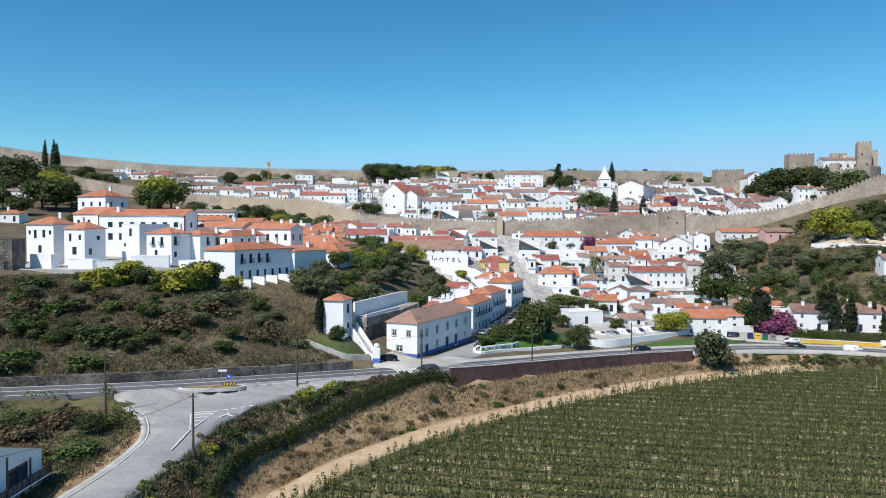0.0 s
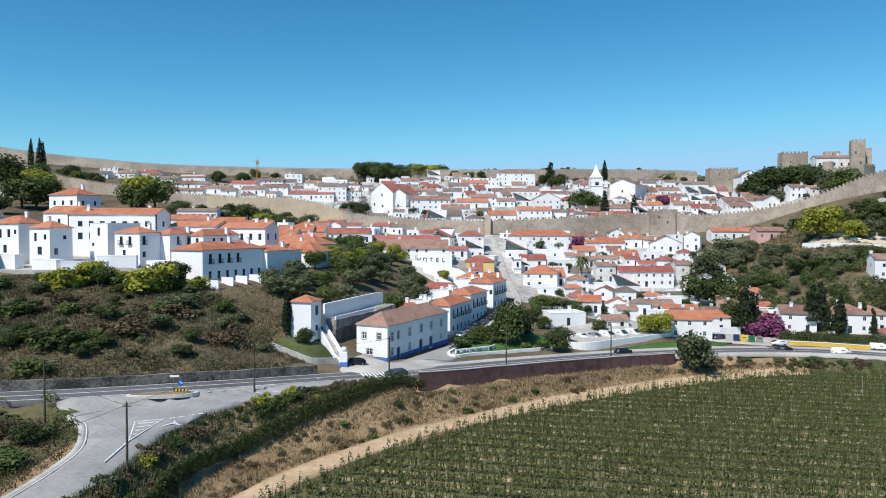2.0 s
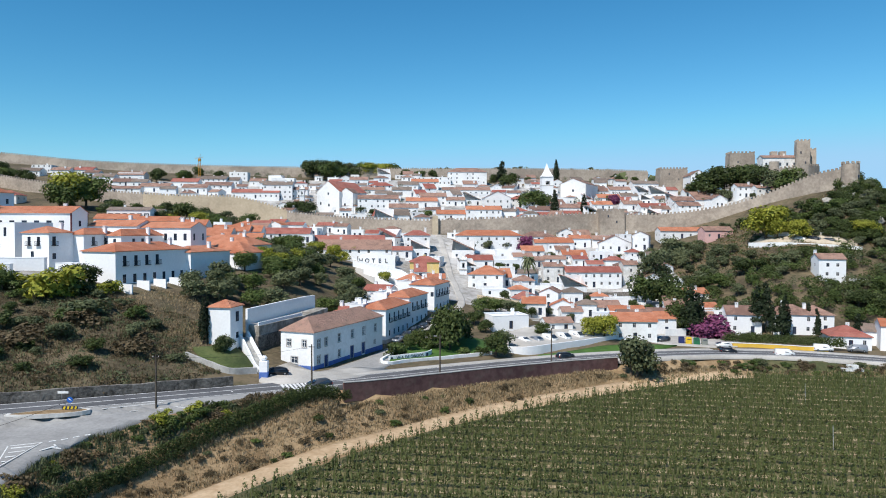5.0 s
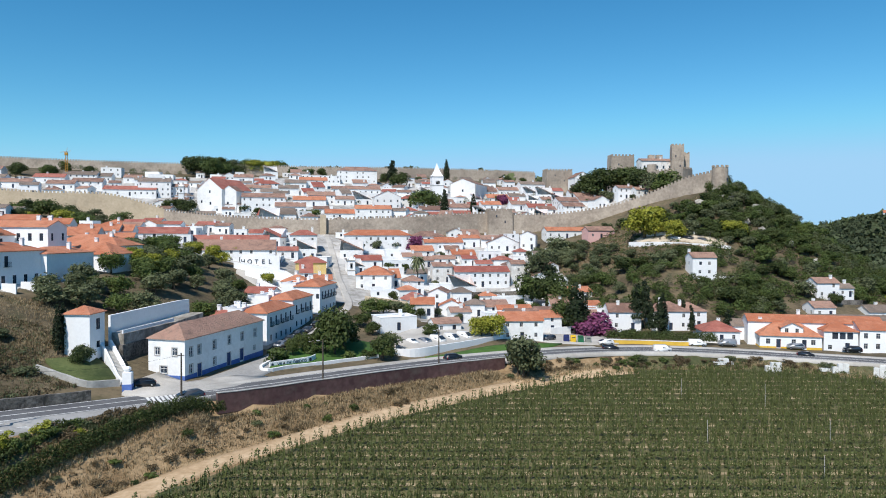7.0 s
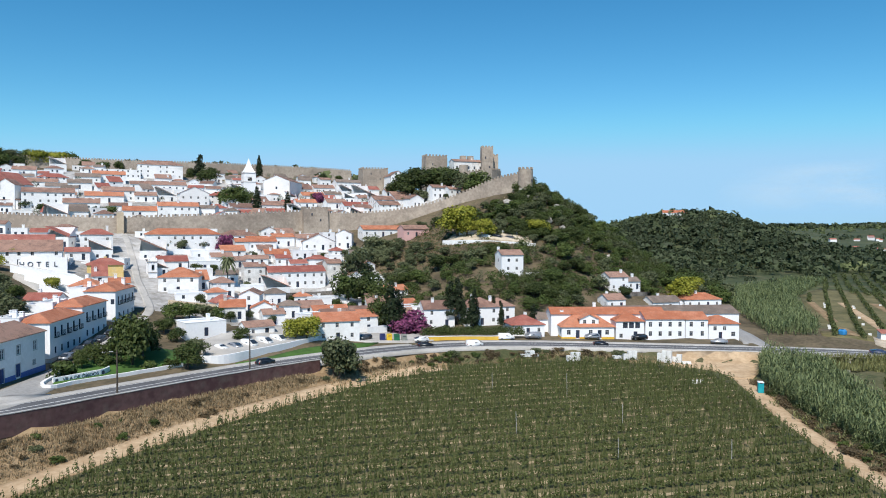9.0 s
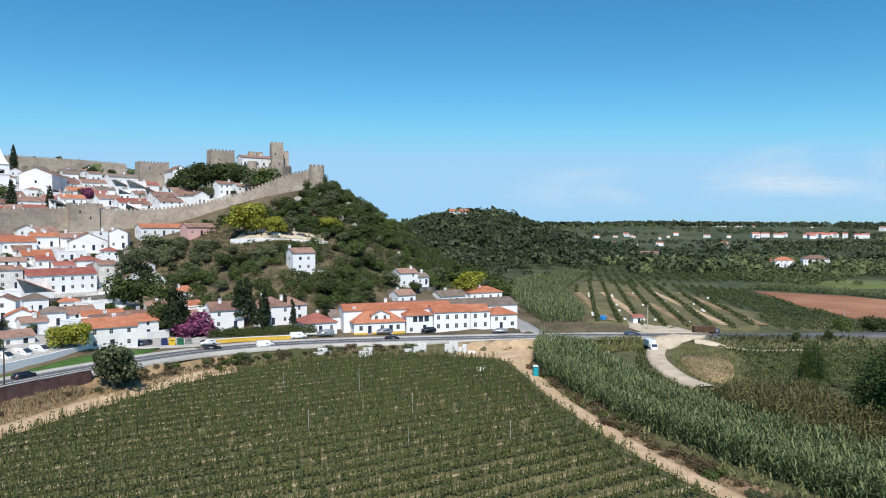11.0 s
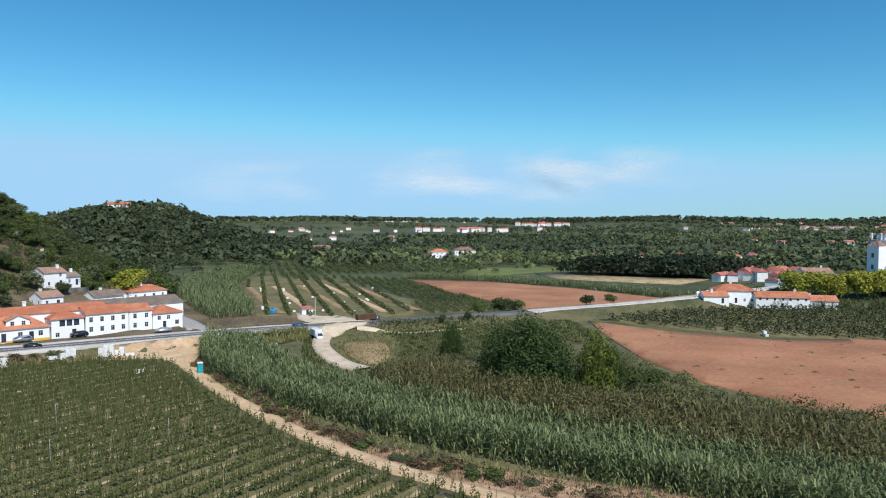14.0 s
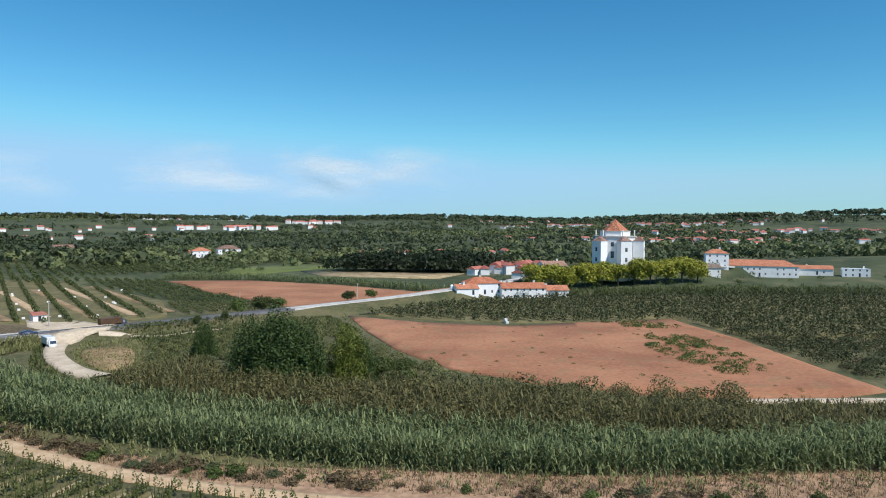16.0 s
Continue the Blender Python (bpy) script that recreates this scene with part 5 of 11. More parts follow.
# small houses, sheds and white yard walls between the larger houses
def crowd(poly, count, seed, rots, group, tiles="llggrl", lean=(2.6, 5.2)):
    q = random.Random(seed)
    xs, ys = [p[0] for p in poly], [p[1] for p in poly]
    got, tries = 0, 0
    while got < count and tries < 6000:
        tries += 1
        x, y = q.uniform(min(xs), max(xs)), q.uniform(min(ys), max(ys))
        w, d = q.uniform(5.0, 9.5), q.uniform(4.5, 7.0)
        r = max(w, d) * 0.5
        if not in_poly(np.array([(x, y)]), poly)[0] or (abs(x - 30.2) < 0.5 * max(w, d) + 1.0 and y < 345) or any((x - a) ** 2 + (y - b) ** 2 < (0.86 * c + r) ** 2 for a, b, c in ALL_WALLS):
            continue
        h = q.uniform(*lean)
        roof = q.choice(("gable", "gable", "hip", "shed", "flat"))
        wins = [(q.uniform(-0.3, -0.1) * w, 1.0, 0.8, 1.1, "dark"), (q.uniform(0.12, 0.32) * w, 0.05, 0.95, 2.0, "door")] + ([(q.uniform(-0.3, 0.3) * w, 3.4, 0.8, 1.0, "dark")] if h > 4.7 else [])
        house(x, y, w, d, h, q.choice(rots) + q.uniform(-6, 6), roof, q.choice("xxy"), tile=q.choice(tiles), wall=q.choice("wwb"), chimneys=1 if q.random() < 0.4 else 0, group=group, faces={"f": wins, "r": [(0, 1.0, 0.8, 1.0, "dark")]})
        got += 1


def yard_walls(poly, count, seed):
    q = random.Random(seed)
    xs, ys = [p[0] for p in poly], [p[1] for p in poly]
    got = 0
    for _ in range(4000):
        if got >= count:
            return
        x, y, a, ln = q.uniform(min(xs), max(xs)), q.uniform(min(ys), max(ys)), radians(q.choice((0, 8, -10, 80)) + q.uniform(-8, 8)), q.uniform(5, 13)
        ends = [(x + k * ln * math.cos(a) / 2, y + k * ln * math.sin(a) / 2) for k in (-1, -0.5, 0, 0.5, 1)]
        if any(not in_poly(np.array([e]), poly)[0] or (27 < e[0] < 34 and e[1] < 345) or any((e[0] - u) ** 2 + (e[1] - v) ** 2 < (0.8 * c) ** 2 for u, v, c in ALL_WALLS) for e in ends):
            continue
        YARDS.append([(e[0], e[1], min(ground_at(*e) for e in ends) + 0.4) for e in ends])
        got += 1


YARDS = []
INSIDE = [(-112, 394), (-45, 384), (-10, 362), (30, 352), (100, 356), (150, 346), (170, 336), (176, 380), (160, 450), (60, 470), (-60, 470), (-130, 440)]
FOOT = [(33, 250), (60, 212), (98, 206), (106, 226), (114, 262), (116, 300), (112, 334), (60, 334), (33, 334)]
FOOT_WEST = [(-30, 274), (8, 272), (27.5, 258), (27.5, 334), (0, 338), (-40, 358), (-62, 300)]
crowd([(-110, 476), (60, 478), (160, 470), (172, 504), (60, 512), (-116, 508)], 26, 15, (0, -12, 8), "houses inside the town wall", "llgg", (2.6, 4.4))
crowd(INSIDE, 95, 5, (0, 0, -12, 8, -25), "houses inside the town wall")
crowd(FOOT, 40, 6, (0, -10, 10), "houses below the town wall", "llgro", (2.4, 4.2))
crowd(FOOT_WEST, 22, 7, (0, -10, -20), "houses below the town wall", "orl", (2.4, 3.8))
yard_walls(INSIDE, 40, 8)
yard_walls(FOOT, 34, 9)
yard_walls(FOOT_WEST, 12, 10)


# ---------------------------------------------------------------- paving, tracks and fields
def offset(line, o):
    d = np.gradient(line[:, :2], axis=0)
    d = d / np.linalg.norm(d, axis=1)[:, None]
    return np.column_stack([line[:, 0] - d[:, 1] * o, line[:, 1] + d[:, 0] * o, line[:, 2]])


def stretch(line, a, b):
    return line[(line[:, 0] >= a) & (line[:, 0] <= b)]


def wall_run(name, line, thick, up, down, mat, label, category="wall", coping=None, kind="structure", ragged=0.06):
    """A free-standing or retaining wall along a line of (x, y, z), from down below to up above it, with a coping."""
    pts = np.asarray(line, float)
    d = np.gradient(pts[:, :2], axis=0)
    d = d / np.linalg.norm(d, axis=1)[:, None]
    n = np.column_stack([-d[:, 1], d[:, 0]]) * thick / 2
    verts, faces = [], []
    for p, q in zip(pts, n):
        wob = rough(p[0], p[1], 0.35, ragged) + rough(p[0], p[1], 1.3, ragged)
        verts += [(p[0] - q[0], p[1] - q[1], p[2] - down), (p[0] + q[0], p[1] + q[1], p[2] - down), (p[0] + q[0], p[1] + q[1], p[2] + up + wob), (p[0] - q[0], p[1] - q[1], p[2] + up + wob)]
    for i in range(len(pts) - 1):
        for k in range(4):
            faces.append((4 * i + k, 4 * i + (k + 1) % 4, 4 * i + 4 + (k + 1) % 4, 4 * i + 4 + k))
    faces += [(3, 2, 1, 0), tuple(4 * (len(pts) - 1) + k for k in range(4))]
    ob = tagged(new(name, mesh(name, verts, faces, mat)), label, category, kind=kind)
    if coping:
        v2, f2 = [], []
        for p, q in zip(pts, n * 1.25):
            t = p[2] + up + rough(p[0], p[1], 0.35, ragged) + rough(p[0], p[1], 1.3, ragged)
            v2 += [(p[0] - q[0], p[1] - q[1], t), (p[0] + q[0], p[1] + q[1], t), (p[0] + q[0], p[1] + q[1], t + 0.12), (p[0] - q[0], p[1] - q[1], t + 0.12)]
        part("coping", mesh("coping", v2, faces, coping), ob)
    return ob


def line_of(points, step=2.0, lift=0.0):
    """A smooth line of plan points, resting on the ground."""
    p = catmull([(*q[:2], 0.0) for q in points], step)
    p[:, 2] = height(p[:, 0], p[:, 1]) + lift
    return p


for yard in YARDS:
    wall_run("yard_wall", np.array(yard), 0.3, 1.7, 2.5, WHITE, "whitewashed yard wall between the houses", kind="structure")

# road margins, kerbs and walls
patch("road_junction", [(-49.6, 108.3), (-46.3, 106.9), (-42.8, 103.3), (-40.6, 99.5), (-38.6, 94.9), (-37.7, 90.9), (-37.4, 85), (-37.7, 79), (-40.3, 60), (-33, 60), (-32, 78), (-31.4, 91), (-31.0, 101), (-28.4, 109), (-22.5, 118), (-13, 127), (-4, 135.5),
                        (3, 142.6), (-14, 132), (-32, 120.6), (-49, 111.0)], PALE_ASPHALT, 0.055, "worn pale asphalt junction with white markings", "road", step=1.2)
ribbon("pavement", stretch(ROAD_LINE, -4, 92), 5.6, 3.5, COBBLE, 0.14, "pale paved footway beside the road", "pavement")
ribbon("pavement", stretch(ROAD_LINE, 10, 182), -3.5, -4.9, COBBLE, 0.10, "narrow pale verge on the field side", "pavement")
ribbon("pavement", stretch(ROAD_LINE, 92, 183), 6.2, 3.5, COBBLE, 0.10, "paved apron before the roadside houses", "pavement")
wall_run("parapet_wall", offset(stretch(ROAD_LINE, -1, 62), -5.35), 0.45, 0.75, 2.6, REDWALL, "low maroon-painted stone parapet with pale coping", coping=CONCRETE)
wall_run("retaining_wall", offset(stretch(ROAD_LINE, -110, -14), 5.0), 0.6, 1.35, 0.8, RUBBLE, "dark rubble-stone retaining wall at the foot of the slope", ragged=0.3)
CENTRE = stretch(ROAD_LINE, -110, 200)
ribbon("road_marking", CENTRE, 0.09, -0.09, MARKING, 0.075, "worn white centre line", "road marking", across=1, side=0.01)
ribbon("road_marking", CENTRE, 3.15, 3.0, MARKING, 0.075, "white edge line of the road", "road marking", across=1, side=0.01)
ribbon("road_marking", CENTRE, -3.0, -3.15, MARKING, 0.075, "white edge line of the road", "road marking", across=1, side=0.01)
ribbon("road_marking", EAST_LINE, 0.09, -0.09, MARKING, 0.075, "worn white centre line", "road marking", across=1, side=0.01)


def stripe(ax, ay, bx, by, w=0.3, lift=0.078):
    d = Vector((bx - ax, by - ay, 0)).normalized()
    q = Vector((-d.y, d.x, 0)) * w / 2
    v = [(ax - q.x, ay - q.y), (bx - q.x, by - q.y), (bx + q.x, by + q.y), (ax + q.x, ay + q.y)]
    hs = [float(height(*c)) for c in v]
    me = mesh("road_marking", [(c[0], c[1], h + lift) for c, h in zip(v, hs)] + [(c[0], c[1], h + lift - 0.03) for c, h in zip(v, hs)],
              [(0, 1, 2, 3), (7, 6, 5, 4), (0, 4, 5, 1), (1, 5, 6, 2), (2, 6, 7, 3), (3, 7, 4, 0)], MARKING)
    return tagged(new("road_marking", me), "white painted line on the junction", "road marking", "junction markings", "structure")


# the hatched triangle, its tail, the give-way dashes and an arrow
for a in ((-36.4, 104.0, -33.9, 96.5), (-32.9, 105.2, -33.8, 96.0), (-33.8, 96.2, -33.5, 88.8), (-36.2, 104.1, -33.0, 105.1)):
    stripe(*a, w=0.15)
for a in ((-35.6, 103.2, -33.2, 103.9), (-35.1, 101.6, -33.4, 102.2), (-34.6, 100.0, -33.6, 100.4), (-34.2, 98.4, -33.8, 98.6)):
    stripe(*a, w=0.3)
for k in range(4):
    stripe(-32.2 + 1.05 * k, 105.5 + 0.95 * k, -31.6 + 1.05 * k, 106.0 + 0.95 * k, 0.25)
for a in ((-31.9, 102.6, -30.9, 104.6), (-31.3, 104.9, -30.4, 104.2), (-31.2, 104.0, -30.2, 104.4)):
    stripe(*a, w=0.2)
for a in ((-31.0, 118.4, -24.0, 123.4), (-31.5, 117.2, -25.6, 120.6), (-22, 126.2, -27, 123.0), (-16.0, 133.0, -13.8, 128.6), (-24.0, 121.2, -20.4, 123.6), (-21.6, 122.4, -20.0, 122.0)):
    stripe(*a, w=0.2)
for i in range(7):
    stripe(-7.4 + 0.62 * i, 137.6 + 0.42 * i - 2.6, -9.0 + 0.62 * i, 137.6 + 0.42 * i + 2.2, 0.42)


def island(cx, cy, length, width, rot):
    """The lens-shaped traffic island: kerb ring with an earth bed."""
    ring = []
    for k in range(28):
        a = 2 * math.pi * k / 28
        u, v = length / 2 * math.cos(a), width / 2 * math.sin(a) * (0.8 + 0.2 * math.cos(a))
        c, s = math.cos(radians(rot)), math.sin(radians(rot))
        ring.append((cx + u * c - v * s, cy + u * s + v * c))
    zs = [float(z) for z in nearest(ROAD_LINE, np.array([p[0] for p in ring]), np.array([p[1] for p in ring]))[1]]
    ctr = (cx, cy)
    v, f = [], []
    for sc, up in ((1.0, -0.3), (1.0, 0.26), (0.9, 0.28), (0.9, 0.2)):
        v += [(ctr[0] + (p[0] - ctr[0]) * sc, ctr[1] + (p[1] - ctr[1]) * sc, z + up) for p, z in zip(ring, zs)]
    for r in range(3):
        f += [(r * 28 + k, r * 28 + (k + 1) % 28, (r + 1) * 28 + (k + 1) % 28, (r + 1) * 28 + k) for k in range(28)]
    ob = tagged(new("traffic_island", mesh("traffic_island", v, f, KERB)), "lens-shaped traffic island with pale kerb and earth bed", "traffic island", kind="structure")
    v2 = [(ctr[0] + (p[0] - ctr[0]) * 0.9, ctr[1] + (p[1] - ctr[1]) * 0.9, z + 0.22) for p, z in zip(ring, zs)] + [(cx, cy, sum(zs) / 28 + 0.32)]
    part("bed", mesh("bed", v2, [(k, (k + 1) % 28, 28) for k in range(28)], BANK), ob, "bare earth bed")


island(-36.9, 115.3, 10.6, 3.6, 24)
# kerb that bounds the lane on its west side
LANE_EDGE = line_of([(-48.0, 107.4), (-46.5, 106.6), (-43, 103.4), (-40.8, 99.6), (-38.8, 95), (-37.8, 91), (-37.5, 85), (-37.8, 79), (-39, 70), (-40.5, 60)], 1.0)
ribbon("kerb", LANE_EDGE, 0.0, -0.22, KERB, 0.11, "pale kerb along the lane", "kerb", across=1)
ribbon("footway", LANE_EDGE[3:], -0.22, -1.1, CONCRETE, 0.095, "pale worn footway behind the kerb", "pavement", across=2)

# the street that climbs through the gate of the town
STREET = line_of([(-2.5, 147), (4.5, 160.5), (10.5, 176), (17, 193), (24, 211), (30.5, 231), (30.6, 252), (29.8, 270), (30, 292), (29.6, 318), (29, 336)])
ribbon("street", STREET[:24], 3.0, -4.2, PALE_ASPHALT, 0.075, "pale paved street that climbs beside the white row", "street", across=6)
ribbon("street", STREET[23:], 1.2, -1.1, COBBLE, 0.07, "pale cobbled street up to the town wall", "street", across=6)
patch("forecourt", [(-13.5, 143), (-9, 139.5), (-2, 143.5), (4, 148), (9.5, 157.5), (3.5, 158), (-4.5, 152), (-10, 155.5), (-12.6, 150)], COBBLE, 0.10, "pale paved forecourt before the long house", "pavement")
patch("lawn", [(9.4, 164), (14, 168), (24, 173.6), (33, 178.4), (35.8, 182), (33.5, 190), (27, 194.5), (20, 190.5), (14.5, 183.5), (10.4, 173)], LAWN, 0.22, "bright watered lawn garden by the road", "lawn")
wall_run("garden_kerb_wall", line_of([(33, 177.4), (24, 172.3), (14, 166.6), (9.3, 162.6), (7.8, 165), (9.6, 172), (13.6, 183.5), (19.5, 191.5)], 1.5), 0.5, 0.55, 0.6, WHITE, "low white wall round the lawn")
patch("lawn", [(-27.5, 151), (-21, 156.5), (-15, 150.5), (-18.5, 145.6), (-24, 147)], DRYLAWN, 0.2, "small mown lawn above the roadside wall", "lawn")
wall_run("retaining_wall", line_of([(-27.5, 147.0), (-22.5, 145.2), (-19, 144.0), (-14.6, 146.6)], 1.0, 0.0), 0.5, 0.9, 1.5, CONCRETE, "pale rendered wall below the small lawn")
patch("car_park", [(38.5, 181), (44, 181.5), (53, 187.5), (68.5, 199.5), (72, 207), (60, 210), (47, 204), (38, 194)], COBBLE, 0.9, "pale paved car park above the road", "car park", side=1.2)
PARK = np.array([(34.5, 190, 6.0), (35.4, 184.5, 6.0), (37.6, 179.9, 5.9), (40.5, 178.9, 5.9), (44.2, 180.2, 5.9), (49, 183.6, 5.9), (56, 188.6, 5.8), (63, 194, 5.7), (69.2, 199.2, 5.6)])
wall_run("parking_wall", catmull(PARK, 1.2), 0.45, 0.35, 3.2, BRIGHT, "white curved retaining wall of the car park")
patch("verge", [(44, 178.3), (52, 183), (62, 189.5), (72, 194), (84, 195), (78, 190.6), (64, 185.5), (52, 180)], LAWN, 0.1, "grass verge below the white wall", "verge")
patch("yard", [(69, 199), (84, 195.4), (96, 194.6), (104, 197), (104, 206), (92, 209), (78, 206)], COBBLE, 0.09, "pale gravelled yard beside the road", "pavement")
ribbon("side_street", line_of([(183, 150), (187, 160), (194, 174), (207, 192), (226, 214), (250, 238)]), 3.6, -3.6, PALE_ASPHALT, 0.08, "pale side street past the last houses", "street")

# earth track round the orchard, its mouth on the road and the gravel loop beyond the stream
WEST_TRACK = [(-31.5, 66), (-24.2, 82), (-18.6, 92), (-14.2, 101.5), (-7.4, 111.6), (2.6, 123.6), (16.5, 135.2), (32.5, 147), (52.5, 158.8), (74, 169), (92, 174)]
ribbon("earth_track", line_of(WEST_TRACK), 2.3, -2.3, SAND, 0.07, "sandy earth track along the orchard", "track")
EAST_TRACK = [(166, 151), (157, 143), (147, 132), (139, 121), (128, 106), (117, 88.5), (108, 72.5), (101, 56), (97, 42), (94.5, 28), (92.5, 8), (91, -30)]
ribbon("earth_track", line_of(EAST_TRACK), 1.6, -1.5, SAND, 0.07, "sandy earth track between orchard and reeds", "track")
patch("track_mouth", [(150, 159.5), (160, 154.5), (174, 146.6), (170, 144.5), (160, 138), (151, 132.5), (146.5, 133.5), (150, 142), (149, 148), (143, 152), (146, 154)], SAND, 0.085, "sandy mouth of the track on the road", "track")
LOOP = [(208, 123), (203, 123.2), (198, 123.4), (192, 121.2), (184, 117), (176, 111.6), (166.5, 103.2), (161, 97), (157, 90)]
ribbon("gravel_track", line_of(LOOP), 2.4, -2.4, TRACK, 0.42, "pale gravel track that bends down from the road", "track")
ribbon("gravel_track", line_of([(206, 117.5), (209.8, 111.1), (211.5, 102), (219.8, 94.8), (228, 88)]), 0.9, -0.8, TRACK, 0.1, "pale gravel path beside the road", "track", side=0.3)
BARE = [(176, 92), (169, 89.5), (164.5, 90), (165, 94), (170, 100), (177, 105.5), (184, 110), (190, 111.5), (194, 109), (194, 104.5), (190, 100), (184, 96)]
patch("gravel_track", [(196, 127.5), (203, 126.5), (210, 121.5), (215, 117), (209, 117), (203, 119.6), (196, 119.6)], TRACK, 0.42, "pale gravel apron where the track meets the road", "track")
patch("gravel_yard", [(211, 129), (219, 147), (232, 156), (243, 152), (236, 138), (228, 124), (219, 119.5)], TRACK, 0.12, "pale gravel farm yard beside the road", "track")
patch("bare_earth", BARE, BANK, 0.09, "dry bare ground inside the track's bend", "ground")
patch("ploughed_field", [(259, 56), (225, 44), (194, 31), (171, 15.5), (158, -3), (150, -22), (148, -40), (152, -62), (157, -73), (181, -69.5), (221, -65.5), (244, -60), (262, -57), (252, -28), (240, 0), (246, 30)], REDEARTH, 0.08, "ploughed reddish field with patches of weeds", "field", step=6)
patch("ploughed_field", [(276, 76), (309, 40), (336, 22), (352, 46), (380, 85), (402, 140), (392, 181), (340, 140)], REDEARTH, 0.10, "bare reddish field beyond the road", "field", step=6)
ribbon("gravel_track", line_of([(146, -36), (147.5, -48), (149.5, -68), (150, -95), (148, -130)]), 1.6, -1.6, TRACK, 0.12, "pale gravel track at the field's edge", "track")
patch("orchard_ground", [(-25, 78), (-17.5, 92.5), (-8, 105.5), (4.6, 120.6), (17.6, 132.8), (33.4, 144.6), (53.2, 156.4), (75, 167), (92, 171.5), (112, 172), (132, 164.5), (145, 150.5), (146, 137), (137, 122), (126, 107), (115, 89.5), (106, 73.5), (99, 57), (95, 43),
                         (92, 28), (89, 0), (40, 10), (-10, 40), (-28, 62)], ORCHARD, 0.03, "grassy floor of the orchard between rows", "orchard", step=6)
patch("orchard_ground", [(264, 53), (298, 28), (322, -2), (332, -40), (346, -120), (350, -180), (250, -150), (226, -110), (222, -68), (262, -60), (250, -28), (248, 0), (252, 30)], ORCHARD, 0.05, "dark green orchard floor", "orchard", step=8)
patch("striped_orchard_ground", [(214, 160), (252, 118), (300, 142), (345, 190), (395, 250), (392, 288), (340, 262), (270, 205)], ORCHARD, 0.05, "orchard floor with bare strips", "orchard", step=8)


# ---------------------------------------------------------------- houses along the road to the east, villas and the hillside
er = dict(group="roadside houses to the east", near=False, wall="b")
body = house(137.4, 187.2, 15.4, 9.5, 3.4, -24, "hip", "x", rise=2.9, tile="o", z=2.4, corner="fl", chimneys=[(-6.5, 1)], band=OCHRE, band_h=0.35, label="low white roadside house with orange roof and a dormer",
             faces={"f": [(-5.6, 1.0, 1.1, 1.4, "window"), (-3.0, 0.05, 1.1, 2.3, "door"), (0.8, 1.0, 1.1, 1.4, "window"), (3.4, 0.05, 1.1, 2.3, "door"), (5.6, 1.0, 1.1, 1.4, "window")], "l": along(9.5, 3, 1.0, 0.9, 1.3)}, **er)
v, f = wall_face(5.6, 2.0, [(-1.3, 0.5, 0.9, 1.2), (1.3, 0.5, 0.9, 1.2)], 0.2, -0.6, (3.3, 0))
part("dormer", mesh("dormer", v, f, BRIGHT), body, "white gabled dormer", Matrix.Translation((0.5, -3.9, 3.5)))
part("dormer_roof", roof_mesh("dormer_roof", 5.6, 5.0, 1.35, "gable", "y", ORANGE_TILE, 0.25), body, "orange dormer roof", Matrix.Translation((0.5, -1.6, 5.6)))
for u in (-1.3, 1.3):
    part("dormer_window", window_mesh(0.9, 1.2, TRIM, GLASS), body, at=Matrix.Translation((0.5 + u, -3.9, 4.6)))
# the three upper dark windows stand in for the shade of an open veranda
house(151.8, 180.6, 8.2, 9.0, 5.2, -24, "hip", "x", rise=1.8, tile="o", z=2.2, corner="fl", chimneys=0, label="white house with dark windows for its shaded veranda under orange roof",
      faces={"f": [(0.4, 3.1, 1.4, 1.7, "dark"), (2.2, 3.1, 1.4, 1.7, "dark"), (-1.4, 3.1, 1.4, 1.7, "dark"), (-2.6, 0.3, 1.0, 1.2, "window"), (1.6, 0.05, 1.1, 2.1, "door")]}, **er)
house(159.6, 177.0, 11.6, 9.0, 5.9, -24, "gable", "x", rise=1.7, tile="o", z=2.1, corner="fl", chimneys=0, label="white two-storey roadside house with orange roof",
      faces={"f": along(11.6, 4, 3.6, 1.0, 1.4) + along(11.6, 4, 0.9, 1.0, 1.4)}, **er)
house(170.4, 172.2, 6.6, 9.0, 5.8, -24, "gable", "x", rise=1.6, tile="o", z=2.1, corner="fl", chimneys=0, label="white two-storey roadside house with orange roof",
      faces={"f": along(6.6, 2, 3.6, 1.0, 1.4) + along(6.6, 2, 0.9, 1.0, 1.4)}, **er)
house(176.6, 169.4, 9.0, 9.5, 4.6, -24, "hip", "x", rise=1.8, tile="o", z=2.0, corner="fl", chimneys=0, label="white corner house with orange hipped roof and a porch",
      faces={"f": [(-2.6, 2.6, 1.0, 1.2, "window"), (0.2, 2.6, 1.0, 1.2, "window"), (2.8, 0.9, 1.2, 1.3, "window"), (-1, 0.05, 1.0, 2.1, "door")], "r": along(9.5, 2, 1.2, 1.0, 1.3)}, **er)
house(154.5, 189.0, 34.0, 7.5, 6.6, -24, "gable", "x", rise=1.5, tile="o", z=2.3, chimneys=[(-3, 1)], corner=None, label="long orange-roofed range behind the roadside houses", faces={"f": []}, **er)
house(186.0, 196.0, 44.0, 12.0, 4.2, -20, "gable", "x", rise=2.0, tile="g", z=2.6, chimneys=2, label="long grey-roofed sheds behind the houses", faces={"f": []}, **er)
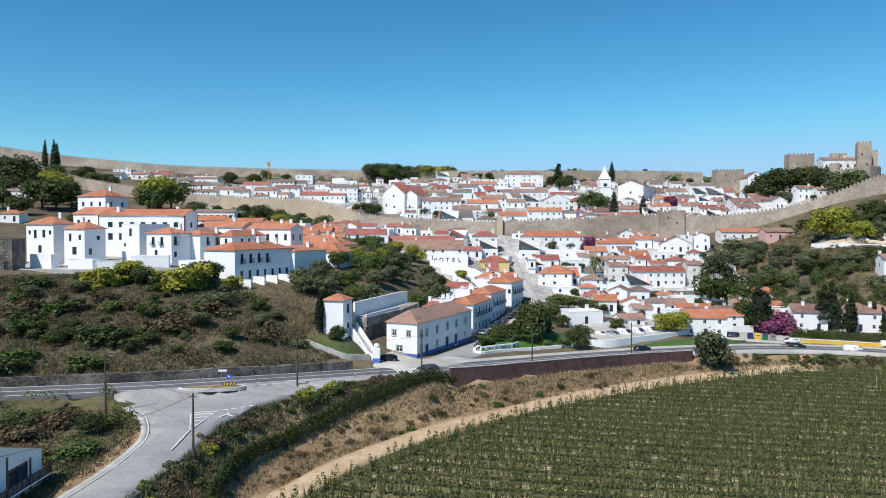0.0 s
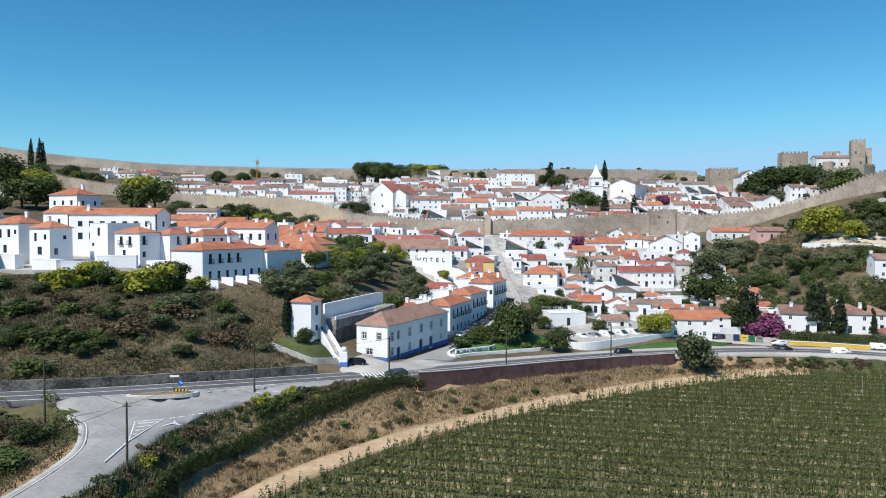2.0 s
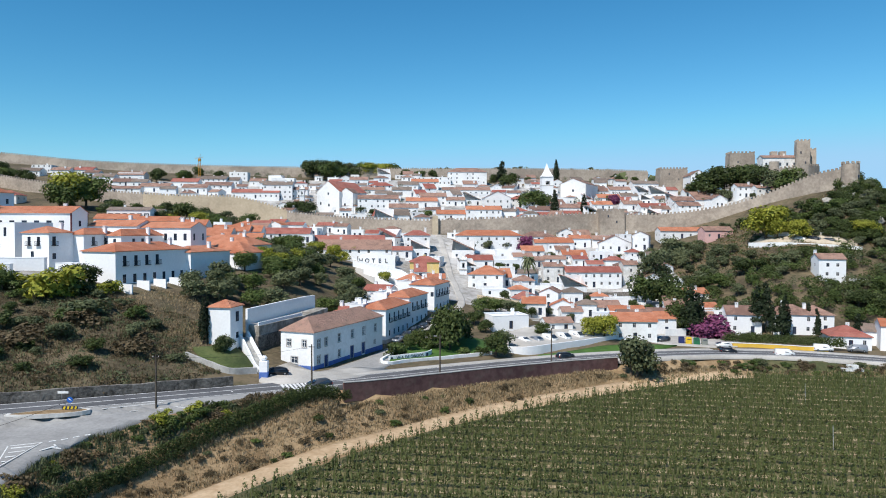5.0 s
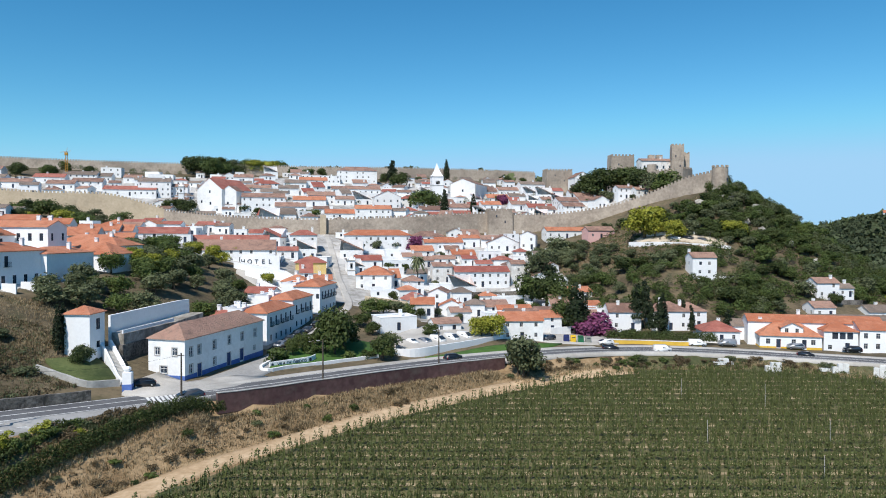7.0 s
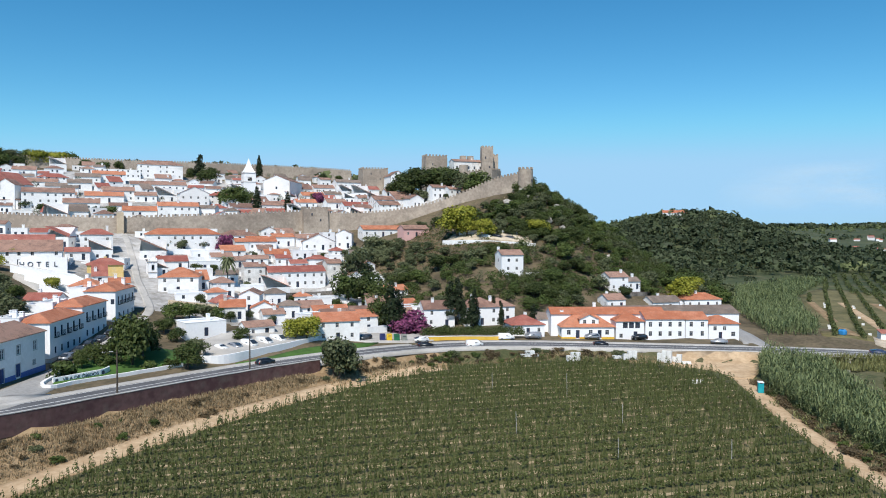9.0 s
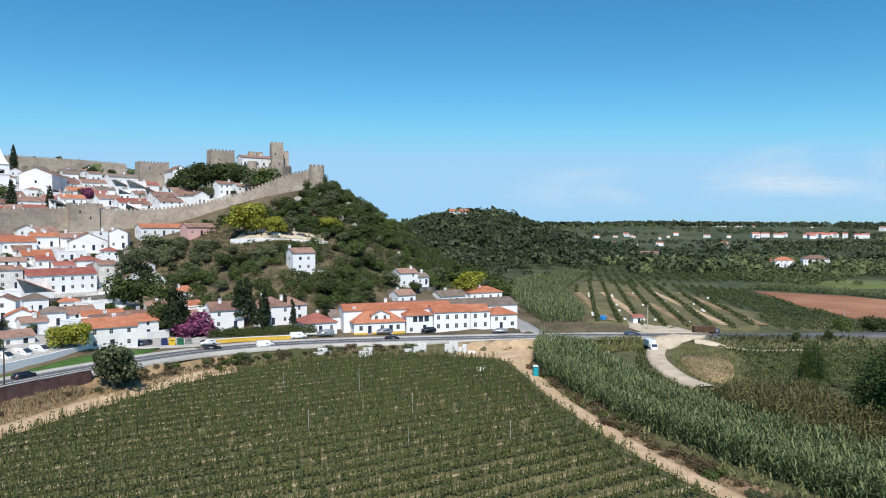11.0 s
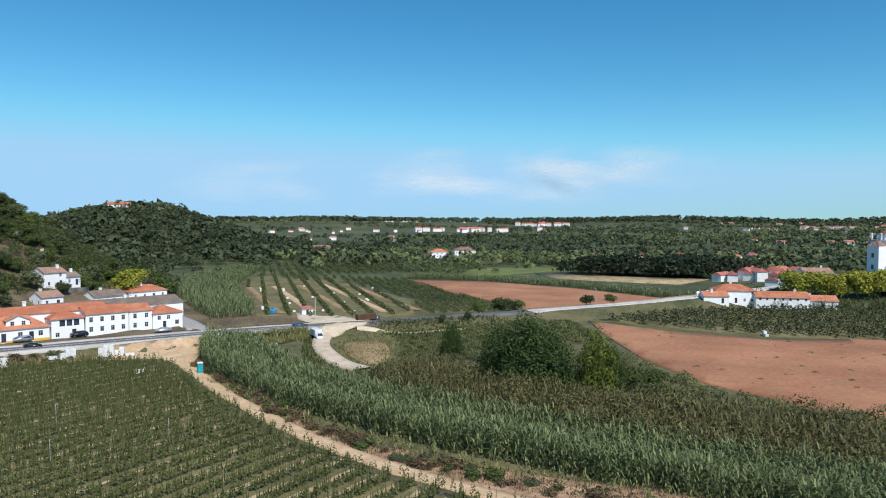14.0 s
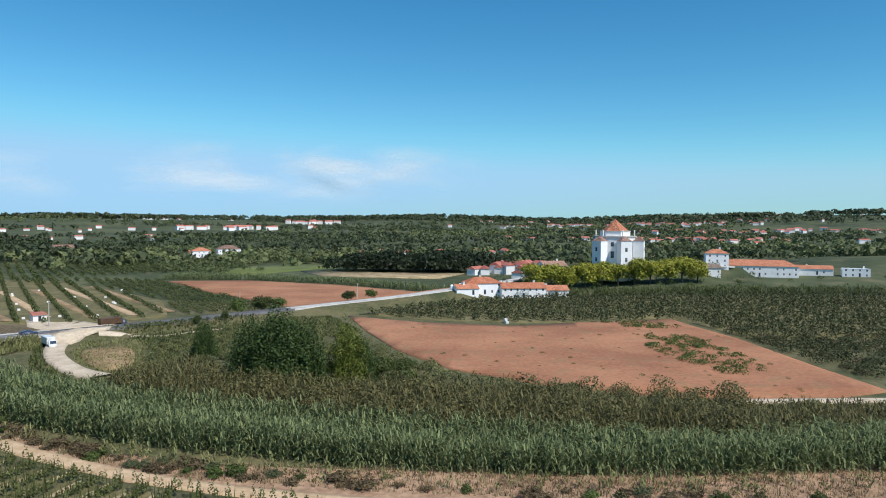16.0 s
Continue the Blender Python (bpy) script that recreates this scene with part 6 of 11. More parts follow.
for hx, hy, hw, hd, hh, hr, rf, tl, hz, lb in ((178.0, 214.0, 7.0, 7, 3.6, -10, "gable", "l", 6.2, "white house on the terraced slope"), (192.0, 229.5, 8.0, 7, 5.0, -8, "gable", "l", 11.2, "white house with brown roof on the slope"),
                                              (200.5, 230.5, 5.5, 6, 3.4, -6, "gable", "g", 10.8, "low white house with a tall chimney"), (205, 218.5, 12, 8, 3.2, -10, "gable", "g", 4.2, "white house with a curved grey roof"),
                                              (227, 222, 15.0, 9, 3.6, -14, "hip", "o", 3.6, "white house with orange hipped roof by the side street"), (143.5, 199.5, 13, 7, 3.6, -16, "gable", "g", 3.2, "old white house above the road"),
                                              (131.0, 197.5, 10.0, 9.5, 3.4, -16, "hip", "r", 2.7, "low white house with red hipped roof"), (111.0, 215.5, 9.5, 9.0, 5.4, -14, "gable", "l", 4.3, "white villa with red roof among cypresses"),
                                              (124.0, 212.5, 11.0, 10.0, 5.6, -14, "hip", "l", 4.5, "large white villa with red tiled roofs"), (132.0, 214.5, 9.0, 9.0, 5.2, -14, "hip", "l", 4.5, "white villa wing with brown tiled roof"),
                                              (104.0, 222.0, 9.0, 6.0, 5.0, -10, "flat", "l", 5.0, "flat white outbuilding behind the trees")):
    house(hx, hy, hw, hd, hh, hr, rf, "x", tile=tl, wall="b", z=hz, label=lb, group="houses of the eastern slope", chimneys=1)
house(146.8, 236.0, 8.2, 7.4, 6.4, -12, "gable", "x", rise=1.6, tile="l", wall="b", z=18.2, corner="fl", chimneys=[(-3.6, 1.5)], label="white hillside house with brown roof and big chimney", group="houses of the eastern slope",
      faces={"f": [(-1.4, 3.9, 0.9, 1.1, "dark"), (1.6, 3.9, 0.9, 1.1, "window"), (1.6, 1.0, 0.9, 1.1, "window"), (-1.6, 1.0, 0.9, 1.1, "window")], "l": [(0, 3.8, 0.8, 1.1, "dark")]})
# white terrace walls on the hill
wall_run("terrace_wall", catmull([(146, 281, 27.6), (149, 275, 27.8), (153, 267.5, 28.0), (162.5, 258.5, 27.6), (173, 253.5, 26.8)], 2), 0.5, 1.3, 3.0, WHITE, "long white rendered terrace wall below the big tree")
wall_run("terrace_wall", catmull([(154, 283, 30.5), (158, 276, 30.8), (163, 268.5, 31.0), (170, 262, 30.6)], 2), 0.5, 2.2, 2.0, BRIGHT, "upper white wall behind the parked cars")
wall_run("terrace_wall", catmull([(157, 236, 16.8), (163, 236.5, 16.6), (170, 239, 16.4)], 2), 0.4, 1.4, 1.5, BRIGHT, "white garden wall beside the hillside house")
patch("terrace", [(147, 282), (153.5, 269), (162.5, 260), (172, 255), (176, 260), (166, 267), (159, 276), (154, 286)], TRACK, 0.8, "pale gravel terrace for parked cars", "terrace", side=2.0)
# the upper terrace behind the long house, with planted pots of flowers along its edge
bm = bmesh.new()
for q in ((-19.0, 160.8, 14.2), (-13.9, 172.6, 14.5), (-8.6, 187.0, 14.8), (-5.6, 186.0, 14.8), (-9.6, 172.2, 14.5), (-16.4, 158.2, 14.2)):
    bm.verts.new(q)
top = bm.faces.new(bm.verts[:])
ext = bmesh.ops.extrude_face_region(bm, geom=[top])
for q in ext["geom"]:
    if isinstance(q, bmesh.types.BMVert):
        q.co.z -= 7
bmesh.ops.recalc_face_normals(bm, faces=bm.faces[:])
me = bpy.data.meshes.new("terrace")
bm.to_mesh(me)
bm.free()
me.materials.append(OLDSTONE)
tagged(new("terrace", me), "old pale terrace behind the long house", "terrace", kind="structure")
# the yellow-banded wall and hedge along the villas
YW = np.array([(98.5, 196.6, 3.1), (106, 195.2, 3.0), (113.5, 192.6, 2.9), (121.5, 189.6, 2.8)])
wall_run("roadside_wall", catmull(YW, 1.5), 0.4, 0.9, 0.6, OCHRE, "low yellow-painted wall along the road", coping=WHITE)
wall_run("retaining_wall", catmull([(148, 206, 5.0), (158, 205, 5.6), (170, 206, 6.0), (184, 210, 6.0)], 2), 0.6, 1.4, 2.5, PALESTONE, "pale stone terrace wall above the roofs")
wall_run("retaining_wall", catmull([(181, 223, 8.5), (192, 224, 9), (205, 226, 8.5)], 2), 0.6, 1.6, 2.5, RUBBLE, "stone terrace wall below the upper houses")

# walls and stairs beside the long house
wall_run("garden_wall", np.array([(-19.6, 161.5, 14.9), (-14.6, 173, 15.2), (-10.6, 184, 15.3), (-9.0, 187.5, 15.2)]), 0.5, 2.5, 4.5, BRIGHT, "tall white garden wall behind the long house")
wall_run("terrace_wall", np.array([(-16.6, 158.4, 14.5), (-13.2, 165.3, 14.7), (-9.8, 172, 14.9)]), 0.25, 0.45, 0.2, BRIGHT, "white balustrade wall of the upper terrace")
wall_run("retaining_wall", np.array([(-16.8, 157.6, 11.0), (-13.4, 165.1, 11.2), (-10.2, 172, 11.4)]), 0.8, 1.3, 5.0, RUBBLE, "old stained stone wall behind the house")
for o in (0.0, 1.7):
    ln = np.array([(-20.4 + o, 158.4 + o * 0.2, 12.2), (-17.6 + o, 153.2 + o * 0.2, 9.6), (-15.2 + o, 148.6 + o * 0.2, 7.4), (-13.6 + o * 0.6, 146.0, 6.9)])
    wall_run("stair_wall", catmull(ln, 1.0), 0.35, 1.0, 1.6, BRIGHT, "sloping white wall of the outdoor stairs")


def steps(p, q, n, width):
    ob = new("staircase")
    tagged(ob, "outdoor stone stairs between white walls", "stairs", kind="structure")
    p, q = Vector(p), Vector(q)
    d = (q - p) / n
    turn = math.degrees(math.atan2(d.y, d.x)) - 90
    me = box_mesh("step", (width, math.hypot(d.x, d.y) * 1.08, 0.6), CONCRETE, 0.02)
    for i in range(n):
        c = p + d * (i + 0.5)
        part("step", me, ob, at=pose(c.x, c.y, c.z - 0.6 + d.z * 0.5, 0, 0, turn))


steps((-12.9, 146.6, 6.6), (-19.3, 158.6, 12.0), 32, 1.4)
pier = new("gate_pier")
pier.location = (-13.0, 145.2, 6.5)
tagged(pier, "white gate pier with blue base and rounded cap", "gate pier")
part("pier", box_mesh("pier", (1.5, 1.5, 3.2), BRIGHT, 0.06), pier)
part("plinth", box_mesh("plinth", (1.56, 1.56, 1.2), BLUE, 0.03), pier, "blue-painted base")
part("cap", box_mesh("cap", (1.1, 1.1, 0.9), BRIGHT, 0.3), pier, "rounded cap", Matrix.Translation((0, 0, 3.2)))
# white rendered walls of the hotel garden with its letters
wall_run("garden_wall", np.array([(-2, 258.5, 21.4), (6, 257.5, 21.0), (12, 256.0, 19.6), (17.5, 250.0, 16.6), (21, 243.5, 13.8)]), 0.5, 0.3, 3.5, BRIGHT, "tall white garden wall stepping down to the street")
for line in ([(-4, 252.5), (6, 250.5), (14, 247), (21, 239)], [(0, 245), (8, 242.5), (14, 238), (18.5, 230)], [(4, 237), (10, 233), (14.5, 226.5)], [(-2, 256), (8, 254), (16, 250)]):
    wall_run("terrace_wall", np.array([(x, y, ground_at(x, y)) for x, y in line]), 0.5, 2.0, 1.5, BRIGHT, "white rendered terrace wall below the hotel")
patch("terrace", [(-3, 256), (8, 253.5), (16, 249), (22, 239), (19, 229), (14, 225), (9, 231), (2, 238), (-3, 247)], COBBLE, 0.25, "pale paved terraces below the hotel", "terrace")
wall_run("garden_wall", np.array([(-9, 269.0, 23.0), (0, 267.0, 23.0), (10, 264.8, 23.0)]), 0.5, 1.6, 6.0, BRIGHT, "tall white garden wall that carries the letters")
wall_run("garden_wall", np.array([(14, 240, 14.2), (17, 233, 12.8), (18.5, 226, 11.6)]), 0.4, 2.0, 2.5, BRIGHT, "white garden wall behind the row")
wall_run("garden_wall", np.array([(2, 214, 11.5), (7, 213, 11.0), (11, 216, 11.4)]), 0.4, 2.0, 2.5, BRIGHT, "white yard wall behind the row")
wall_run("terrace_wall", np.array([(-110, 176, 23.2), (-92, 172.5, 23.2), (-78, 171, 23.4), (-66, 170.6, 22.6), (-54, 168.8, 21.2), (-48, 166.6, 20.6)]), 0.5, 0.7, 3.5, CONCRETE, "grey terrace wall below the white hotel")
for k in range(5):
    a = (-47.5 + 2.1 * k, 168.2 + 4.3 * k)
    b = (a[0] + 3.2, a[1] - 1.5)
    z = ground_at(*a) + 0.3
    wall_run("garden_wall", np.array([(a[0], a[1], z), ((a[0] + b[0]) / 2, (a[1] + b[1]) / 2, z), (b[0], b[1], z)]), 0.3, 1.1, 1.0, BRIGHT, "short white partition between hotel terraces", kind="")
wall_run("retaining_wall", np.array([(74, 254, 9.2), (84, 254.4, 9.2), (92, 255, 9.4)]), 0.6, 3.0, 3.5, RUBBLE, "grey stone terrace wall below the long red-roofed house")
wall_run("garden_wall", np.array([(92, 255, 9.4), (100, 256, 9.6), (106, 258, 11)]), 0.5, 2.6, 3.5, BRIGHT, "white garden wall beside the trees")
wall_run("garden_wall", np.array([(36, 236, 11.6), (42, 232, 11.0), (50, 231, 10.0), (56, 232, 10)]), 0.5, 1.6, 3.5, PALESTONE, "pale stone wall below the corner house")
wall_run("garden_wall", np.array([(38, 305, 24.5), (52, 306, 23.8), (66, 306, 23.5)]), 0.4, 1.6, 3.5, BRIGHT, "long white garden wall below the big house")

# ---------------------------------------------------------------- the church on the plain, the farm and the far villages
def hex_church(x, y, z):
    """A six-sided white church with corner pilasters, cornice, three square wings and a pyramid roof."""
    ob = new("pilgrim_church")
    ob.matrix_world = pose(x, y, z, 0, 0, 12)
    tagged(ob, "large white hexagonal church with orange pyramid roof", "church")
    R, h = 10.5, 18.0

    def ring(r, z0, turn=0.0):
        return [(r * math.cos(math.pi * k / 3 + turn), r * math.sin(math.pi * k / 3 + turn), z0) for k in range(6)]

    def drum(name, r0, r1, z0, z1, mat, label=""):
        v = ring(r0, z0) + ring(r1, z1)
        part(name, mesh(name, v, [(k, (k + 1) % 6, 6 + (k + 1) % 6, 6 + k) for k in range(6)] + [tuple(range(6, 12)), tuple(range(5, -1, -1))], mat), ob, label)

    drum("wall", R, R, -4, h, BRIGHT, "white hexagonal wall")
    drum("cornice", R + 0.5, R + 0.5, h, h + 0.6, TRIM, "stone cornice")
    drum("attic", R * 0.72, R * 0.72, h + 0.6, h + 2.8, BRIGHT, "white attic storey")
    drum("attic_cornice", R * 0.75, R * 0.75, h + 2.8, h + 3.2, TRIM)
    v = ring(R * 0.64, h + 3.2) + [(0, 0, h + 9.2)]
    part("roof", mesh("roof", v, [(k, (k + 1) % 6, 6) for k in range(6)], ORANGE_TILE, uv=[c for k in range(6) for c in ((0, 0), (10, 0), (5, 9))]), ob, "steep orange pyramid roof")
    for k in range(6):
        a = math.pi * k / 3
        part("pilaster", box_mesh("pilaster", (1.5, 1.5, h), TRIM, 0.05), ob, "grey stone pilaster", pose(R * 0.985 * math.cos(a), R * 0.985 * math.sin(a), 0, 0, 0, math.degrees(a)))
        part("pinnacle", box_mesh("pinnacle", (0.6, 0.6, 3.0), BRIGHT, 0.2), ob, "white pinnacle", pose(R * 0.92 * math.cos(a), R * 0.92 * math.sin(a), h + 0.6))
        b = a + math.pi / 6
        r = R * math.cos(math.pi / 6)
        for zz, hh, ww in ((13.4, 2.2, 1.4), (7.6, 3.4, 1.6)):
            part("window", window_mesh(ww, hh, TRIM, GLASS), ob, at=pose(r * math.cos(b), r * math.sin(b), zz + hh / 2, 0, 0, math.degrees(b) + 90) @ Matrix.Translation((0, -0.17, 0)))
    for k in (2, 3, 4):
        b = math.pi * k / 3 + math.pi / 6 - math.pi / 3
        wing = part("wing", box_mesh("wing", (5.6, 5.2, 17.2), BRIGHT, 0.08), ob, "square white corner tower", pose((R + 1.5) * math.cos(b + 0.52), (R + 1.5) * math.sin(b + 0.52), -1, 0, 0, math.degrees(b) + 120))
        part("wing_roof", mesh("wing_roof", [(-3.0, -2.8, 0), (3.0, -2.8, 0), (3.0, 2.8, 0), (-3.0, 2.8, 0), (0, 0, 2.4)], [(0, 1, 4), (1, 2, 4), (2, 3, 4), (3, 0, 4), (3, 2, 1, 0)], OLD_TILE, uv=[(0, 0), (7, 0), (3.5, 4)] * 4 + [(0, 0)] * 4), wing, "brown pyramid roof", Matrix.Translation((0, 0, 17.2)))
        for zz in (8.0, 13.0):
            part("wing_window", window_mesh(1.2, 2.0, TRIM, GLASS), wing, at=pose(0, -2.6, zz) @ Matrix.Translation((0, -0.17, 0)))


hex_church(379.0, -59.0, 8.2)
fa = dict(group="farm and houses by the church", chimneys=1)
for hx, hy, hw, hd, hh, hr, rf, tl, wl, lb in ((330, 9, 16, 10, 5.0, -72, "hip", "o", "b", "white farmhouse with broad orange roof"), (322, 16, 10, 7, 3.0, -72, "gable", "o", "b", "low white farm wing"), (330, -9, 20, 9, 4.4, -80, "gable", "o", "w", "long white farm building with orange roof"),
                                              (334, -24, 11, 8, 3.2, -80, "gable", "o", "w", "low white barn with an orange roof"), (408, -30, 14, 10, 6.5, -70, "gable", "l", "w", "white house behind the church trees"),
                                              (402, -112, 14, 8, 4.0, -95, "gable", "g", "w", "white sheds by the church road"), (416, -122, 12, 9, 8.5, -100, "hip", "o", "b", "white house with orange roof by the road"), (438, -152, 44, 14, 6.5, -105, "hip", "o", "w", "long low building with broad orange roof"),
                                              (440, -186, 20, 8, 4, -108, "gable", "o", "w", "small white house with an orange roof"), (430, -205, 14, 8, 4.5, -110, "flat", "l", "b", "white flat building at the field edge"), (420, -228, 16, 7, 3, -110, "gable", "l", "w", "white sheds at the field edge")):
    house(hx, hy, hw, hd, hh, hr, rf, "x", tile=tl, wall=wl, label=lb, **fa)
for hx, hy, hw, hd, hh, hr, rf, tl, lb in ((640, 262, 16, 12, 6, -60, "hip", "o", "white farmhouse with orange roof on the plain"), (652, 241, 20, 14, 7.5, -60, "hip", "l", "large white farmhouse on the plain"), (632, 250, 14, 8, 3.5, -60, "flat", "o", "low white farm building on the plain"), (648, 276, 12, 8, 4, -60, "gable", "o", "white farm building on the plain"),
                                          (600, 366, 16, 10, 5.5, -50, "gable", "l", "white house at the foot of the wooded hill"), (524, 536, 22, 10, 8, -40, "gable", "o", "house with red roof on the wooded hill")):
    house(hx, hy, hw, hd, hh, hr, rf, "x", tile=tl, wall="b", label=lb, group="farmhouses on the plain", chimneys=0)


def far_village(x, y, n, spread_x, spread_y, seed, label, axis=0.0, size=9.0):
    """A far cluster of white houses with red roofs."""
    q = random.Random(seed)
    wv, wf, rv, rf = [], [], [], []
    for _ in range(n):
        u, v = q.gauss(0, spread_x), q.gauss(0, spread_y)
        c, s = math.cos(axis), math.sin(axis)
        px, py = x + u * c - v * s, y + u * s + v * c
        z = ground_at(px, py) - 0.5
        w, d, h = size * q.uniform(0.7, 1.8), size * q.uniform(0.6, 0.9), size * q.uniform(0.45, 0.8)
        m = pose(px, py, z, 0, 0, q.uniform(-30, 30) + math.degrees(axis))
        a, b = slab_boxes([(-w / 2, w / 2, -d / 2, d / 2, -2, h)])
        k = len(wv)
        wv += [tuple(m @ Vector(t)) for t in a]
        wf += [[t + k for t in fc] for fc in b]
        k = len(rv)
        r = d * 0.3
        rv += [tuple(m @ Vector(t)) for t in ((-w / 2 - 0.4, -d / 2 - 0.4, h), (w / 2 + 0.4, -d / 2 - 0.4, h), (w / 2 + 0.4, d / 2 + 0.4, h), (-w / 2 - 0.4, d / 2 + 0.4, h), (-w / 2, 0, h + r), (w / 2, 0, h + r))]
        rf += [(k, k + 1, k + 5, k + 4), (k + 2, k + 3, k + 4, k + 5), (k + 1, k + 2, k + 5), (k + 3, k, k + 4), (k, k + 3, k + 2, k + 1)]
    ob = new("far_village", mesh("far_village", wv, wf, WHITE))
    tagged(ob, label, "village", kind="stuff")
    part("roofs", mesh("roofs", rv, rf, RED_TILE), ob, "clay-tiled roofs")["kind"] = "stuff"


far_village(480, -16, 60, 22, 13, 1, "village of white houses with red roofs behind the farm", 0.0, 8)
far_village(700, 30, 20, 20, 40, 2, "white houses on the plain", 0.0, 8)
far_village(1900, 640, 20, 90, 50, 3, "far town with pale blocks", -1.2, 14)
far_village(2500, 620, 14, 60, 60, 4, "far white factory buildings", -1.2, 16)
far_village(1600, 950, 12, 120, 60, 5, "far scattered white houses", -0.9, 9)
far_village(1150, 720, 10, 120, 60, 6, "far scattered white houses", -0.8, 8)
far_village(2900, 1500, 40, 160, 40, 7, "far white town on the ridge", -0.9, 14)
far_village(2200, -420, 70, 200, 60, 8, "far white town on the slope", -1.7, 10)
far_village(2900, -700, 80, 300, 60, 9, "far white town on the ridge", -1.7, 12)
far_village(1250, -330, 50, 140, 50, 10, "white houses and sheds on the plain", -1.7, 9)
far_village(1700, -650, 60, 200, 50, 11, "far white houses on the slope", -1.7, 10)


# ---------------------------------------------------------------- the town wall and the castle
def battlement(name, line, mat, label, thick=2.0, base=2.0, gap=1.7, tooth=0.95, high=0.85, parent=None):
    """A rampart along (x, y, top): a thick wall from below the ground to its walk, a parapet, and a row of merlons."""
    pts = catmull(line, 4.0)
    d = np.gradient(pts[:, :2], axis=0)
    d = d / np.linalg.norm(d, axis=1)[:, None]
    n = np.column_stack([-d[:, 1], d[:, 0]])
    g = height(pts[:, 0], pts[:, 1])
    verts, faces = [], []
    for p, q, z in zip(pts, n, g):
        a, b = p[:2] - q * thick / 2, p[:2] + q * thick / 2
        c = p[:2] - q * (thick / 2 - 0.45)
        lo = min(z - base, p[2] - 2.5)
        verts += [(a[0] - 0.35 * -q[0] * -1, a[1] - 0.35 * q[1], lo), (b[0], b[1], lo), (b[0], b[1], p[2] - 0.9), (c[0], c[1], p[2] - 0.9), (c[0], c[1], p[2]), (a[0], a[1], p[2])]
    m = len(pts)
    for i in range(m - 1):
        for k in range(6):
            faces.append((6 * i + k, 6 * i + (k + 1) % 6, 6 * i + 6 + (k + 1) % 6, 6 * i + 6 + k))
    faces += [(5, 4, 3, 2, 1, 0), tuple(6 * (m - 1) + k for k in range(6))]
    ob = new(name, mesh(name, verts, faces, mat))
    tagged(ob, label, "town wall", kind="structure")
    seg = np.linalg.norm(np.diff(pts[:, :2], axis=0), axis=1)
    s = np.r_[0, np.cumsum(seg)]
    v, f = [], []
    for u in np.arange(0.6, s[-1] - 0.6, gap):
        i = min(int(np.searchsorted(s, u)) - 1, m - 2)
        k = (u - s[i]) / seg[i]
        p = pts[i] + (pts[i + 1] - pts[i]) * k
        q, t = n[i], d[i]
        c = p[:2] - q * (thick / 2 - 0.225)
        hh = high + random.uniform(-0.08, 0.05)
        e = len(v)
        for zz, sc in ((p[2] - 0.05, 1.0), (p[2] + hh, 0.93)):
            for su, sv in ((-1, -1), (1, -1), (1, 1), (-1, 1)):
                w = c + t * su * tooth / 2 * sc + q * sv * 0.225 * sc
                v.append((w[0], w[1], zz))
        f += [(e, e + 3, e + 2, e + 1), (e + 4, e + 5, e + 6, e + 7), (e, e + 1, e + 5, e + 4), (e + 1, e + 2, e + 6, e + 5), (e + 2, e + 3, e + 7, e + 6), (e + 3, e, e + 4, e + 7)]
    mer = part("merlons", mesh("merlons", v, f, mat), ob, "row of small stone merlons")
    mer["kind"] = "stuff"
    return ob


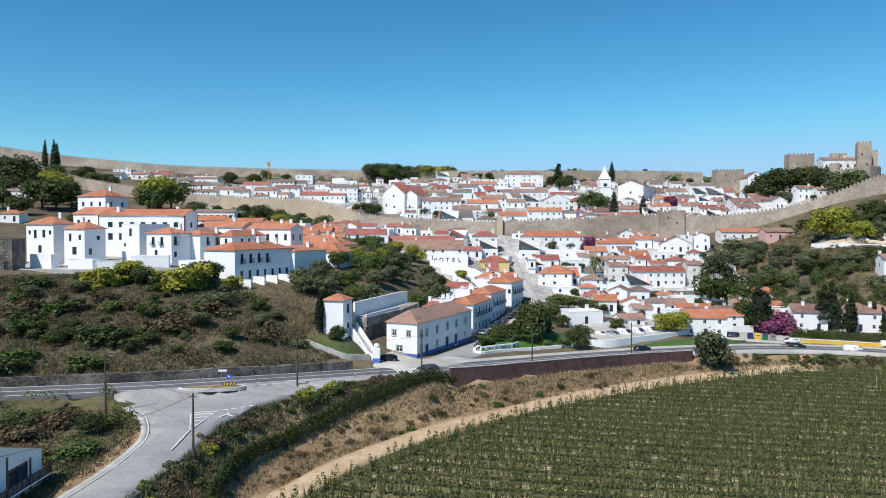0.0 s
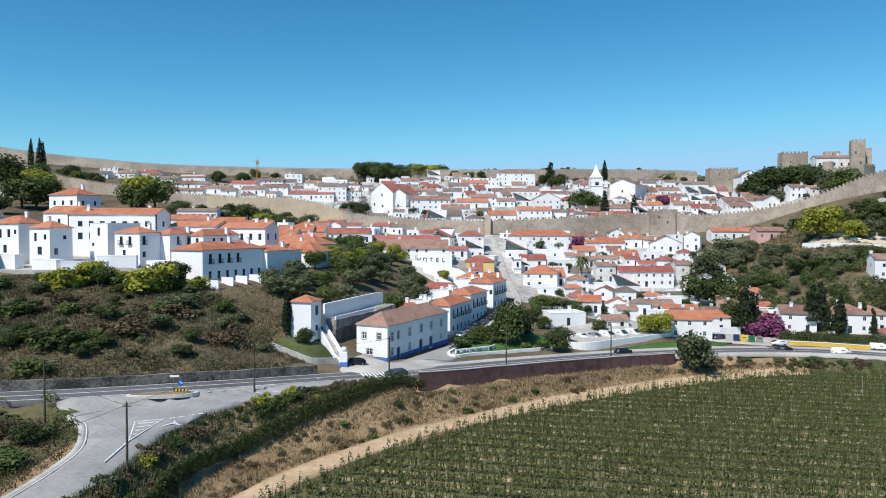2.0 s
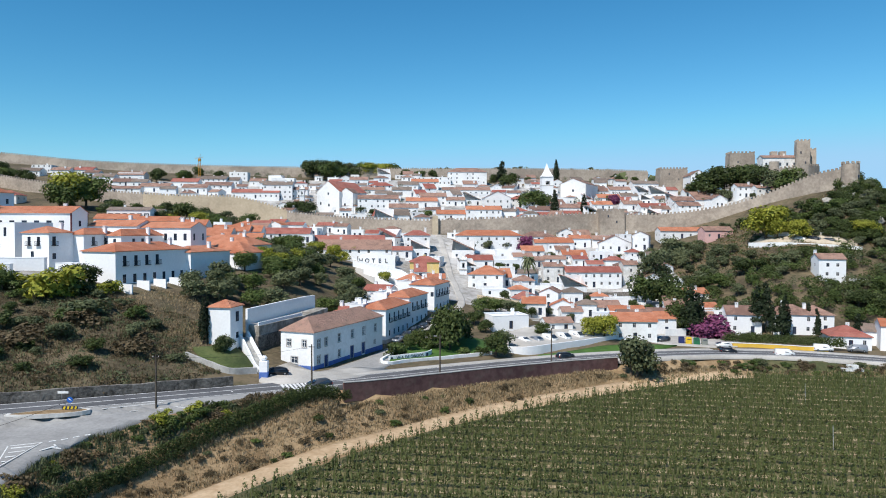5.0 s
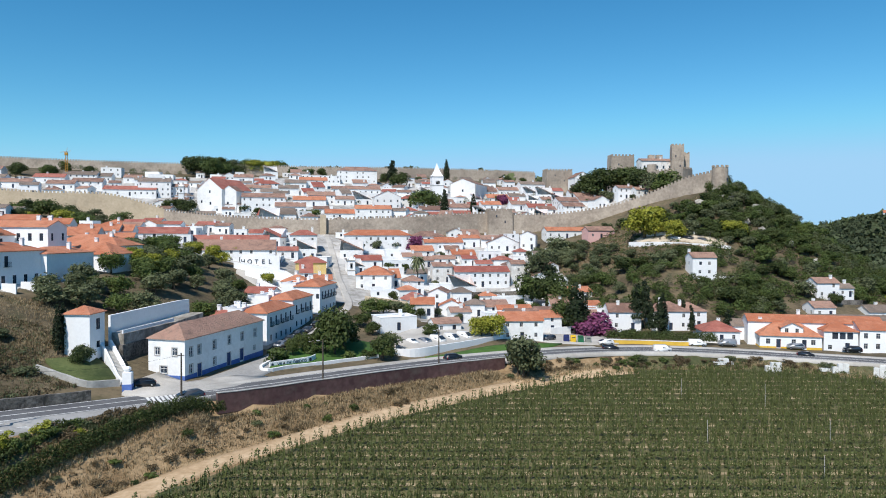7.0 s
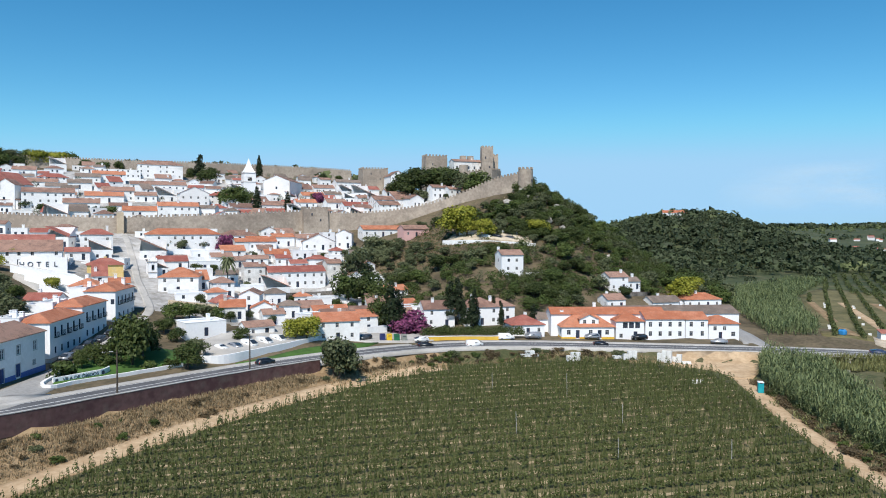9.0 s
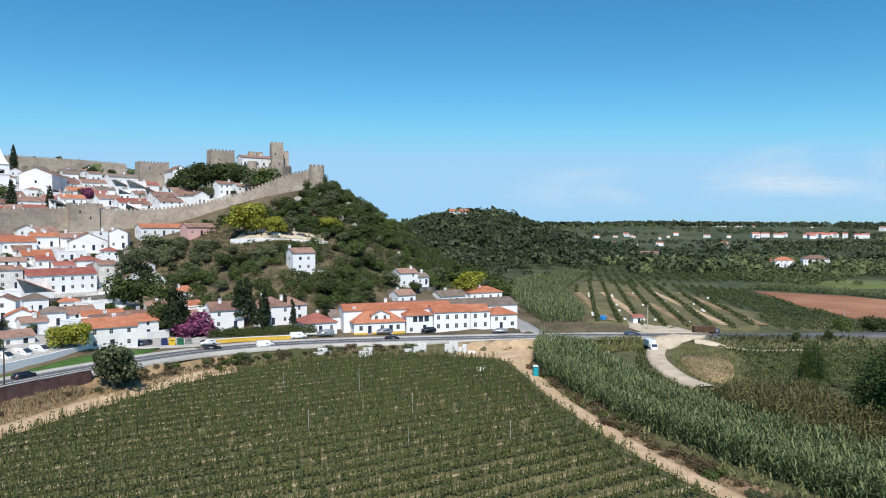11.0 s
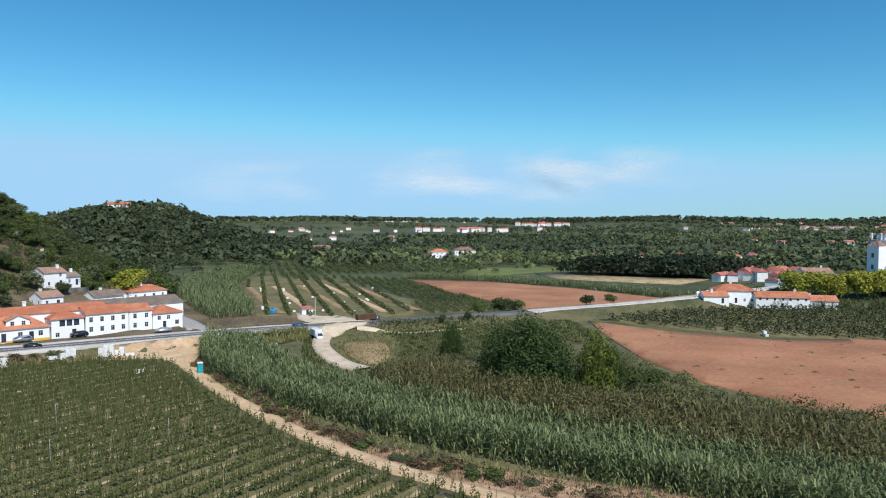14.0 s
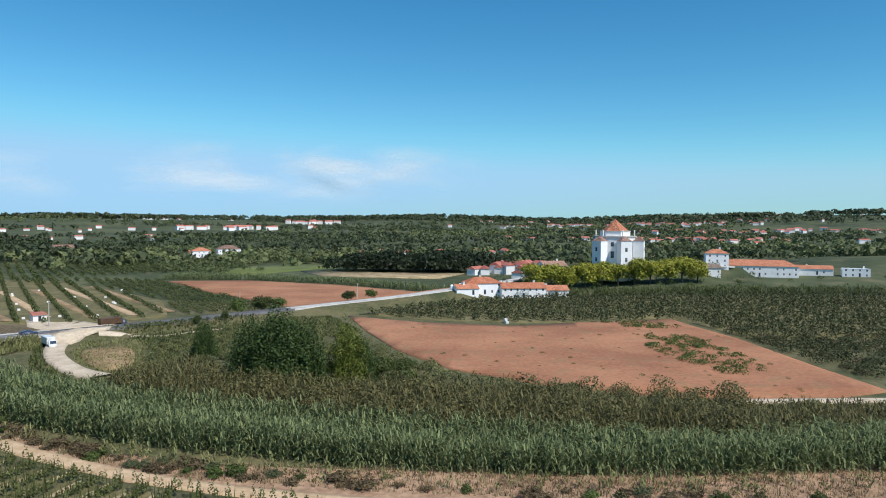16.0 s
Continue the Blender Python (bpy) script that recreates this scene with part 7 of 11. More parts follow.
def tower(x, y, w, d, z0, z1, rot=0, mat=STONE, teeth=True, round_=False, name="wall_tower", label="square crenellated stone tower", batter=0.04, openings=2, parent=None):
    """A stone tower with battered sides, a crown of merlons and a few slits."""
    bm = bmesh.new()
    seg = 20 if round_ else 4
    rings = []
    for z, sc in ((z0 - 3, 1 + batter), (z1 - 0.8, 1.0), (z1 - 0.8, 0.98), (z1, 0.98)):
        ring = []
        for k in range(seg):
            if round_:
                a = 2 * math.pi * k / seg
                ring.append(bm.verts.new((w / 2 * math.cos(a) * sc, d / 2 * math.sin(a) * sc, z - z0)))
            else:
                u, v = ((-1, -1), (1, -1), (1, 1), (-1, 1))[k]
                ring.append(bm.verts.new((u * w / 2 * sc, v * d / 2 * sc, z - z0)))
        rings.append(ring)
    for r, q in zip(rings[:-1], rings[1:]):
        for k in range(seg):
            bm.faces.new((r[k], r[(k + 1) % seg], q[(k + 1) % seg], q[k]))
    bm.faces.new(rings[-1])
    bm.faces.new(rings[0][::-1])
    bmesh.ops.recalc_face_normals(bm, faces=bm.faces[:])
    me = bpy.data.meshes.new("shaft")
    bm.to_mesh(me)
    bm.free()
    me.materials.append(mat)
    ob = new(name)
    ob.matrix_world = pose(x, y, z0, 0, 0, rot)
    tagged(ob, label, "tower", "towers of the wall and castle")
    part("shaft", me, ob, "weathered stone shaft")
    if teeth:
        box = box_mesh("merlon", (0.95, 0.5, 0.9), mat)
        if round_:
            n = max(6, int(math.pi * w / 1.9))
            spots = [(w / 2 * 0.93 * math.cos(2 * math.pi * k / n), d / 2 * 0.93 * math.sin(2 * math.pi * k / n), 90 + 360 * k / n) for k in range(n)]
        else:
            spots = []
            for span, off, turn in ((w, d, 0), (d, w, 90), (w, d, 180), (d, w, 270)):
                n = max(2, int(span / 1.9))
                for k in range(n):
                    u = -span / 2 + 0.5 + (span - 1.0) * k / max(1, n)
                    c, s = math.cos(radians(turn)), math.sin(radians(turn))
                    spots.append((u * c + (off / 2 - 0.3) * s, u * s - (off / 2 - 0.3) * c, turn))
        for u, v, t in spots:
            part("merlon", box, ob, at=pose(u, v, z1 - z0, 0, 0, t))
    for k in range(openings):
        zz = (z1 - z0) * (0.45 + 0.25 * k)
        part("slit_window", box_mesh("slit_window", (0.55, 0.12, 1.1), SHUTTER), ob, "dark slit window", pose(0.18 * w * (-1) ** k, -d / 2 * (1.02) - 0.02, zz))
    return ob


battlement("town_wall", [(-240, 426, 70.5), (-204, 405, 62), (-169.6, 392, 56.6), (-133, 386, 52), (-118, 383.5, 50.9)], STONE, "crenellated medieval stone town wall on the hillside")
battlement("town_wall", [(-118, 383.5, 50.9), (-100, 381, 49.9), (-72, 378, 49.3), (-58, 375.5, 46.4), (-43.8, 372, 42.3)], PALESTONE, "pale repaired stretch of the crenellated town wall", base=3)
battlement("town_wall", [(-43.8, 370.5, 41.6), (-14.4, 352, 38.9), (5, 344, 38.0), (27.9, 340, 37.6), (64.5, 341, 39.1), (103.5, 345, 41.2), (117.5, 342, 40.6), (136.2, 338, 41.0), (150, 333, 42.8), (163, 327, 45.6),
                         (171, 321, 48.6), (177.4, 313, 52.1), (184, 301, 56.6), (189.9, 290, 58.6)], STONE, "long crenellated medieval stone town wall above the houses", base=3)
battlement("far_town_wall", [(-340, 530, 95), (-283, 525, 87.0), (-241, 525, 82.9), (-200, 525, 79.6), (-138, 525, 77.6), (-59, 525, 76.6), (28, 525, 76.4), (90, 525, 77.0), (157, 525, 76.7), (190, 520, 75.6)], STONE, "far crenellated town wall on the ridge")
tower(110.2, 343.0, 11.4, 6.0, 32, 42.6, 0, label="square stone wall tower with a small window")
tower(27.6, 338.5, 2.6, 2.4, 31, 39.8, 0, PALESTONE, False, name="wall_turret", label="narrow pale stone buttress on the wall", openings=0)
tower(185, 462, 17, 12, 59, 72.3, -6, label="broad stone tower at the end of the far wall")
tower(201, 470, 9, 8, 59, 69.5, -6, label="lower stone tower beside the far wall tower")
tower(190.6, 288.0, 6.6, 6.6, 50, 60.2, 0, round_=True, name="end_tower", label="round stone tower on the rocky end of the hill", openings=1)
tower(208.2, 353.0, 6.0, 6.5, 57, 77.0, -20, name="castle_keep", label="tall square castle keep of grey stone", openings=2)
tower(214.6, 357.5, 5.0, 6.5, 57, 73.4, -20, name="castle_tower", label="narrow castle tower behind the keep")
tower(193.0, 386.0, 12.6, 9.0, 57, 74.4, -10, name="castle_tower", label="squat square castle tower above the trees")
tower(192.0, 349.0, 4.8, 4.8, 53, 66.8, 0, round_=True, teeth=False, name="castle_turret", label="round stone castle turret without merlons", openings=1)
tower(198.6, 362.0, 3.0, 3.0, 57, 72.2, -10, teeth=True, name="castle_turret", label="small crenellated castle turret", openings=0)
tower(203.6, 363.0, 3.0, 3.0, 57, 72.4, -10, teeth=True, name="castle_turret", label="small crenellated castle turret", openings=0)
house(201.0, 359.5, 20.0, 8.0, 12.5, -8, "gable", "x", z=57.0, rise=1.4, tile="l", wall="o", chimneys=1, name="castle_palace", label="stone castle palace with low tiled roof", group="castle buildings",
      faces={"f": along(20, 6, 8.5, 0.9, 1.5, "dark")})
battlement("castle_wall", [(186, 347, 62), (196, 343, 63.5), (205, 343, 64.5), (214, 349, 64.8)], STONE, "outer wall of the castle", base=3, thick=1.4)
house(193.7, 440.0, 10.4, 14, 10.8, -4, "gable", "y", rise=3.4, tile="l", wall="b", z=56.0, corner="f", chimneys=0, name="chapel", label="white baroque chapel with a gabled front and small belfry", group="churches",
      faces={"f": [(-2.6, 6.2, 0.9, 1.5, "dark"), (2.6, 6.2, 0.9, 1.5, "dark"), (0, 6.2, 0.9, 1.6, "dark"), (0, 0.2, 1.6, 3.0, "door")]}, corners=TRIM)
house(-27.0, 398.0, 15.5, 24.0, 11.0, -34, "gable", "y", rise=5.6, tile="r", wall="w", z=42.6, corner="f", chimneys=0, name="church", label="large whitewashed church with steep gabled front", group="churches",
      faces={"f": [(-5, 4.0, 1.0, 1.4, "dark"), (0.6, 3.0, 1.1, 1.4, "dark"), (0.2, 9.0, 1.0, 1.4, "dark")], "r": [(-6, 4, 0.9, 1.4, "dark")]})
house(-17.2, 394.5, 8.0, 9.0, 9.5, -20, "gable", "y", rise=2.6, tile="l", wall="w", z=43.2, corner="f", chimneys=0, group="churches", name="church_annex", label="tall white church annex with one small window", faces={"f": [(-0.6, 2.6, 1.0, 1.3, "dark")]})
house(109.0, 412.0, 15.0, 26.0, 10.0, -30, "gable", "y", rise=3.0, tile="l", wall="w", z=49.4, corner="f", chimneys=0, name="church", label="white parish church with grey stone corner bands", group="churches", corners=TRIM,
      faces={"f": [(0, 5.5, 1.0, 1.4, "dark")], "l": along(26, 4, 6.0, 1.0, 1.4, "dark")})


def bell_tower(x, y, z, w, h, spire, label, rot=0):
    """A white bell tower: shaft with cornices, open bell arches and a pyramid spire."""
    ob = new("bell_tower")
    ob.matrix_world = pose(x, y, z, 0, 0, rot)
    tagged(ob, label, "bell tower", "churches")
    arches = [(0, h - 0.36 * w - 1.9, 0.34 * w, 1.9, "arch")]
    v, f = [], []
    for k in range(4):
        a, b = wall_face(w, h, [o[:4] for o in arches], 0.35, -3)
        m = Matrix.Rotation(radians(90 * k), 4, "Z") @ Matrix.Translation((0, -w / 2, 0))
        i = len(v)
        v += [tuple(m @ Vector(q)) for q in a]
        f += [[q + i for q in fc] for fc in b]
    part("shaft", mesh("shaft", v, f, BRIGHT), ob, "whitewashed shaft with bell openings")
    for zz, s in ((h - 0.36 * w - 2.6, 0.22), (h, 0.3)):
        part("cornice", box_mesh("cornice", (w + 2 * s, w + 2 * s, 0.3), TRIM, 0.05), ob, "stone cornice", Matrix.Translation((0, 0, zz)))
    e = w * 0.46
    part("spire", mesh("spire", [(-e, -e, 0), (e, -e, 0), (e, e, 0), (-e, e, 0), (-e * 0.45, -e * 0.45, spire * 0.45), (e * 0.45, -e * 0.45, spire * 0.45), (e * 0.45, e * 0.45, spire * 0.45), (-e * 0.45, e * 0.45, spire * 0.45), (0, 0, spire)],
                       [(0, 1, 5, 4), (1, 2, 6, 5), (2, 3, 7, 6), (3, 0, 4, 7), (4, 5, 8), (5, 6, 8), (6, 7, 8), (7, 4, 8)], BRIGHT), ob, "white pointed spire", Matrix.Translation((0, 0, h + 0.3)))
    for u in (-1, 1):
        for q in (-1, 1):
            part("pinnacle", box_mesh("pinnacle", (0.35, 0.35, 0.9), BRIGHT, 0.1), ob, at=Matrix.Translation((u * w * 0.44, q * w * 0.44, h + 0.3)))
    part("bell", box_mesh("bell", (0.22 * w, 0.22 * w, 1.1), IRON, 0.1), ob, "dark bell", Matrix.Translation((0, 0, h - 0.36 * w - 1.6)))
    return ob


bell_tower(95.8, 421.0, 50.0, 6.6, 13.6, 8.0, "white church bell tower with pointed spire")
bell_tower(34.8, 274.0, 17.0, 2.6, 5.4, 1.2, "small white belfry beside the street")
bell_tower(-42.0, 408.0, 46.0, 2.6, 9.0, 2.2, "small dark-topped belfry behind the church")


# pale limestone outcrops on the castle hill
def outcrop(x, y, size, seed):
    q = random.Random(seed)
    bm = bmesh.new()
    bmesh.ops.create_icosphere(bm, subdivisions=2, radius=1.0)
    for w in bm.verts:
        k = 0.75 + 0.5 * noise.noise(w.co * 1.7 + Vector((seed * 3.1, 0, 0))) + 0.25 * noise.noise(w.co * 4.0 + Vector((0, seed, 0)))
        w.co = Vector((w.co.x * size * 1.3 * k, w.co.y * size * k, max(-0.5, w.co.z) * size * 1.2 * k))
    me = bpy.data.meshes.new("rock_outcrop")
    bm.to_mesh(me)
    bm.free()
    me.materials.append(ROCK)
    ob = tagged(new("rock_outcrop", me), "pale grey limestone outcrop on the wooded hill", "rock", "rocks on the castle hill")
    ob.matrix_world = pose(x, y, ground_at(x, y) + 0.75 * size, 0, 0, q.uniform(0, 360))


for k, (x, y) in enumerate(((183.6, 286.7), (181.6, 278.6), (185.5, 279.6), (184.1, 273.5), (190.7, 279.6), (189.8, 274.4), (189.3, 271.1), (186.8, 284.5), (183.3, 270.4), (179.7, 284.5), (194, 268), (188, 266), (196, 272), (192, 262), (200, 256), (206, 250))):
    outcrop(x, y, 1.3 + 0.9 * ((k * 7) % 5) / 4, k)


# ---------------------------------------------------------------- vehicles, poles, signs and loose things
def paint(name, col, rough_=0.3, metal=0.0):
    m = material(name, tuple(0.9 * c for c in col), tuple(min(1, 1.08 * c) for c in col), rough_, 1.0, 0.5, metal=metal)
    m.node_tree.nodes["Principled BSDF"].inputs["Coat Weight"].default_value = 0.5
    return m


CAR = {"white": paint("white_car_paint", (0.74, 0.74, 0.73)), "silver": paint("silver_car_paint", (0.38, 0.39, 0.41), 0.3, 0.5), "black": paint("black_car_paint", (0.012, 0.013, 0.016)), "grey": paint("grey_car_paint", (0.09, 0.095, 0.105), 0.3, 0.4),
       "blue": paint("blue_car_paint", (0.03, 0.045, 0.09)), "red": paint("red_car_paint", (0.36, 0.06, 0.04)), "orange": paint("orange_truck_paint", (0.55, 0.16, 0.06))}
RUBBER = material("tyre_rubber", (0.012, 0.012, 0.012), (0.025, 0.025, 0.025), 0.85, 6, 1)
ALLOY = material("wheel_alloy", (0.35, 0.35, 0.36), (0.5, 0.5, 0.5), 0.35, 6, 1, metal=0.8)
LAMP = material("headlamp_lens", (0.55, 0.55, 0.55), (0.7, 0.7, 0.7), 0.15, 3, 1)
TAIL = material("tail_lamp_lens", (0.30, 0.01, 0.01), (0.4, 0.02, 0.02), 0.2, 3, 1)
TARP = material("white_truck_canvas", (0.66, 0.66, 0.64), (0.80, 0.80, 0.78), 0.85, 1.2, 0.5, 0.1)
SHAPES = {"hatch": [(-2.0, 0.55), (-1.98, 0.95), (-1.45, 1.02), (-0.65, 1.46), (0.9, 1.48), (1.6, 1.3), (1.98, 0.95), (2.0, 0.4)],
          "sedan": [(-2.25, 0.5), (-2.2, 0.88), (-1.3, 0.98), (-0.5, 1.42), (0.75, 1.44), (1.45, 1.05), (2.2, 1.0), (2.25, 0.45)],
          "van": [(-2.3, 0.5), (-2.28, 0.95), (-1.6, 1.1), (-0.95, 1.82), (2.1, 1.86), (2.28, 1.4), (2.3, 0.45)],
          "suv": [(-2.2, 0.6), (-2.15, 1.05), (-1.35, 1.12), (-0.7, 1.64), (1.5, 1.66), (2.1, 1.25), (2.2, 0.5)]}


def loft(name, profile, half, inset, mat, low=0.28):
    """A body from a side profile: sides taper in above the waist, all corners rounded."""
    top = profile
    n = len(top)
    v = []
    for s in (-1, 1):
        v += [(x, s * (half - (inset if z > 1.12 else 0.0)), z) for x, z in top] + [(top[-1][0], s * half, low), (top[0][0], s * half, low)]
    m = n + 2
    bm = bmesh.new()
    b = [bm.verts.new(c) for c in v]
    bm.faces.new(b[:m])
    bm.faces.new(b[m:][::-1])
    for i in range(m):
        j = (i + 1) % m
        bm.faces.new((b[j], b[i], b[m + i], b[m + j]))
    bmesh.ops.recalc_face_normals(bm, faces=bm.faces[:])
    bmesh.ops.bevel(bm, geom=bm.edges[:], offset=0.07, segments=2, affect="EDGES")
    me = bpy.data.meshes.new(name)
    bm.to_mesh(me)
    bm.free()
    me.materials.append(mat)
    for p in me.polygons:
        p.use_smooth = True
    return me


def wheel_mesh(name, r, w, mat):
    key = ("wheel", name, r)
    if key not in UNIT:
        bm = bmesh.new()
        bmesh.ops.create_cone(bm, cap_ends=True, segments=16, radius1=r, radius2=r, depth=w)
        bmesh.ops.rotate(bm, matrix=Matrix.Rotation(radians(90), 3, "X"), verts=bm.verts)
        bmesh.ops.bevel(bm, geom=[e for e in bm.edges if len(e.link_faces) == 2 and e.calc_face_angle(0) > 1], offset=0.03, segments=1, affect="EDGES")
        me = bpy.data.meshes.new(name)
        bm.to_mesh(me)
        bm.free()
        me.materials.append(mat)
        UNIT[key] = me
    return UNIT[key]


PATTERN = {}


def car(kind, colour, x, y, rot, z=None, group="parked cars", note="parked by the road"):
    """A car that points along its own -x."""
    key = (kind, colour)
    z = (ground_at(x, y) + 0.14) if z is None else z
    if key in PATTERN:
        ob = copy_thing(PATTERN[key], pose(x, y, z, 0, 0, rot))
        return tagged(ob, "%s %s %s" % (colour, {"hatch": "hatchback car", "sedan": "saloon car", "van": "delivery van", "suv": "estate car"}[kind], note), "car", group)
    ob = new("van" if kind == "van" else "car")
    ob.matrix_world = pose(x, y, z, 0, 0, rot)
    tagged(ob, "%s %s %s" % (colour, {"hatch": "hatchback car", "sedan": "saloon car", "van": "delivery van", "suv": "estate car"}[kind], note), "car", group)
    prof, half = SHAPES[kind], (0.95 if kind == "van" else 0.88)
    part("body", loft("body", prof, half, 0.13, CAR[colour]), ob, colour + " painted body")
    roof_z = max(z_ for _, z_ in prof)
    xs = [x_ for x_, z_ in prof if z_ > roof_z - 0.12]
    a, b = min(xs), max(xs)
    up = [q for q in prof if 0.9 < q[1] < 1.3]
    nose, tail = min(q[0] for q in up if q[0] < 0), max(q[0] for q in up)
    part("windscreen", mesh("windscreen", [(nose + 0.02, -half + 0.16, 1.1 + 0.02), (nose + 0.02, half - 0.16, 1.12), (a - 0.03, half - 0.26, roof_z - 0.03), (a - 0.03, -half + 0.26, roof_z - 0.03)], [(0, 1, 2, 3)], GLASS), ob, "dark windscreen")
    part("rear_window", mesh("rear_window", [(tail + 0.0, -half + 0.16, 1.14), (tail + 0.0, half - 0.16, 1.14), (b + 0.04, half - 0.26, roof_z - 0.06), (b + 0.04, -half + 0.26, roof_z - 0.06)], [(3, 2, 1, 0)], GLASS), ob)
    for s in (-1, 1):
        end = 0.2 if kind == "van" else tail - 0.35
        part("side_window", mesh("side_window", [(nose + 0.55, s * (half - 0.02), 1.08), (end, s * (half - 0.02), 1.08), (min(end, b) - 0.05, s * (half - 0.115), roof_z - 0.14), (a + 0.12, s * (half - 0.115), roof_z - 0.14)], [(0, 1, 2, 3) if s < 0 else (3, 2, 1, 0)], GLASS), ob)
        part("headlight", box_mesh("headlight", (0.1, 0.34, 0.16), LAMP, 0.03), ob, at=Matrix.Translation((prof[0][0] + 0.02, s * (half - 0.28), 0.66)))
        part("tail_light", box_mesh("tail_light", (0.08, 0.2, 0.3), TAIL, 0.02), ob, at=Matrix.Translation((prof[-1][0] - 0.02, s * (half - 0.16), 0.7)))
        for u in (prof[0][0] * 0.63, prof[-1][0] * 0.63):
            w = part("wheel", wheel_mesh("tyre", 0.32, 0.2, RUBBER), ob, "black tyre", Matrix.Translation((u, s * (half - 0.08), 0.32)))
            part("rim", wheel_mesh("rim", 0.19, 0.215, ALLOY), w, "metal wheel rim")
    PATTERN[key] = ob
    return ob


for (cx, cy), k, c in zip(((42.6, 189.6), (46.0, 190.2), (49.6, 191.4), (53.6, 193.6), (57.6, 196.0), (61.4, 198.6), (65.0, 201.2)), ("sedan", "hatch", "van", "van", "van", "suv", "hatch"), ("white", "silver", "white", "white", "white", "silver", "silver")):
    car(k, c, cx, cy, 118, 5.55, "cars in the car park", "in the raised car park")
for (cx, cy), k, c in zip(((11.4, 185.6), (13.6, 190.6), (15.8, 195.6), (17.9, 200.8), (20.3, 206.2), (22.8, 212.0), (24.8, 217.4)), ("hatch", "sedan", "suv", "hatch", "sedan", "suv", "hatch"), ("silver", "grey", "black", "grey", "black", "grey", "black")):
    car(k, c, cx, cy, 66, None, "cars along the white row", "parked beside the white row")
for k, c, cx, cy, r, note in (("van", "white", 120.6, 190.4, 165, "parked by the yellow wall"), ("van", "silver", 128.8, 189.0, -22, "parked before the red-roofed house"), ("hatch", "white", 96.4, 194.8, -8, "parked beside the bins"), ("suv", "silver", 145.2, 183.0, -25, "parked before the dormer house"),
                              ("suv", "black", 157.4, 177.0, -25, "parked before the roadside houses"), ("sedan", "silver", 173.4, 162.6, -30, "on the road near the side street"), ("hatch", "grey", 82.0, 199.6, 30, "parked in the yard"), ("hatch", "white", 76.5, 203.0, 40, "parked in the yard"),
                              ("hatch", "white", 158.6, 267.0, 120, "on the gravel terrace"), ("suv", "black", 161.6, 263.8, 120, "on the gravel terrace"), ("hatch", "grey", 165.6, 261.0, 120, "on the gravel terrace"), ("hatch", "black", -11.0, 147.3, 20, "behind the gate pier"),
                              ("van", "white", 107.0, 184.4, 178, "on the road before the villas"), ("hatch", "black", 94.0, 187.2, 176, "on the road before the yard"), ("hatch", "black", 140.2, 173.2, 150, "on the road by the orchard"), ("sedan", "blue", 199, 133.4, 138, "on the road by the bridge"),
                              ("suv", "grey", -2.4, 140.2, 30, "on the road before the long house"), ("suv", "black", 50.0, 176.2, -152, "on the road below the car park")):
    car(k, c, cx, cy, r, None, "cars by the road", note)


def box_truck(x, y, rot, cab, load, label, length=6.2, z=None):
    ob = new("truck")
    ob.matrix_world = pose(x, y, (ground_at(x, y) + 0.14) if z is None else z, 0, 0, rot)
    tagged(ob, label, "truck")
    L = length
    part("cab", loft("cab", [(-L / 2, 0.6), (-L / 2, 1.2), (-L / 2 + 0.35, 2.05), (-L / 2 + 1.5, 2.1), (-L / 2 + 1.55, 0.5)], 0.95, 0.1, cab), ob, "driver's cab")
    part("windscreen", mesh("windscreen", [(-L / 2 - 0.01, -0.75, 1.28), (-L / 2 - 0.01, 0.75, 1.28), (-L / 2 + 0.30, 0.7, 1.98), (-L / 2 + 0.30, -0.7, 1.98)], [(3, 2, 1, 0)], GLASS), ob, "dark windscreen")
    part("load_box", box_mesh("load_box", (L - 1.75, 2.1, 1.95), load, 0.12), ob, "covered load box", Matrix.Translation((0.85, 0, 0.85)))
    part("chassis", box_mesh("chassis", (L - 0.4, 0.9, 0.25), IRON, 0.02), ob, at=Matrix.Translation((0.1, 0, 0.55)))
    for s in (-1, 1):
        for u in (-L / 2 + 0.85, L / 2 - 1.3):
            w = part("wheel", wheel_mesh("truck_tyre", 0.42, 0.26, RUBBER), ob, "black tyre", Matrix.Translation((u, s * 0.9, 0.42)))
            part("rim", wheel_mesh("truck_rim", 0.22, 0.275, ALLOY), w)
    return ob


box_truck(191.0, 122.5, 48, CAR["white"], CAR["white"], "white camper van standing on the gravel track", 6.6)
box_truck(203.5, 186.0, 52, CAR["orange"], TARP, "orange lorry with white load box on the side street", 7.5)
box_truck(226.0, 124.0, 145, CAR["grey"], DOOR_WOOD, "farm trailer loaded with wooden crates by the road", 8.5)


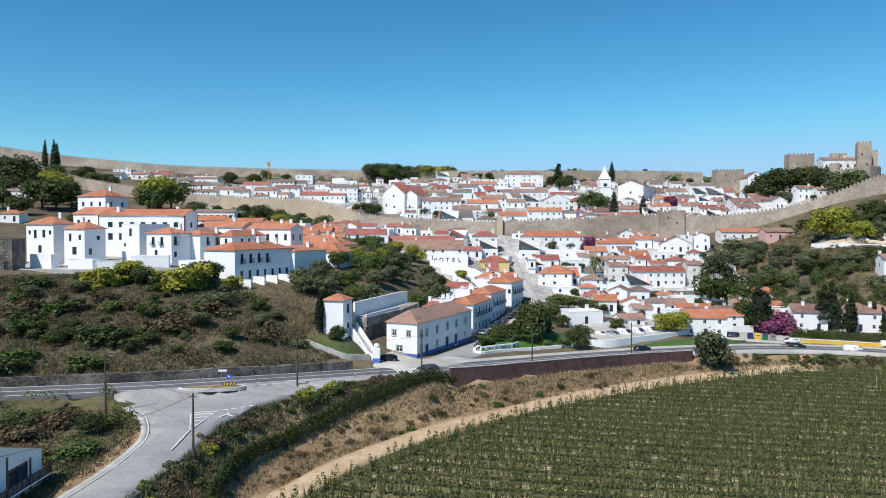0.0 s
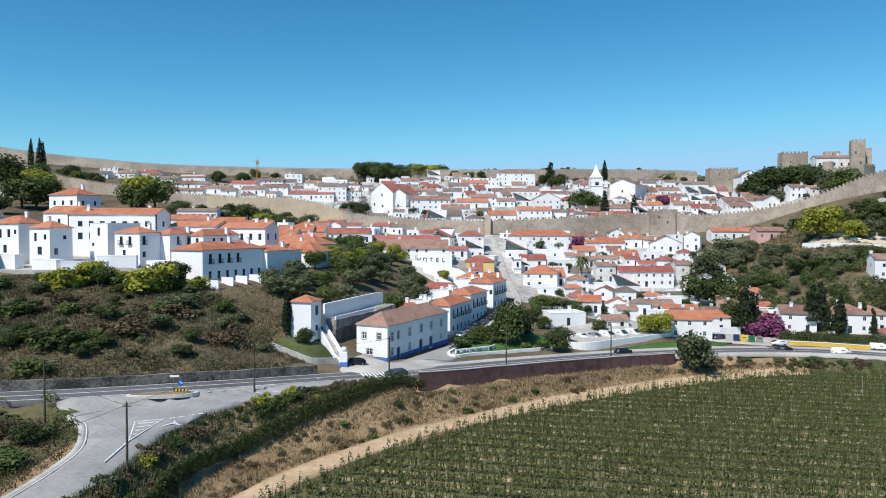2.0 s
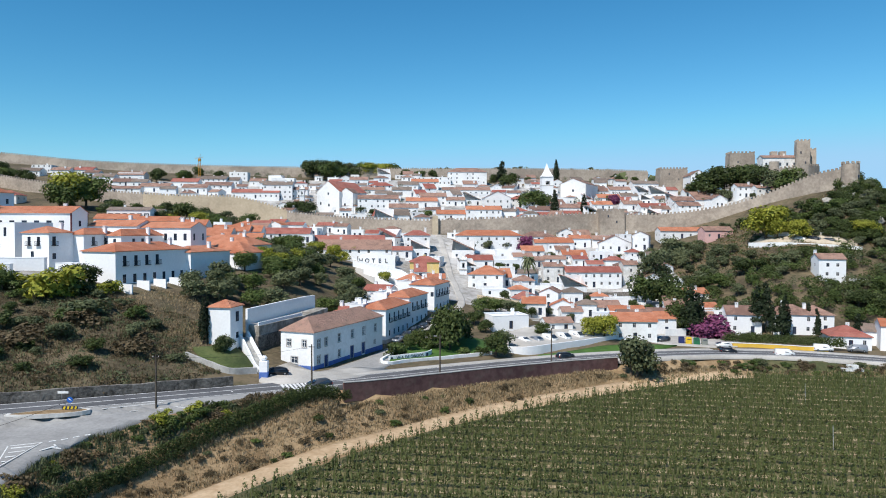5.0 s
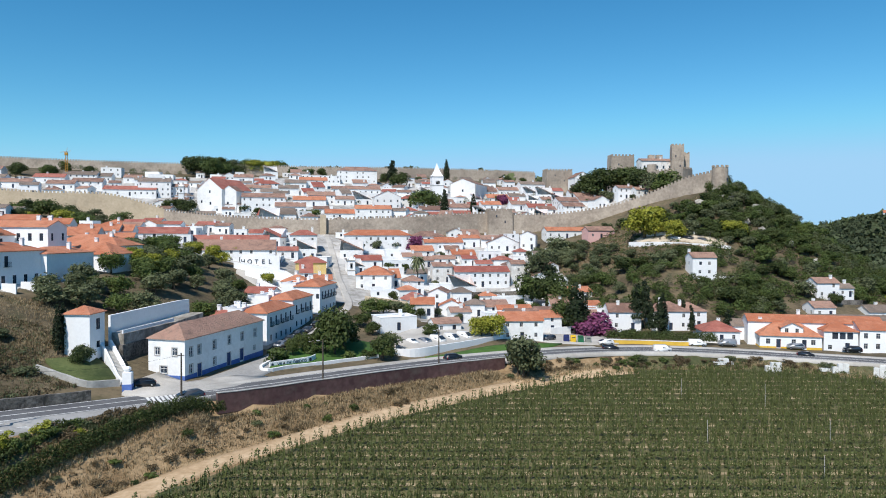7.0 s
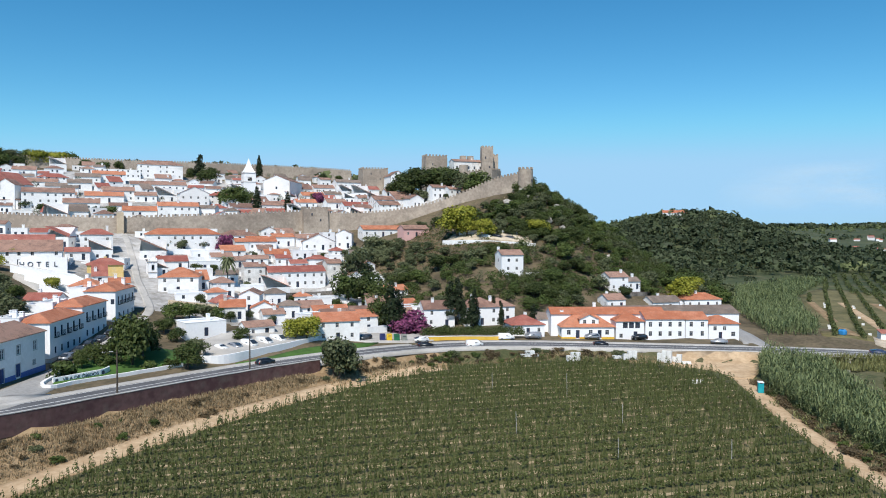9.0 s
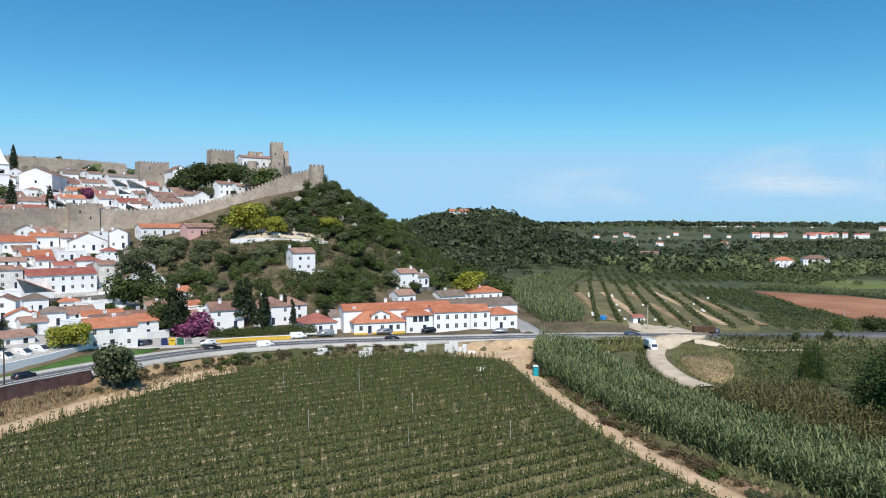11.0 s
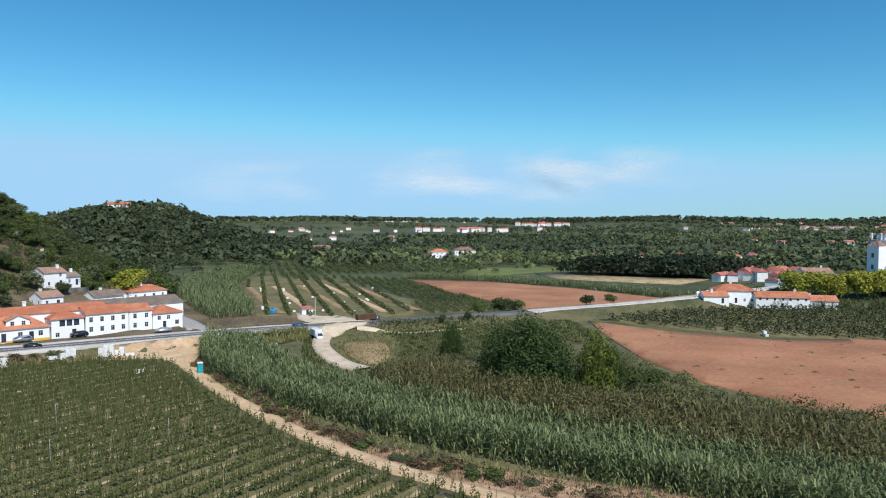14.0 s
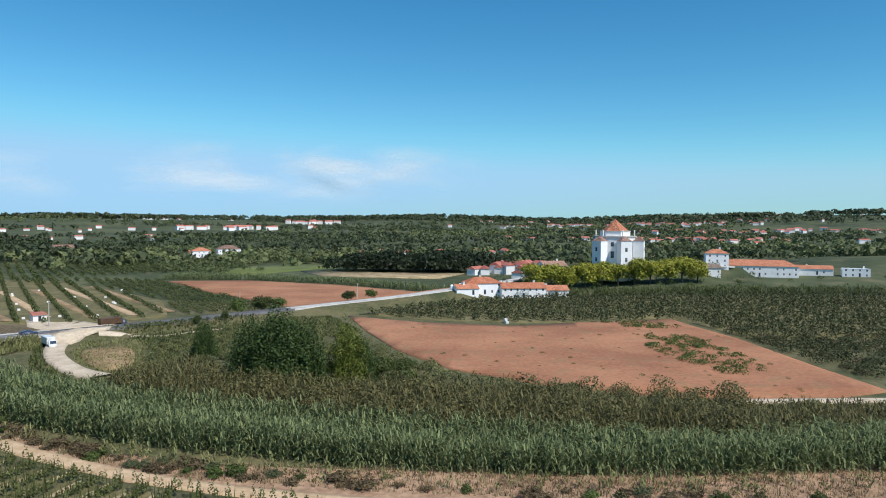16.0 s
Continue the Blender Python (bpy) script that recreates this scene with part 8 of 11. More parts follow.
def pole(x, y, h, lamp=False, wood=True, name="utility_pole", label="dark wooden utility pole with insulators", arm=0, z=None):
    ob = new(name)
    ob.location = (x, y, ground_at(x, y) - 0.3 if z is None else z)
    tagged(ob, label, "pole", "poles along the road")
    part("shaft", limbs("shaft", [((0, 0, 0), (0, 0, h * 0.5), 0.17, 0.145), ((0, 0, h * 0.5), (0, 0, h + 0.3), 0.145, 0.11)], TIMBER if wood else CONCRETE, 8), ob)
    if lamp:
        part("lamp_arm", limbs("lamp_arm", [((0, 0, h - 0.3), (0.8 * math.cos(radians(arm)), 0.8 * math.sin(radians(arm)), h), 0.035, 0.03)], IRON), ob, "thin lamp arm")
        part("lamp_head", box_mesh("lamp_head", (0.7, 0.28, 0.16), ALLOY, 0.05), ob, "street lamp head", pose(0.95 * math.cos(radians(arm)), 0.95 * math.sin(radians(arm)), h - 0.05, 0, 0, arm))
    else:
        part("crossarm", box_mesh("crossarm", (1.0, 0.1, 0.1), TIMBER, 0.01), ob, "crossarm", Matrix.Translation((0, 0, h - 0.2)))
        for u in (-0.4, 0.0, 0.4):
            part("insulator", box_mesh("insulator", (0.09, 0.09, 0.18), LAMP, 0.02), ob, "pale insulator", Matrix.Translation((u, 0, h - 0.1)))
    return ob


POLES = [(-30.6, 88.4, 9.0), (-24.4, 121.6, 8.4), (-3.6, 139.2, 8.6)]
for px_, py_, ph_ in POLES:
    pole(px_, py_, ph_)
pole(-48.6, 103.4, 9.0, True, label="wooden lamp pole beside the lane", name="street_lamp", arm=40)
pole(19.6, 151.4, 9.0, True, label="wooden street lamp pole below the parapet", name="street_lamp", arm=160, z=4.0)
pole(44.6, 165.9, 10.2, True, label="tall street lamp pole below the parapet", name="street_lamp", arm=160, z=2.0)
for px_, py_ in ((262, 96), (222, 142), (300, 60)):
    pole(px_, py_, 8.0, False, False, label="thin pale concrete utility pole")


def cable(a, b, sag=0.9):
    n = 12
    pts = [(a[0] + (b[0] - a[0]) * i / n, a[1] + (b[1] - a[1]) * i / n, a[2] + (b[2] - a[2]) * i / n - 4 * sag * (i / n) * (1 - i / n)) for i in range(n + 1)]
    me = limbs("cable", [(p, q, 0.022, 0.022) for p, q in zip(pts[:-1], pts[1:])], IRON, 4)
    tagged(new("overhead_cable", me), "thin dark overhead cable between poles", "cable", "overhead cables", "structure")


tops = [(p[0], p[1], ground_at(p[0], p[1]) + p[2] - 0.3) for p in POLES]
for p, q in ((tops[0], tops[1]), (tops[1], tops[2]), (tops[0], (-48.6, 103.4, 15.6)), (tops[0], (-42, 58, 14))):
    cable(p, q)


# the town sign on the lawn
def letters(text, size, mat, name="lettering", depth=0.03):
    cu = bpy.data.curves.new(name, "FONT")
    cu.body, cu.size, cu.extrude, cu.align_x, cu.align_y = text, size, depth, "CENTER", "CENTER"
    ob = bpy.data.objects.new(name, cu)
    dg = bpy.context.evaluated_depsgraph_get()
    scene.collection.objects.link(ob)
    dg.update()
    me = bpy.data.meshes.new_from_object(ob.evaluated_get(dg))
    bpy.data.objects.remove(ob)
    me.materials.clear()
    me.materials.append(mat)
    return me


sign = tagged(new("town_sign"), "low white curved wall sign with dark letters on the lawn", "sign")
sign.matrix_world = pose(14.8, 170.2, 5.2, 0, 0, 32)
v, f = [], []
for k in range(13):
    a = -6.2 + 12.4 * k / 12
    y0 = 0.0 if k < 10 else 0.35 * (k - 9) ** 1.5
    v += [(a, y0, -0.6), (a, y0 + 0.35, -0.6), (a, y0 + 0.35, 1.25), (a, y0, 1.25)]
for k in range(12):
    f += [(4 * k + q, 4 * k + (q + 1) % 4, 4 * k + 4 + (q + 1) % 4, 4 * k + 4 + q) for q in range(4)]
f += [(3, 2, 1, 0), (48, 49, 50, 51)]
part("sign_wall", mesh("sign_wall", v, f, BRIGHT), sign, "white rendered sign wall")
part("lettering", letters("VILA DE ÓBIDOS", 0.95, SHUTTER), sign, "dark raised letters", pose(-0.9, -0.03, 0.62, 90, 0, 0))
for u in (-5.6, 3.6):
    part("emblem", box_mesh("emblem", (0.5, 0.06, 0.7), SHUTTER, 0.1), sign, "dark shield emblem", Matrix.Translation((u, -0.02, 0.28)))
hs = tagged(new("hotel_lettering"), "large dark letters on the white garden wall", "sign")
hs.matrix_world = pose(1.4, 266.7, 22.5, 0, 0, -12.5)
for i, ch in enumerate("HOTEL"):
    part("letter", letters(ch, 2.1, SHUTTER, "letter", 0.06), hs, at=pose(-3.6 + 2.3 * i, -0.36, 0, 90, 0, 0))

# traffic signs on the island
ts = tagged(new("road_sign"), "round blue arrow sign above a striped board", "road sign")
ts.location = (-34.6, 116.6, 7.9)
BLUESIGN = material("blue_sign_face", (0.015, 0.10, 0.42), (0.02, 0.13, 0.5), 0.4, 3, 1)
YELLOWSIGN = material("yellow_sign_face", (0.62, 0.42, 0.02), (0.7, 0.5, 0.03), 0.5, 3, 1)
part("post", limbs("post", [((0, 0, 0), (0, 0, 1.9), 0.035, 0.035)], ALLOY), ts)
bm = bmesh.new()
bmesh.ops.create_cone(bm, cap_ends=True, segments=24, radius1=0.42, radius2=0.42, depth=0.03)
me = bpy.data.meshes.new("sign_disc")
bm.to_mesh(me)
bm.free()
me.materials.append(BLUESIGN)
part("sign_disc", me, ts, "round blue sign face", pose(0, -0.05, 1.75, 90, 0, 0))
part("arrow", box_mesh("arrow", (0.5, 0.02, 0.12), MARKING, 0.0), ts, "white arrow", pose(0, -0.085, 1.75, 0, 35, 0))
part("board", box_mesh("board", (2.2, 0.06, 0.45), SHUTTER, 0.01), ts, "black and yellow chevron board", pose(0, -0.1, 0.42, 0, 0, 0))
for k in range(4):
    part("chevron", box_mesh("chevron", (0.26, 0.02, 0.42), YELLOWSIGN, 0.0), ts, "yellow stripe", pose(-0.8 + 0.52 * k, -0.145, 0.44, 0, 20, 0))
tp = tagged(new("road_sign"), "pale direction sign on a thin post", "road sign")
tp.location = (-36.0, 117.2, 7.9)
part("post", limbs("post", [((0, 0, 0), (0, 0, 2.9), 0.035, 0.035)], ALLOY), tp)
part("plate", box_mesh("plate", (1.5, 0.05, 0.32), MARKING, 0.02), tp, "white sign plate", pose(0.2, -0.05, 2.5))

# recycling bins beside the yard
for (bx, by), col, lb in zip(((86.4, 198.2), (88.2, 197.8), (90.2, 197.4), (92.2, 197.0)), ((0.02, 0.03, 0.12), (0.72, 0.46, 0.03), (0.02, 0.14, 0.06), (0.24, 0.25, 0.22)), ("dark blue", "yellow", "green", "grey")):
    m = paint(lb.replace(" ", "_") + "_bin_plastic", col, 0.5)
    b = tagged(new("recycling_bin"), lb + " recycling container on the roadside yard", "bin", "recycling bins")
    b.matrix_world = pose(bx, by, ground_at(bx, by) + 0.1, 0, 0, -12)
    part("container", box_mesh("container", (1.5, 1.3, 1.55), m, 0.1), b)
    part("lid", box_mesh("lid", (1.42, 1.22, 0.25), m, 0.1), b, at=Matrix.Translation((0, 0, 1.55)))
    part("slot", box_mesh("slot", (0.9, 0.06, 0.18), SHUTTER), b, "dark opening", Matrix.Translation((0, -0.65, 1.2)))

# fruit crates at the orchard's edge, and the portable toilet
CRATE = material("white_crate_plastic", (0.66, 0.66, 0.64), (0.80, 0.80, 0.78), 0.7, 4, 1)


def crate_stack(x, y, cols, rows, rot):
    ob = tagged(new("crate_stack"), "stack of white plastic fruit crates beside the orchard", "crate", "fruit crates")
    ob.matrix_world = pose(x, y, ground_at(x, y) + 0.05, 0, 0, rot)
    key = ("crate",)
    if key not in UNIT:
        bm = bmesh.new()
        bmesh.ops.create_cube(bm, size=1.0)
        bmesh.ops.scale(bm, vec=(1.16, 0.96, 0.74), verts=bm.verts[:])
        bmesh.ops.translate(bm, vec=(0, 0, 0.37), verts=bm.verts[:])
        top = [q for q in bm.faces if q.normal.z > 0.9]
        bmesh.ops.inset_region(bm, faces=top, thickness=0.05)
        bmesh.ops.translate(bm, vec=(0, 0, -0.56), verts=top[0].verts[:])
        UNIT[key] = bpy.data.meshes.new("crate")
        bm.to_mesh(UNIT[key])
        bm.free()
        UNIT[key].materials.append(CRATE)
    for i in range(cols):
        for j in range(rows if i % 3 else max(1, rows - 1)):
            part("crate", UNIT[key], ob, at=Matrix.Translation(((i - cols / 2) * 1.22, 0.04 * (i % 2), 0.76 * j)))


for x, y, c, r, t in ((127.4, 167.4, 3, 3, -14), (138.4, 163.4, 2, 1, -20), (141.2, 161.8, 3, 3, -20), (147.2, 155.6, 3, 4, -60), (149.6, 153.8, 2, 3, -60), (136.4, 134.2, 2, 1, -20), (118.4, 174.0, 4, 2, -10), (150.6, 151.6, 2, 1, -40)):
    crate_stack(x, y, c, r, t)
q = random.Random(5)
for k in range(26):
    u, w = q.uniform(10, 130), q.randrange(0, 6) * 11.0 - 4
    crate_stack(222 + u * 0.81 + w * 0.59, 152 + u * 0.59 - w * 0.81 + 6, 1, q.choice((1, 2)), 36)
crate_stack(248.0, 1.0, 2, 2, 20)
TEAL = material("turquoise_plastic", (0.01, 0.30, 0.36), (0.02, 0.36, 0.42), 0.5, 3, 1)
loo = tagged(new("portable_toilet"), "turquoise portable toilet with white roof beside the track", "portable toilet")
loo.matrix_world = pose(140.6, 122.0, 0.0, 0, 0, -40)
part("cabin", box_mesh("cabin", (1.15, 1.15, 2.1), TEAL, 0.05), loo)
part("roof", box_mesh("roof", (1.22, 1.22, 0.3), CRATE, 0.12), loo, "white domed roof", Matrix.Translation((0, 0, 2.1)))
part("door", box_mesh("door", (0.75, 0.04, 1.85), TEAL, 0.01), loo, at=Matrix.Translation((0, -0.6, 0.12)))
part("vent", box_mesh("vent", (0.5, 0.03, 0.15), SHUTTER), loo, "dark vent slot", Matrix.Translation((0, -0.585, 1.98)))
tank = tagged(new("water_tank"), "blue plastic water tank beside the farm shed", "tank")
tank.matrix_world = pose(224.0, 160.5, ground_at(224, 160.5), 0, 0, 10)
part("tank", box_mesh("tank", (2.2, 2.2, 2.0), paint("blue_tank_plastic", (0.03, 0.22, 0.5), 0.5), 0.5), tank)
part("lid", box_mesh("lid", (0.7, 0.7, 0.15), SHUTTER, 0.05), tank, at=Matrix.Translation((0, 0, 2.0)))
house(231.5, 151.5, 4.0, 3.0, 2.3, -40, "shed", "x", rise=0.25, tile="r", wall="w", chimneys=0, label="small white farm shed with red roof", group="farm sheds", faces={"f": [(0, 0.05, 0.9, 1.9, "door")]}, name="shed")
# bridge over the stream: opening kept dark by an added back wall, with round piers and a rail
BR = stretch(ROAD_LINE, 180, 203)
for side in (-3.7, 3.7):
    wall_run("bridge_deck", offset(BR, side), 0.8, 0.25, 0.65, CONCRETE, "concrete edge beam of the road bridge", "bridge")
# added wall behind the opening; it blocks light from the far side
wall_run("bridge_abutment", offset(BR, 2.9), 0.6, -0.5, 5.5, RUBBLE, "added dark wall that closes off light under the road bridge", "bridge")
for px, py in ((186.0, 139.4), (188.6, 134.8)):
    ob = tagged(new("bridge_pier"), "round pale concrete bridge pier", "bridge pier", "bridge piers")
    ob.location = (px, py, -3.6)
    part("shaft", limbs("shaft", [((0, 0, 0), (0, 0, 4.6), 0.45, 0.45)], KERB, 12), ob)
    part("collar", box_mesh("collar", (1.2, 1.2, 0.3), CONCRETE, 0.05), ob, at=Matrix.Translation((0, 0, 4.5)))
# white masonry gateposts on the road to the church
for x, y in ((322, 22), (326, 18.5)):
    g = tagged(new("gatepost"), "white rounded gatepost beside the far road", "gatepost", "gateposts")
    g.location = (x, y, ground_at(x, y))
    part("post", box_mesh("post", (1.6, 1.6, 2.4), BRIGHT, 0.4), g)
    part("base", box_mesh("base", (2.0, 2.0, 0.5), CONCRETE, 0.1), g)
# support stakes standing up in the orchard
for x, y, h in ((96, 113, 4.6), (101.5, 136, 5.0), (84, 100, 3.8), (78, 118, 4.2), (98, 92, 4.0), (90, 146, 4.4)):
    st = tagged(new("stake"), "thin pale stake leaning among the fruit trees", "stake", "orchard stakes")
    st.matrix_world = pose(x, y, 0, 3, -4, 0)
    part("rod", limbs("rod", [((0, 0, -0.3), (0, 0, h), 0.045, 0.04)], TRIM), st)
    part("tie", box_mesh("tie", (0.14, 0.14, 0.1), SHUTTER, 0.02), st, at=Matrix.Translation((0, 0, h * 0.6)))


# the yellow crane inside the town
crane = tagged(new("tower_crane"), "yellow lattice tower crane among the far houses", "crane")
crane.location = (-112, 462, 62)
CY = material("crane_yellow", (0.45, 0.22, 0.03), (0.55, 0.29, 0.05), 0.5, 2, 1)
segs = []
for sx in (-0.5, 0.5):
    for sy in (-0.5, 0.5):
        segs.append(((sx, sy, -1), (sx, sy, 13), 0.09, 0.09))
for k in range(9):
    segs += [((-0.5, -0.5, 1.5 * k), (0.5, -0.5, 1.5 * k + 1.5), 0.06, 0.06), ((0.5, -0.5, 1.5 * k), (0.5, 0.5, 1.5 * k + 1.5), 0.06, 0.06)]
part("mast", limbs("mast", segs, CY, 4), crane, "yellow lattice mast")
part("cab", box_mesh("cab", (1.6, 1.6, 1.6), CY, 0.1), crane, at=Matrix.Translation((0, 0, 13)))
part("jib", limbs("jib", [((-3, 0, 14.6), (2.5, 0.5, 15.6), 0.15, 0.1), ((0, 0, 14.5), (0.6, 0, 17.5), 0.1, 0.08)], CY, 4), crane, "folded crane jib")
# the low house with a terrace below the lane
# two wide dark windows on its l wall stand in for the veranda's shade
veranda = house(-49.2, 73.0, 10, 12, 3.6, 180, "shed", "x", rise=1.9, tile="o", wall="b", z=5.9, chimneys=0, over=0.4, label="white house with tiled veranda below the lane", group="roadside houses",
                faces={"l": [(-3.4, 1.2, 3.6, 1.9, "dark"), (1.6, 1.2, 3.6, 1.9, "dark")], "b": along(10, 3, 1.5, 1.7, 2.0, "dark")})
v, f = slab_boxes([(-6.2, -6.1, -6.0, 6.0, 1.85, 1.95), (-6.2, -6.1, -6.0, 6.0, 1.0, 1.08)] + [(-6.18, -6.12, -6.0 + 0.22 * k, -5.92 + 0.22 * k, 1.08, 1.85) for k in range(55)])
part("railing", mesh("railing", v, f, DOOR_WOOD), veranda, "brown wooden veranda railing")
v, f = slab_boxes([(-6.2, -4.9, -6.0, 6.0, 0.82, 1.0)])
part("veranda_floor", mesh("veranda_floor", v, f, BRIGHT), veranda)
for py in (-5.9, -2.0, 2.0, 5.8):
    v, f = slab_boxes([(-6.2, -6.04, py, py + 0.16, -2.5, 2.6 + 0.32 * (py + 6))])
    part("veranda_post", mesh("veranda_post", v, f, DOOR_WOOD), veranda, "brown wooden veranda post")


# ---------------------------------------------------------------- plants
RNG = np.random.default_rng(7)


def quads(name, centre, normal, size, mat, aspect=1.0, up=None):
    """A mesh of loose leaf clumps: one three-cornered spray each, at centre, facing normal, of its own size."""
    n = len(centre)
    normal = normal / np.maximum(np.linalg.norm(normal, axis=1), 1e-6)[:, None]
    ref = RNG.normal(size=(n, 3)) if up is None else up + RNG.normal(size=(n, 3)) * 0.18
    a = np.cross(normal, ref)
    a /= np.maximum(np.linalg.norm(a, axis=1), 1e-6)[:, None]
    b = np.cross(normal, a)
    s = np.asarray(size)[:, None] / 2
    v = np.empty((n, 3, 3))
    v[:, 0], v[:, 1], v[:, 2] = centre - a * s - b * s * aspect * 0.7, centre + a * s * 1.05 - b * s * aspect * 0.8, centre + a * s * 0.15 + b * s * aspect * 1.15
    return sheet(name, v.reshape(-1, 3), 3, mat)


def sheet(name, verts, k, mat):
    """A mesh of loose polygons of k corners each."""
    n = len(verts) // k
    me = bpy.data.meshes.new(name)
    me.vertices.add(n * k)
    me.vertices.foreach_set("co", np.ascontiguousarray(verts, dtype=np.float32).ravel())
    me.loops.add(n * k)
    me.loops.foreach_set("vertex_index", np.arange(n * k, dtype=np.int32))
    me.polygons.add(n)
    me.polygons.foreach_set("loop_start", np.arange(0, n * k, k, dtype=np.int32))
    for m in (mat if isinstance(mat, (list, tuple)) else [mat]):
        me.materials.append(m)
    me.update(calc_edges=True)
    me.validate()
    return me


def crown(name, lobes, count, size, mat, flat=0.0, drop=0.65):
    """Leaf clumps on the shells of several lobes (x, y, z, rx, ry, rz)."""
    L = np.array(lobes, float)
    area = (L[:, 3] * L[:, 5])
    pick = RNG.choice(len(L), size=count, p=area / area.sum())
    d = RNG.normal(size=(count, 3))
    d /= np.linalg.norm(d, axis=1)[:, None]
    low = d[:, 2] < -drop
    d[low, 2] *= -0.6
    r = 0.58 + 0.50 * RNG.random(count) ** 0.7
    wave = np.sin(d[:, 0] * 9 + pick * 2.1) * np.sin(d[:, 1] * 8 + pick) * np.sin(d[:, 2] * 9)
    c = L[pick, :3] + d * L[pick, 3:] * (r + 0.13 * wave)[:, None]
    nrm = d + RNG.normal(size=(count, 3)) * 0.48
    nrm[:, 2] += 0.25
    return quads(name, c, nrm, size * RNG.uniform(0.6, 1.35, count), mat)


def tree(name, label, category, lobes, count, size, leaf, trunk, group="trees on the hillside"):
    ob = new(name)
    tagged(ob, label, category, group)
    part("trunk", limbs("trunk", trunk, BARK), ob, "brown tapered trunk with limbs")
    part("crown", crown("crown", lobes, count, size, leaf), ob, "leafy crown")
    return ob


def round_lobes(seed, n, spread, z, r, squash=0.85):
    q = random.Random(seed)
    out = [(0, 0, z, r, r, r * squash)]
    for i in range(n):
        a, d = 2 * math.pi * (i + q.random()) / n, spread * q.uniform(0.55, 1.0)
        s = r * q.uniform(0.45, 0.8)
        out.append((d * math.cos(a), d * math.sin(a), z + q.uniform(-0.72, 0.55) * r, s, s, s * q.uniform(0.7, 0.95)))
    return out


def fork(h, r, n, spread, seed, lean=0.0):
    q = random.Random(seed)
    segs = [((0, 0, -0.5), (lean, 0, h), r, r * 0.7)]
    for i in range(n):
        a = 2 * math.pi * (i + q.random() * 0.6) / n
        segs.append(((lean, 0, h * q.uniform(0.75, 1.0)), (lean + spread * math.cos(a), spread * math.sin(a), h + spread * q.uniform(0.7, 1.2)), r * 0.55, r * 0.18))
    return segs


# each species is drawn for a height of one unit of its usual size, then scaled
SPECIES = {}


def species(key, height_, *variants):
    SPECIES[key] = (height_, list(variants))


species("broad", 8.0, *[tree("tree", "dark green leafy tree with a full rounded crown", "tree", round_lobes(i + 1, 12, 2.4, 4.0, 2.7, 1.15), 2500, 0.46, LEAF_DARK, fork(3.0, 0.26, 4, 1.5, i)) for i in range(3)])
species("green", 8.0, *[tree("tree", "green leafy tree with an uneven crown", "tree", round_lobes(i + 11, 12, 2.5, 4.0, 2.6, 1.15), 2400, 0.46, LEAF_MID, fork(3.0, 0.24, 4, 1.5, i + 3)) for i in range(3)])
species("plane", 9.0, *[tree("plane_tree", "broad plane tree with yellowing green crown", "tree", round_lobes(i + 21, 14, 3.0, 4.7, 3.0, 1.1), 2700, 0.50, LEAF_YELLOW, fork(3.0, 0.32, 4, 1.8, i + 6)) for i in range(2)])
species("olive", 4.5, *[tree("olive_tree", "grey-green olive tree with a rounded crown", "tree", round_lobes(i + 31, 10, 1.4, 2.35, 1.5, 1.05), 1450, 0.30, LEAF_OLIVE, fork(1.5, 0.2, 4, 0.9, i + 9, 0.15)) for i in range(3)])
species("cypress", 10.0, *[tree("cypress", "slender dark cypress tree", "tree", [(0, 0, 1.6 + 1.25 * k, 0.95 * s, 0.95 * s, 1.3) for k, s in enumerate((0.9, 1.1, 1.15, 1.05, 0.9, 0.65, 0.35))], 1500, 0.36, LEAF_CYPRESS, [((0, 0, -0.5), (0, 0, 8), 0.18, 0.05)]) for i in range(2)])
species("pine", 10.0, *[tree("pine_tree", "dark pine tree with layered boughs", "tree", [(0.3 * math.cos(k * 2.2), 0.3 * math.sin(k * 2.2), 3.0 + 1.0 * k, 2.3 * (1 - k / 8.5), 2.3 * (1 - k / 8.5), 0.75) for k in range(7)], 1600, 0.42, LEAF_CYPRESS, [((0, 0, -0.5), (0, 0, 9), 0.22, 0.05)]) for i in range(2)])
species("shrub", 2.2, *[tree("shrub", "dense green shrub on the dry slope", "shrub", round_lobes(i + 41, 10, 1.35, 0.95, 1.0, 0.85), 720, 0.3, (LEAF_DARK, LEAF_MID, LEAF_OLIVE, LEAF_MID)[i], fork(0.4, 0.07, 4, 0.5, i + 12), "shrubs on the slopes") for i in range(4)])
species("yshrub", 2.2, *[tree("shrub", "yellowish green shrub on the dry slope", "shrub", round_lobes(i + 51, 6, 1.2, 1.0, 1.1, 0.8), 900, 0.27, LEAF_YELLOW, fork(0.4, 0.07, 4, 0.5, i + 16), "shrubs on the slopes") for i in range(1)])
species("dry", 1.3, *[tree("dry_shrub", "brown dry brush on the bank", "shrub", round_lobes(i + 61, 6, 0.9, 0.5, 0.7, 0.8), 420, 0.2, LEAF_DRY, fork(0.25, 0.05, 4, 0.35, i + 20), "brush on the banks") for i in range(2)])
species("bloom", 3.6, *[tree("bougainvillea", "bougainvillea bush covered in magenta blossom", "shrub", round_lobes(i + 71, 8, 1.6, 1.6, 1.7, 0.8), 1500, 0.36, FLOWER, fork(0.6, 0.1, 4, 0.8, i + 22), "flowering shrubs") for i in range(1)])
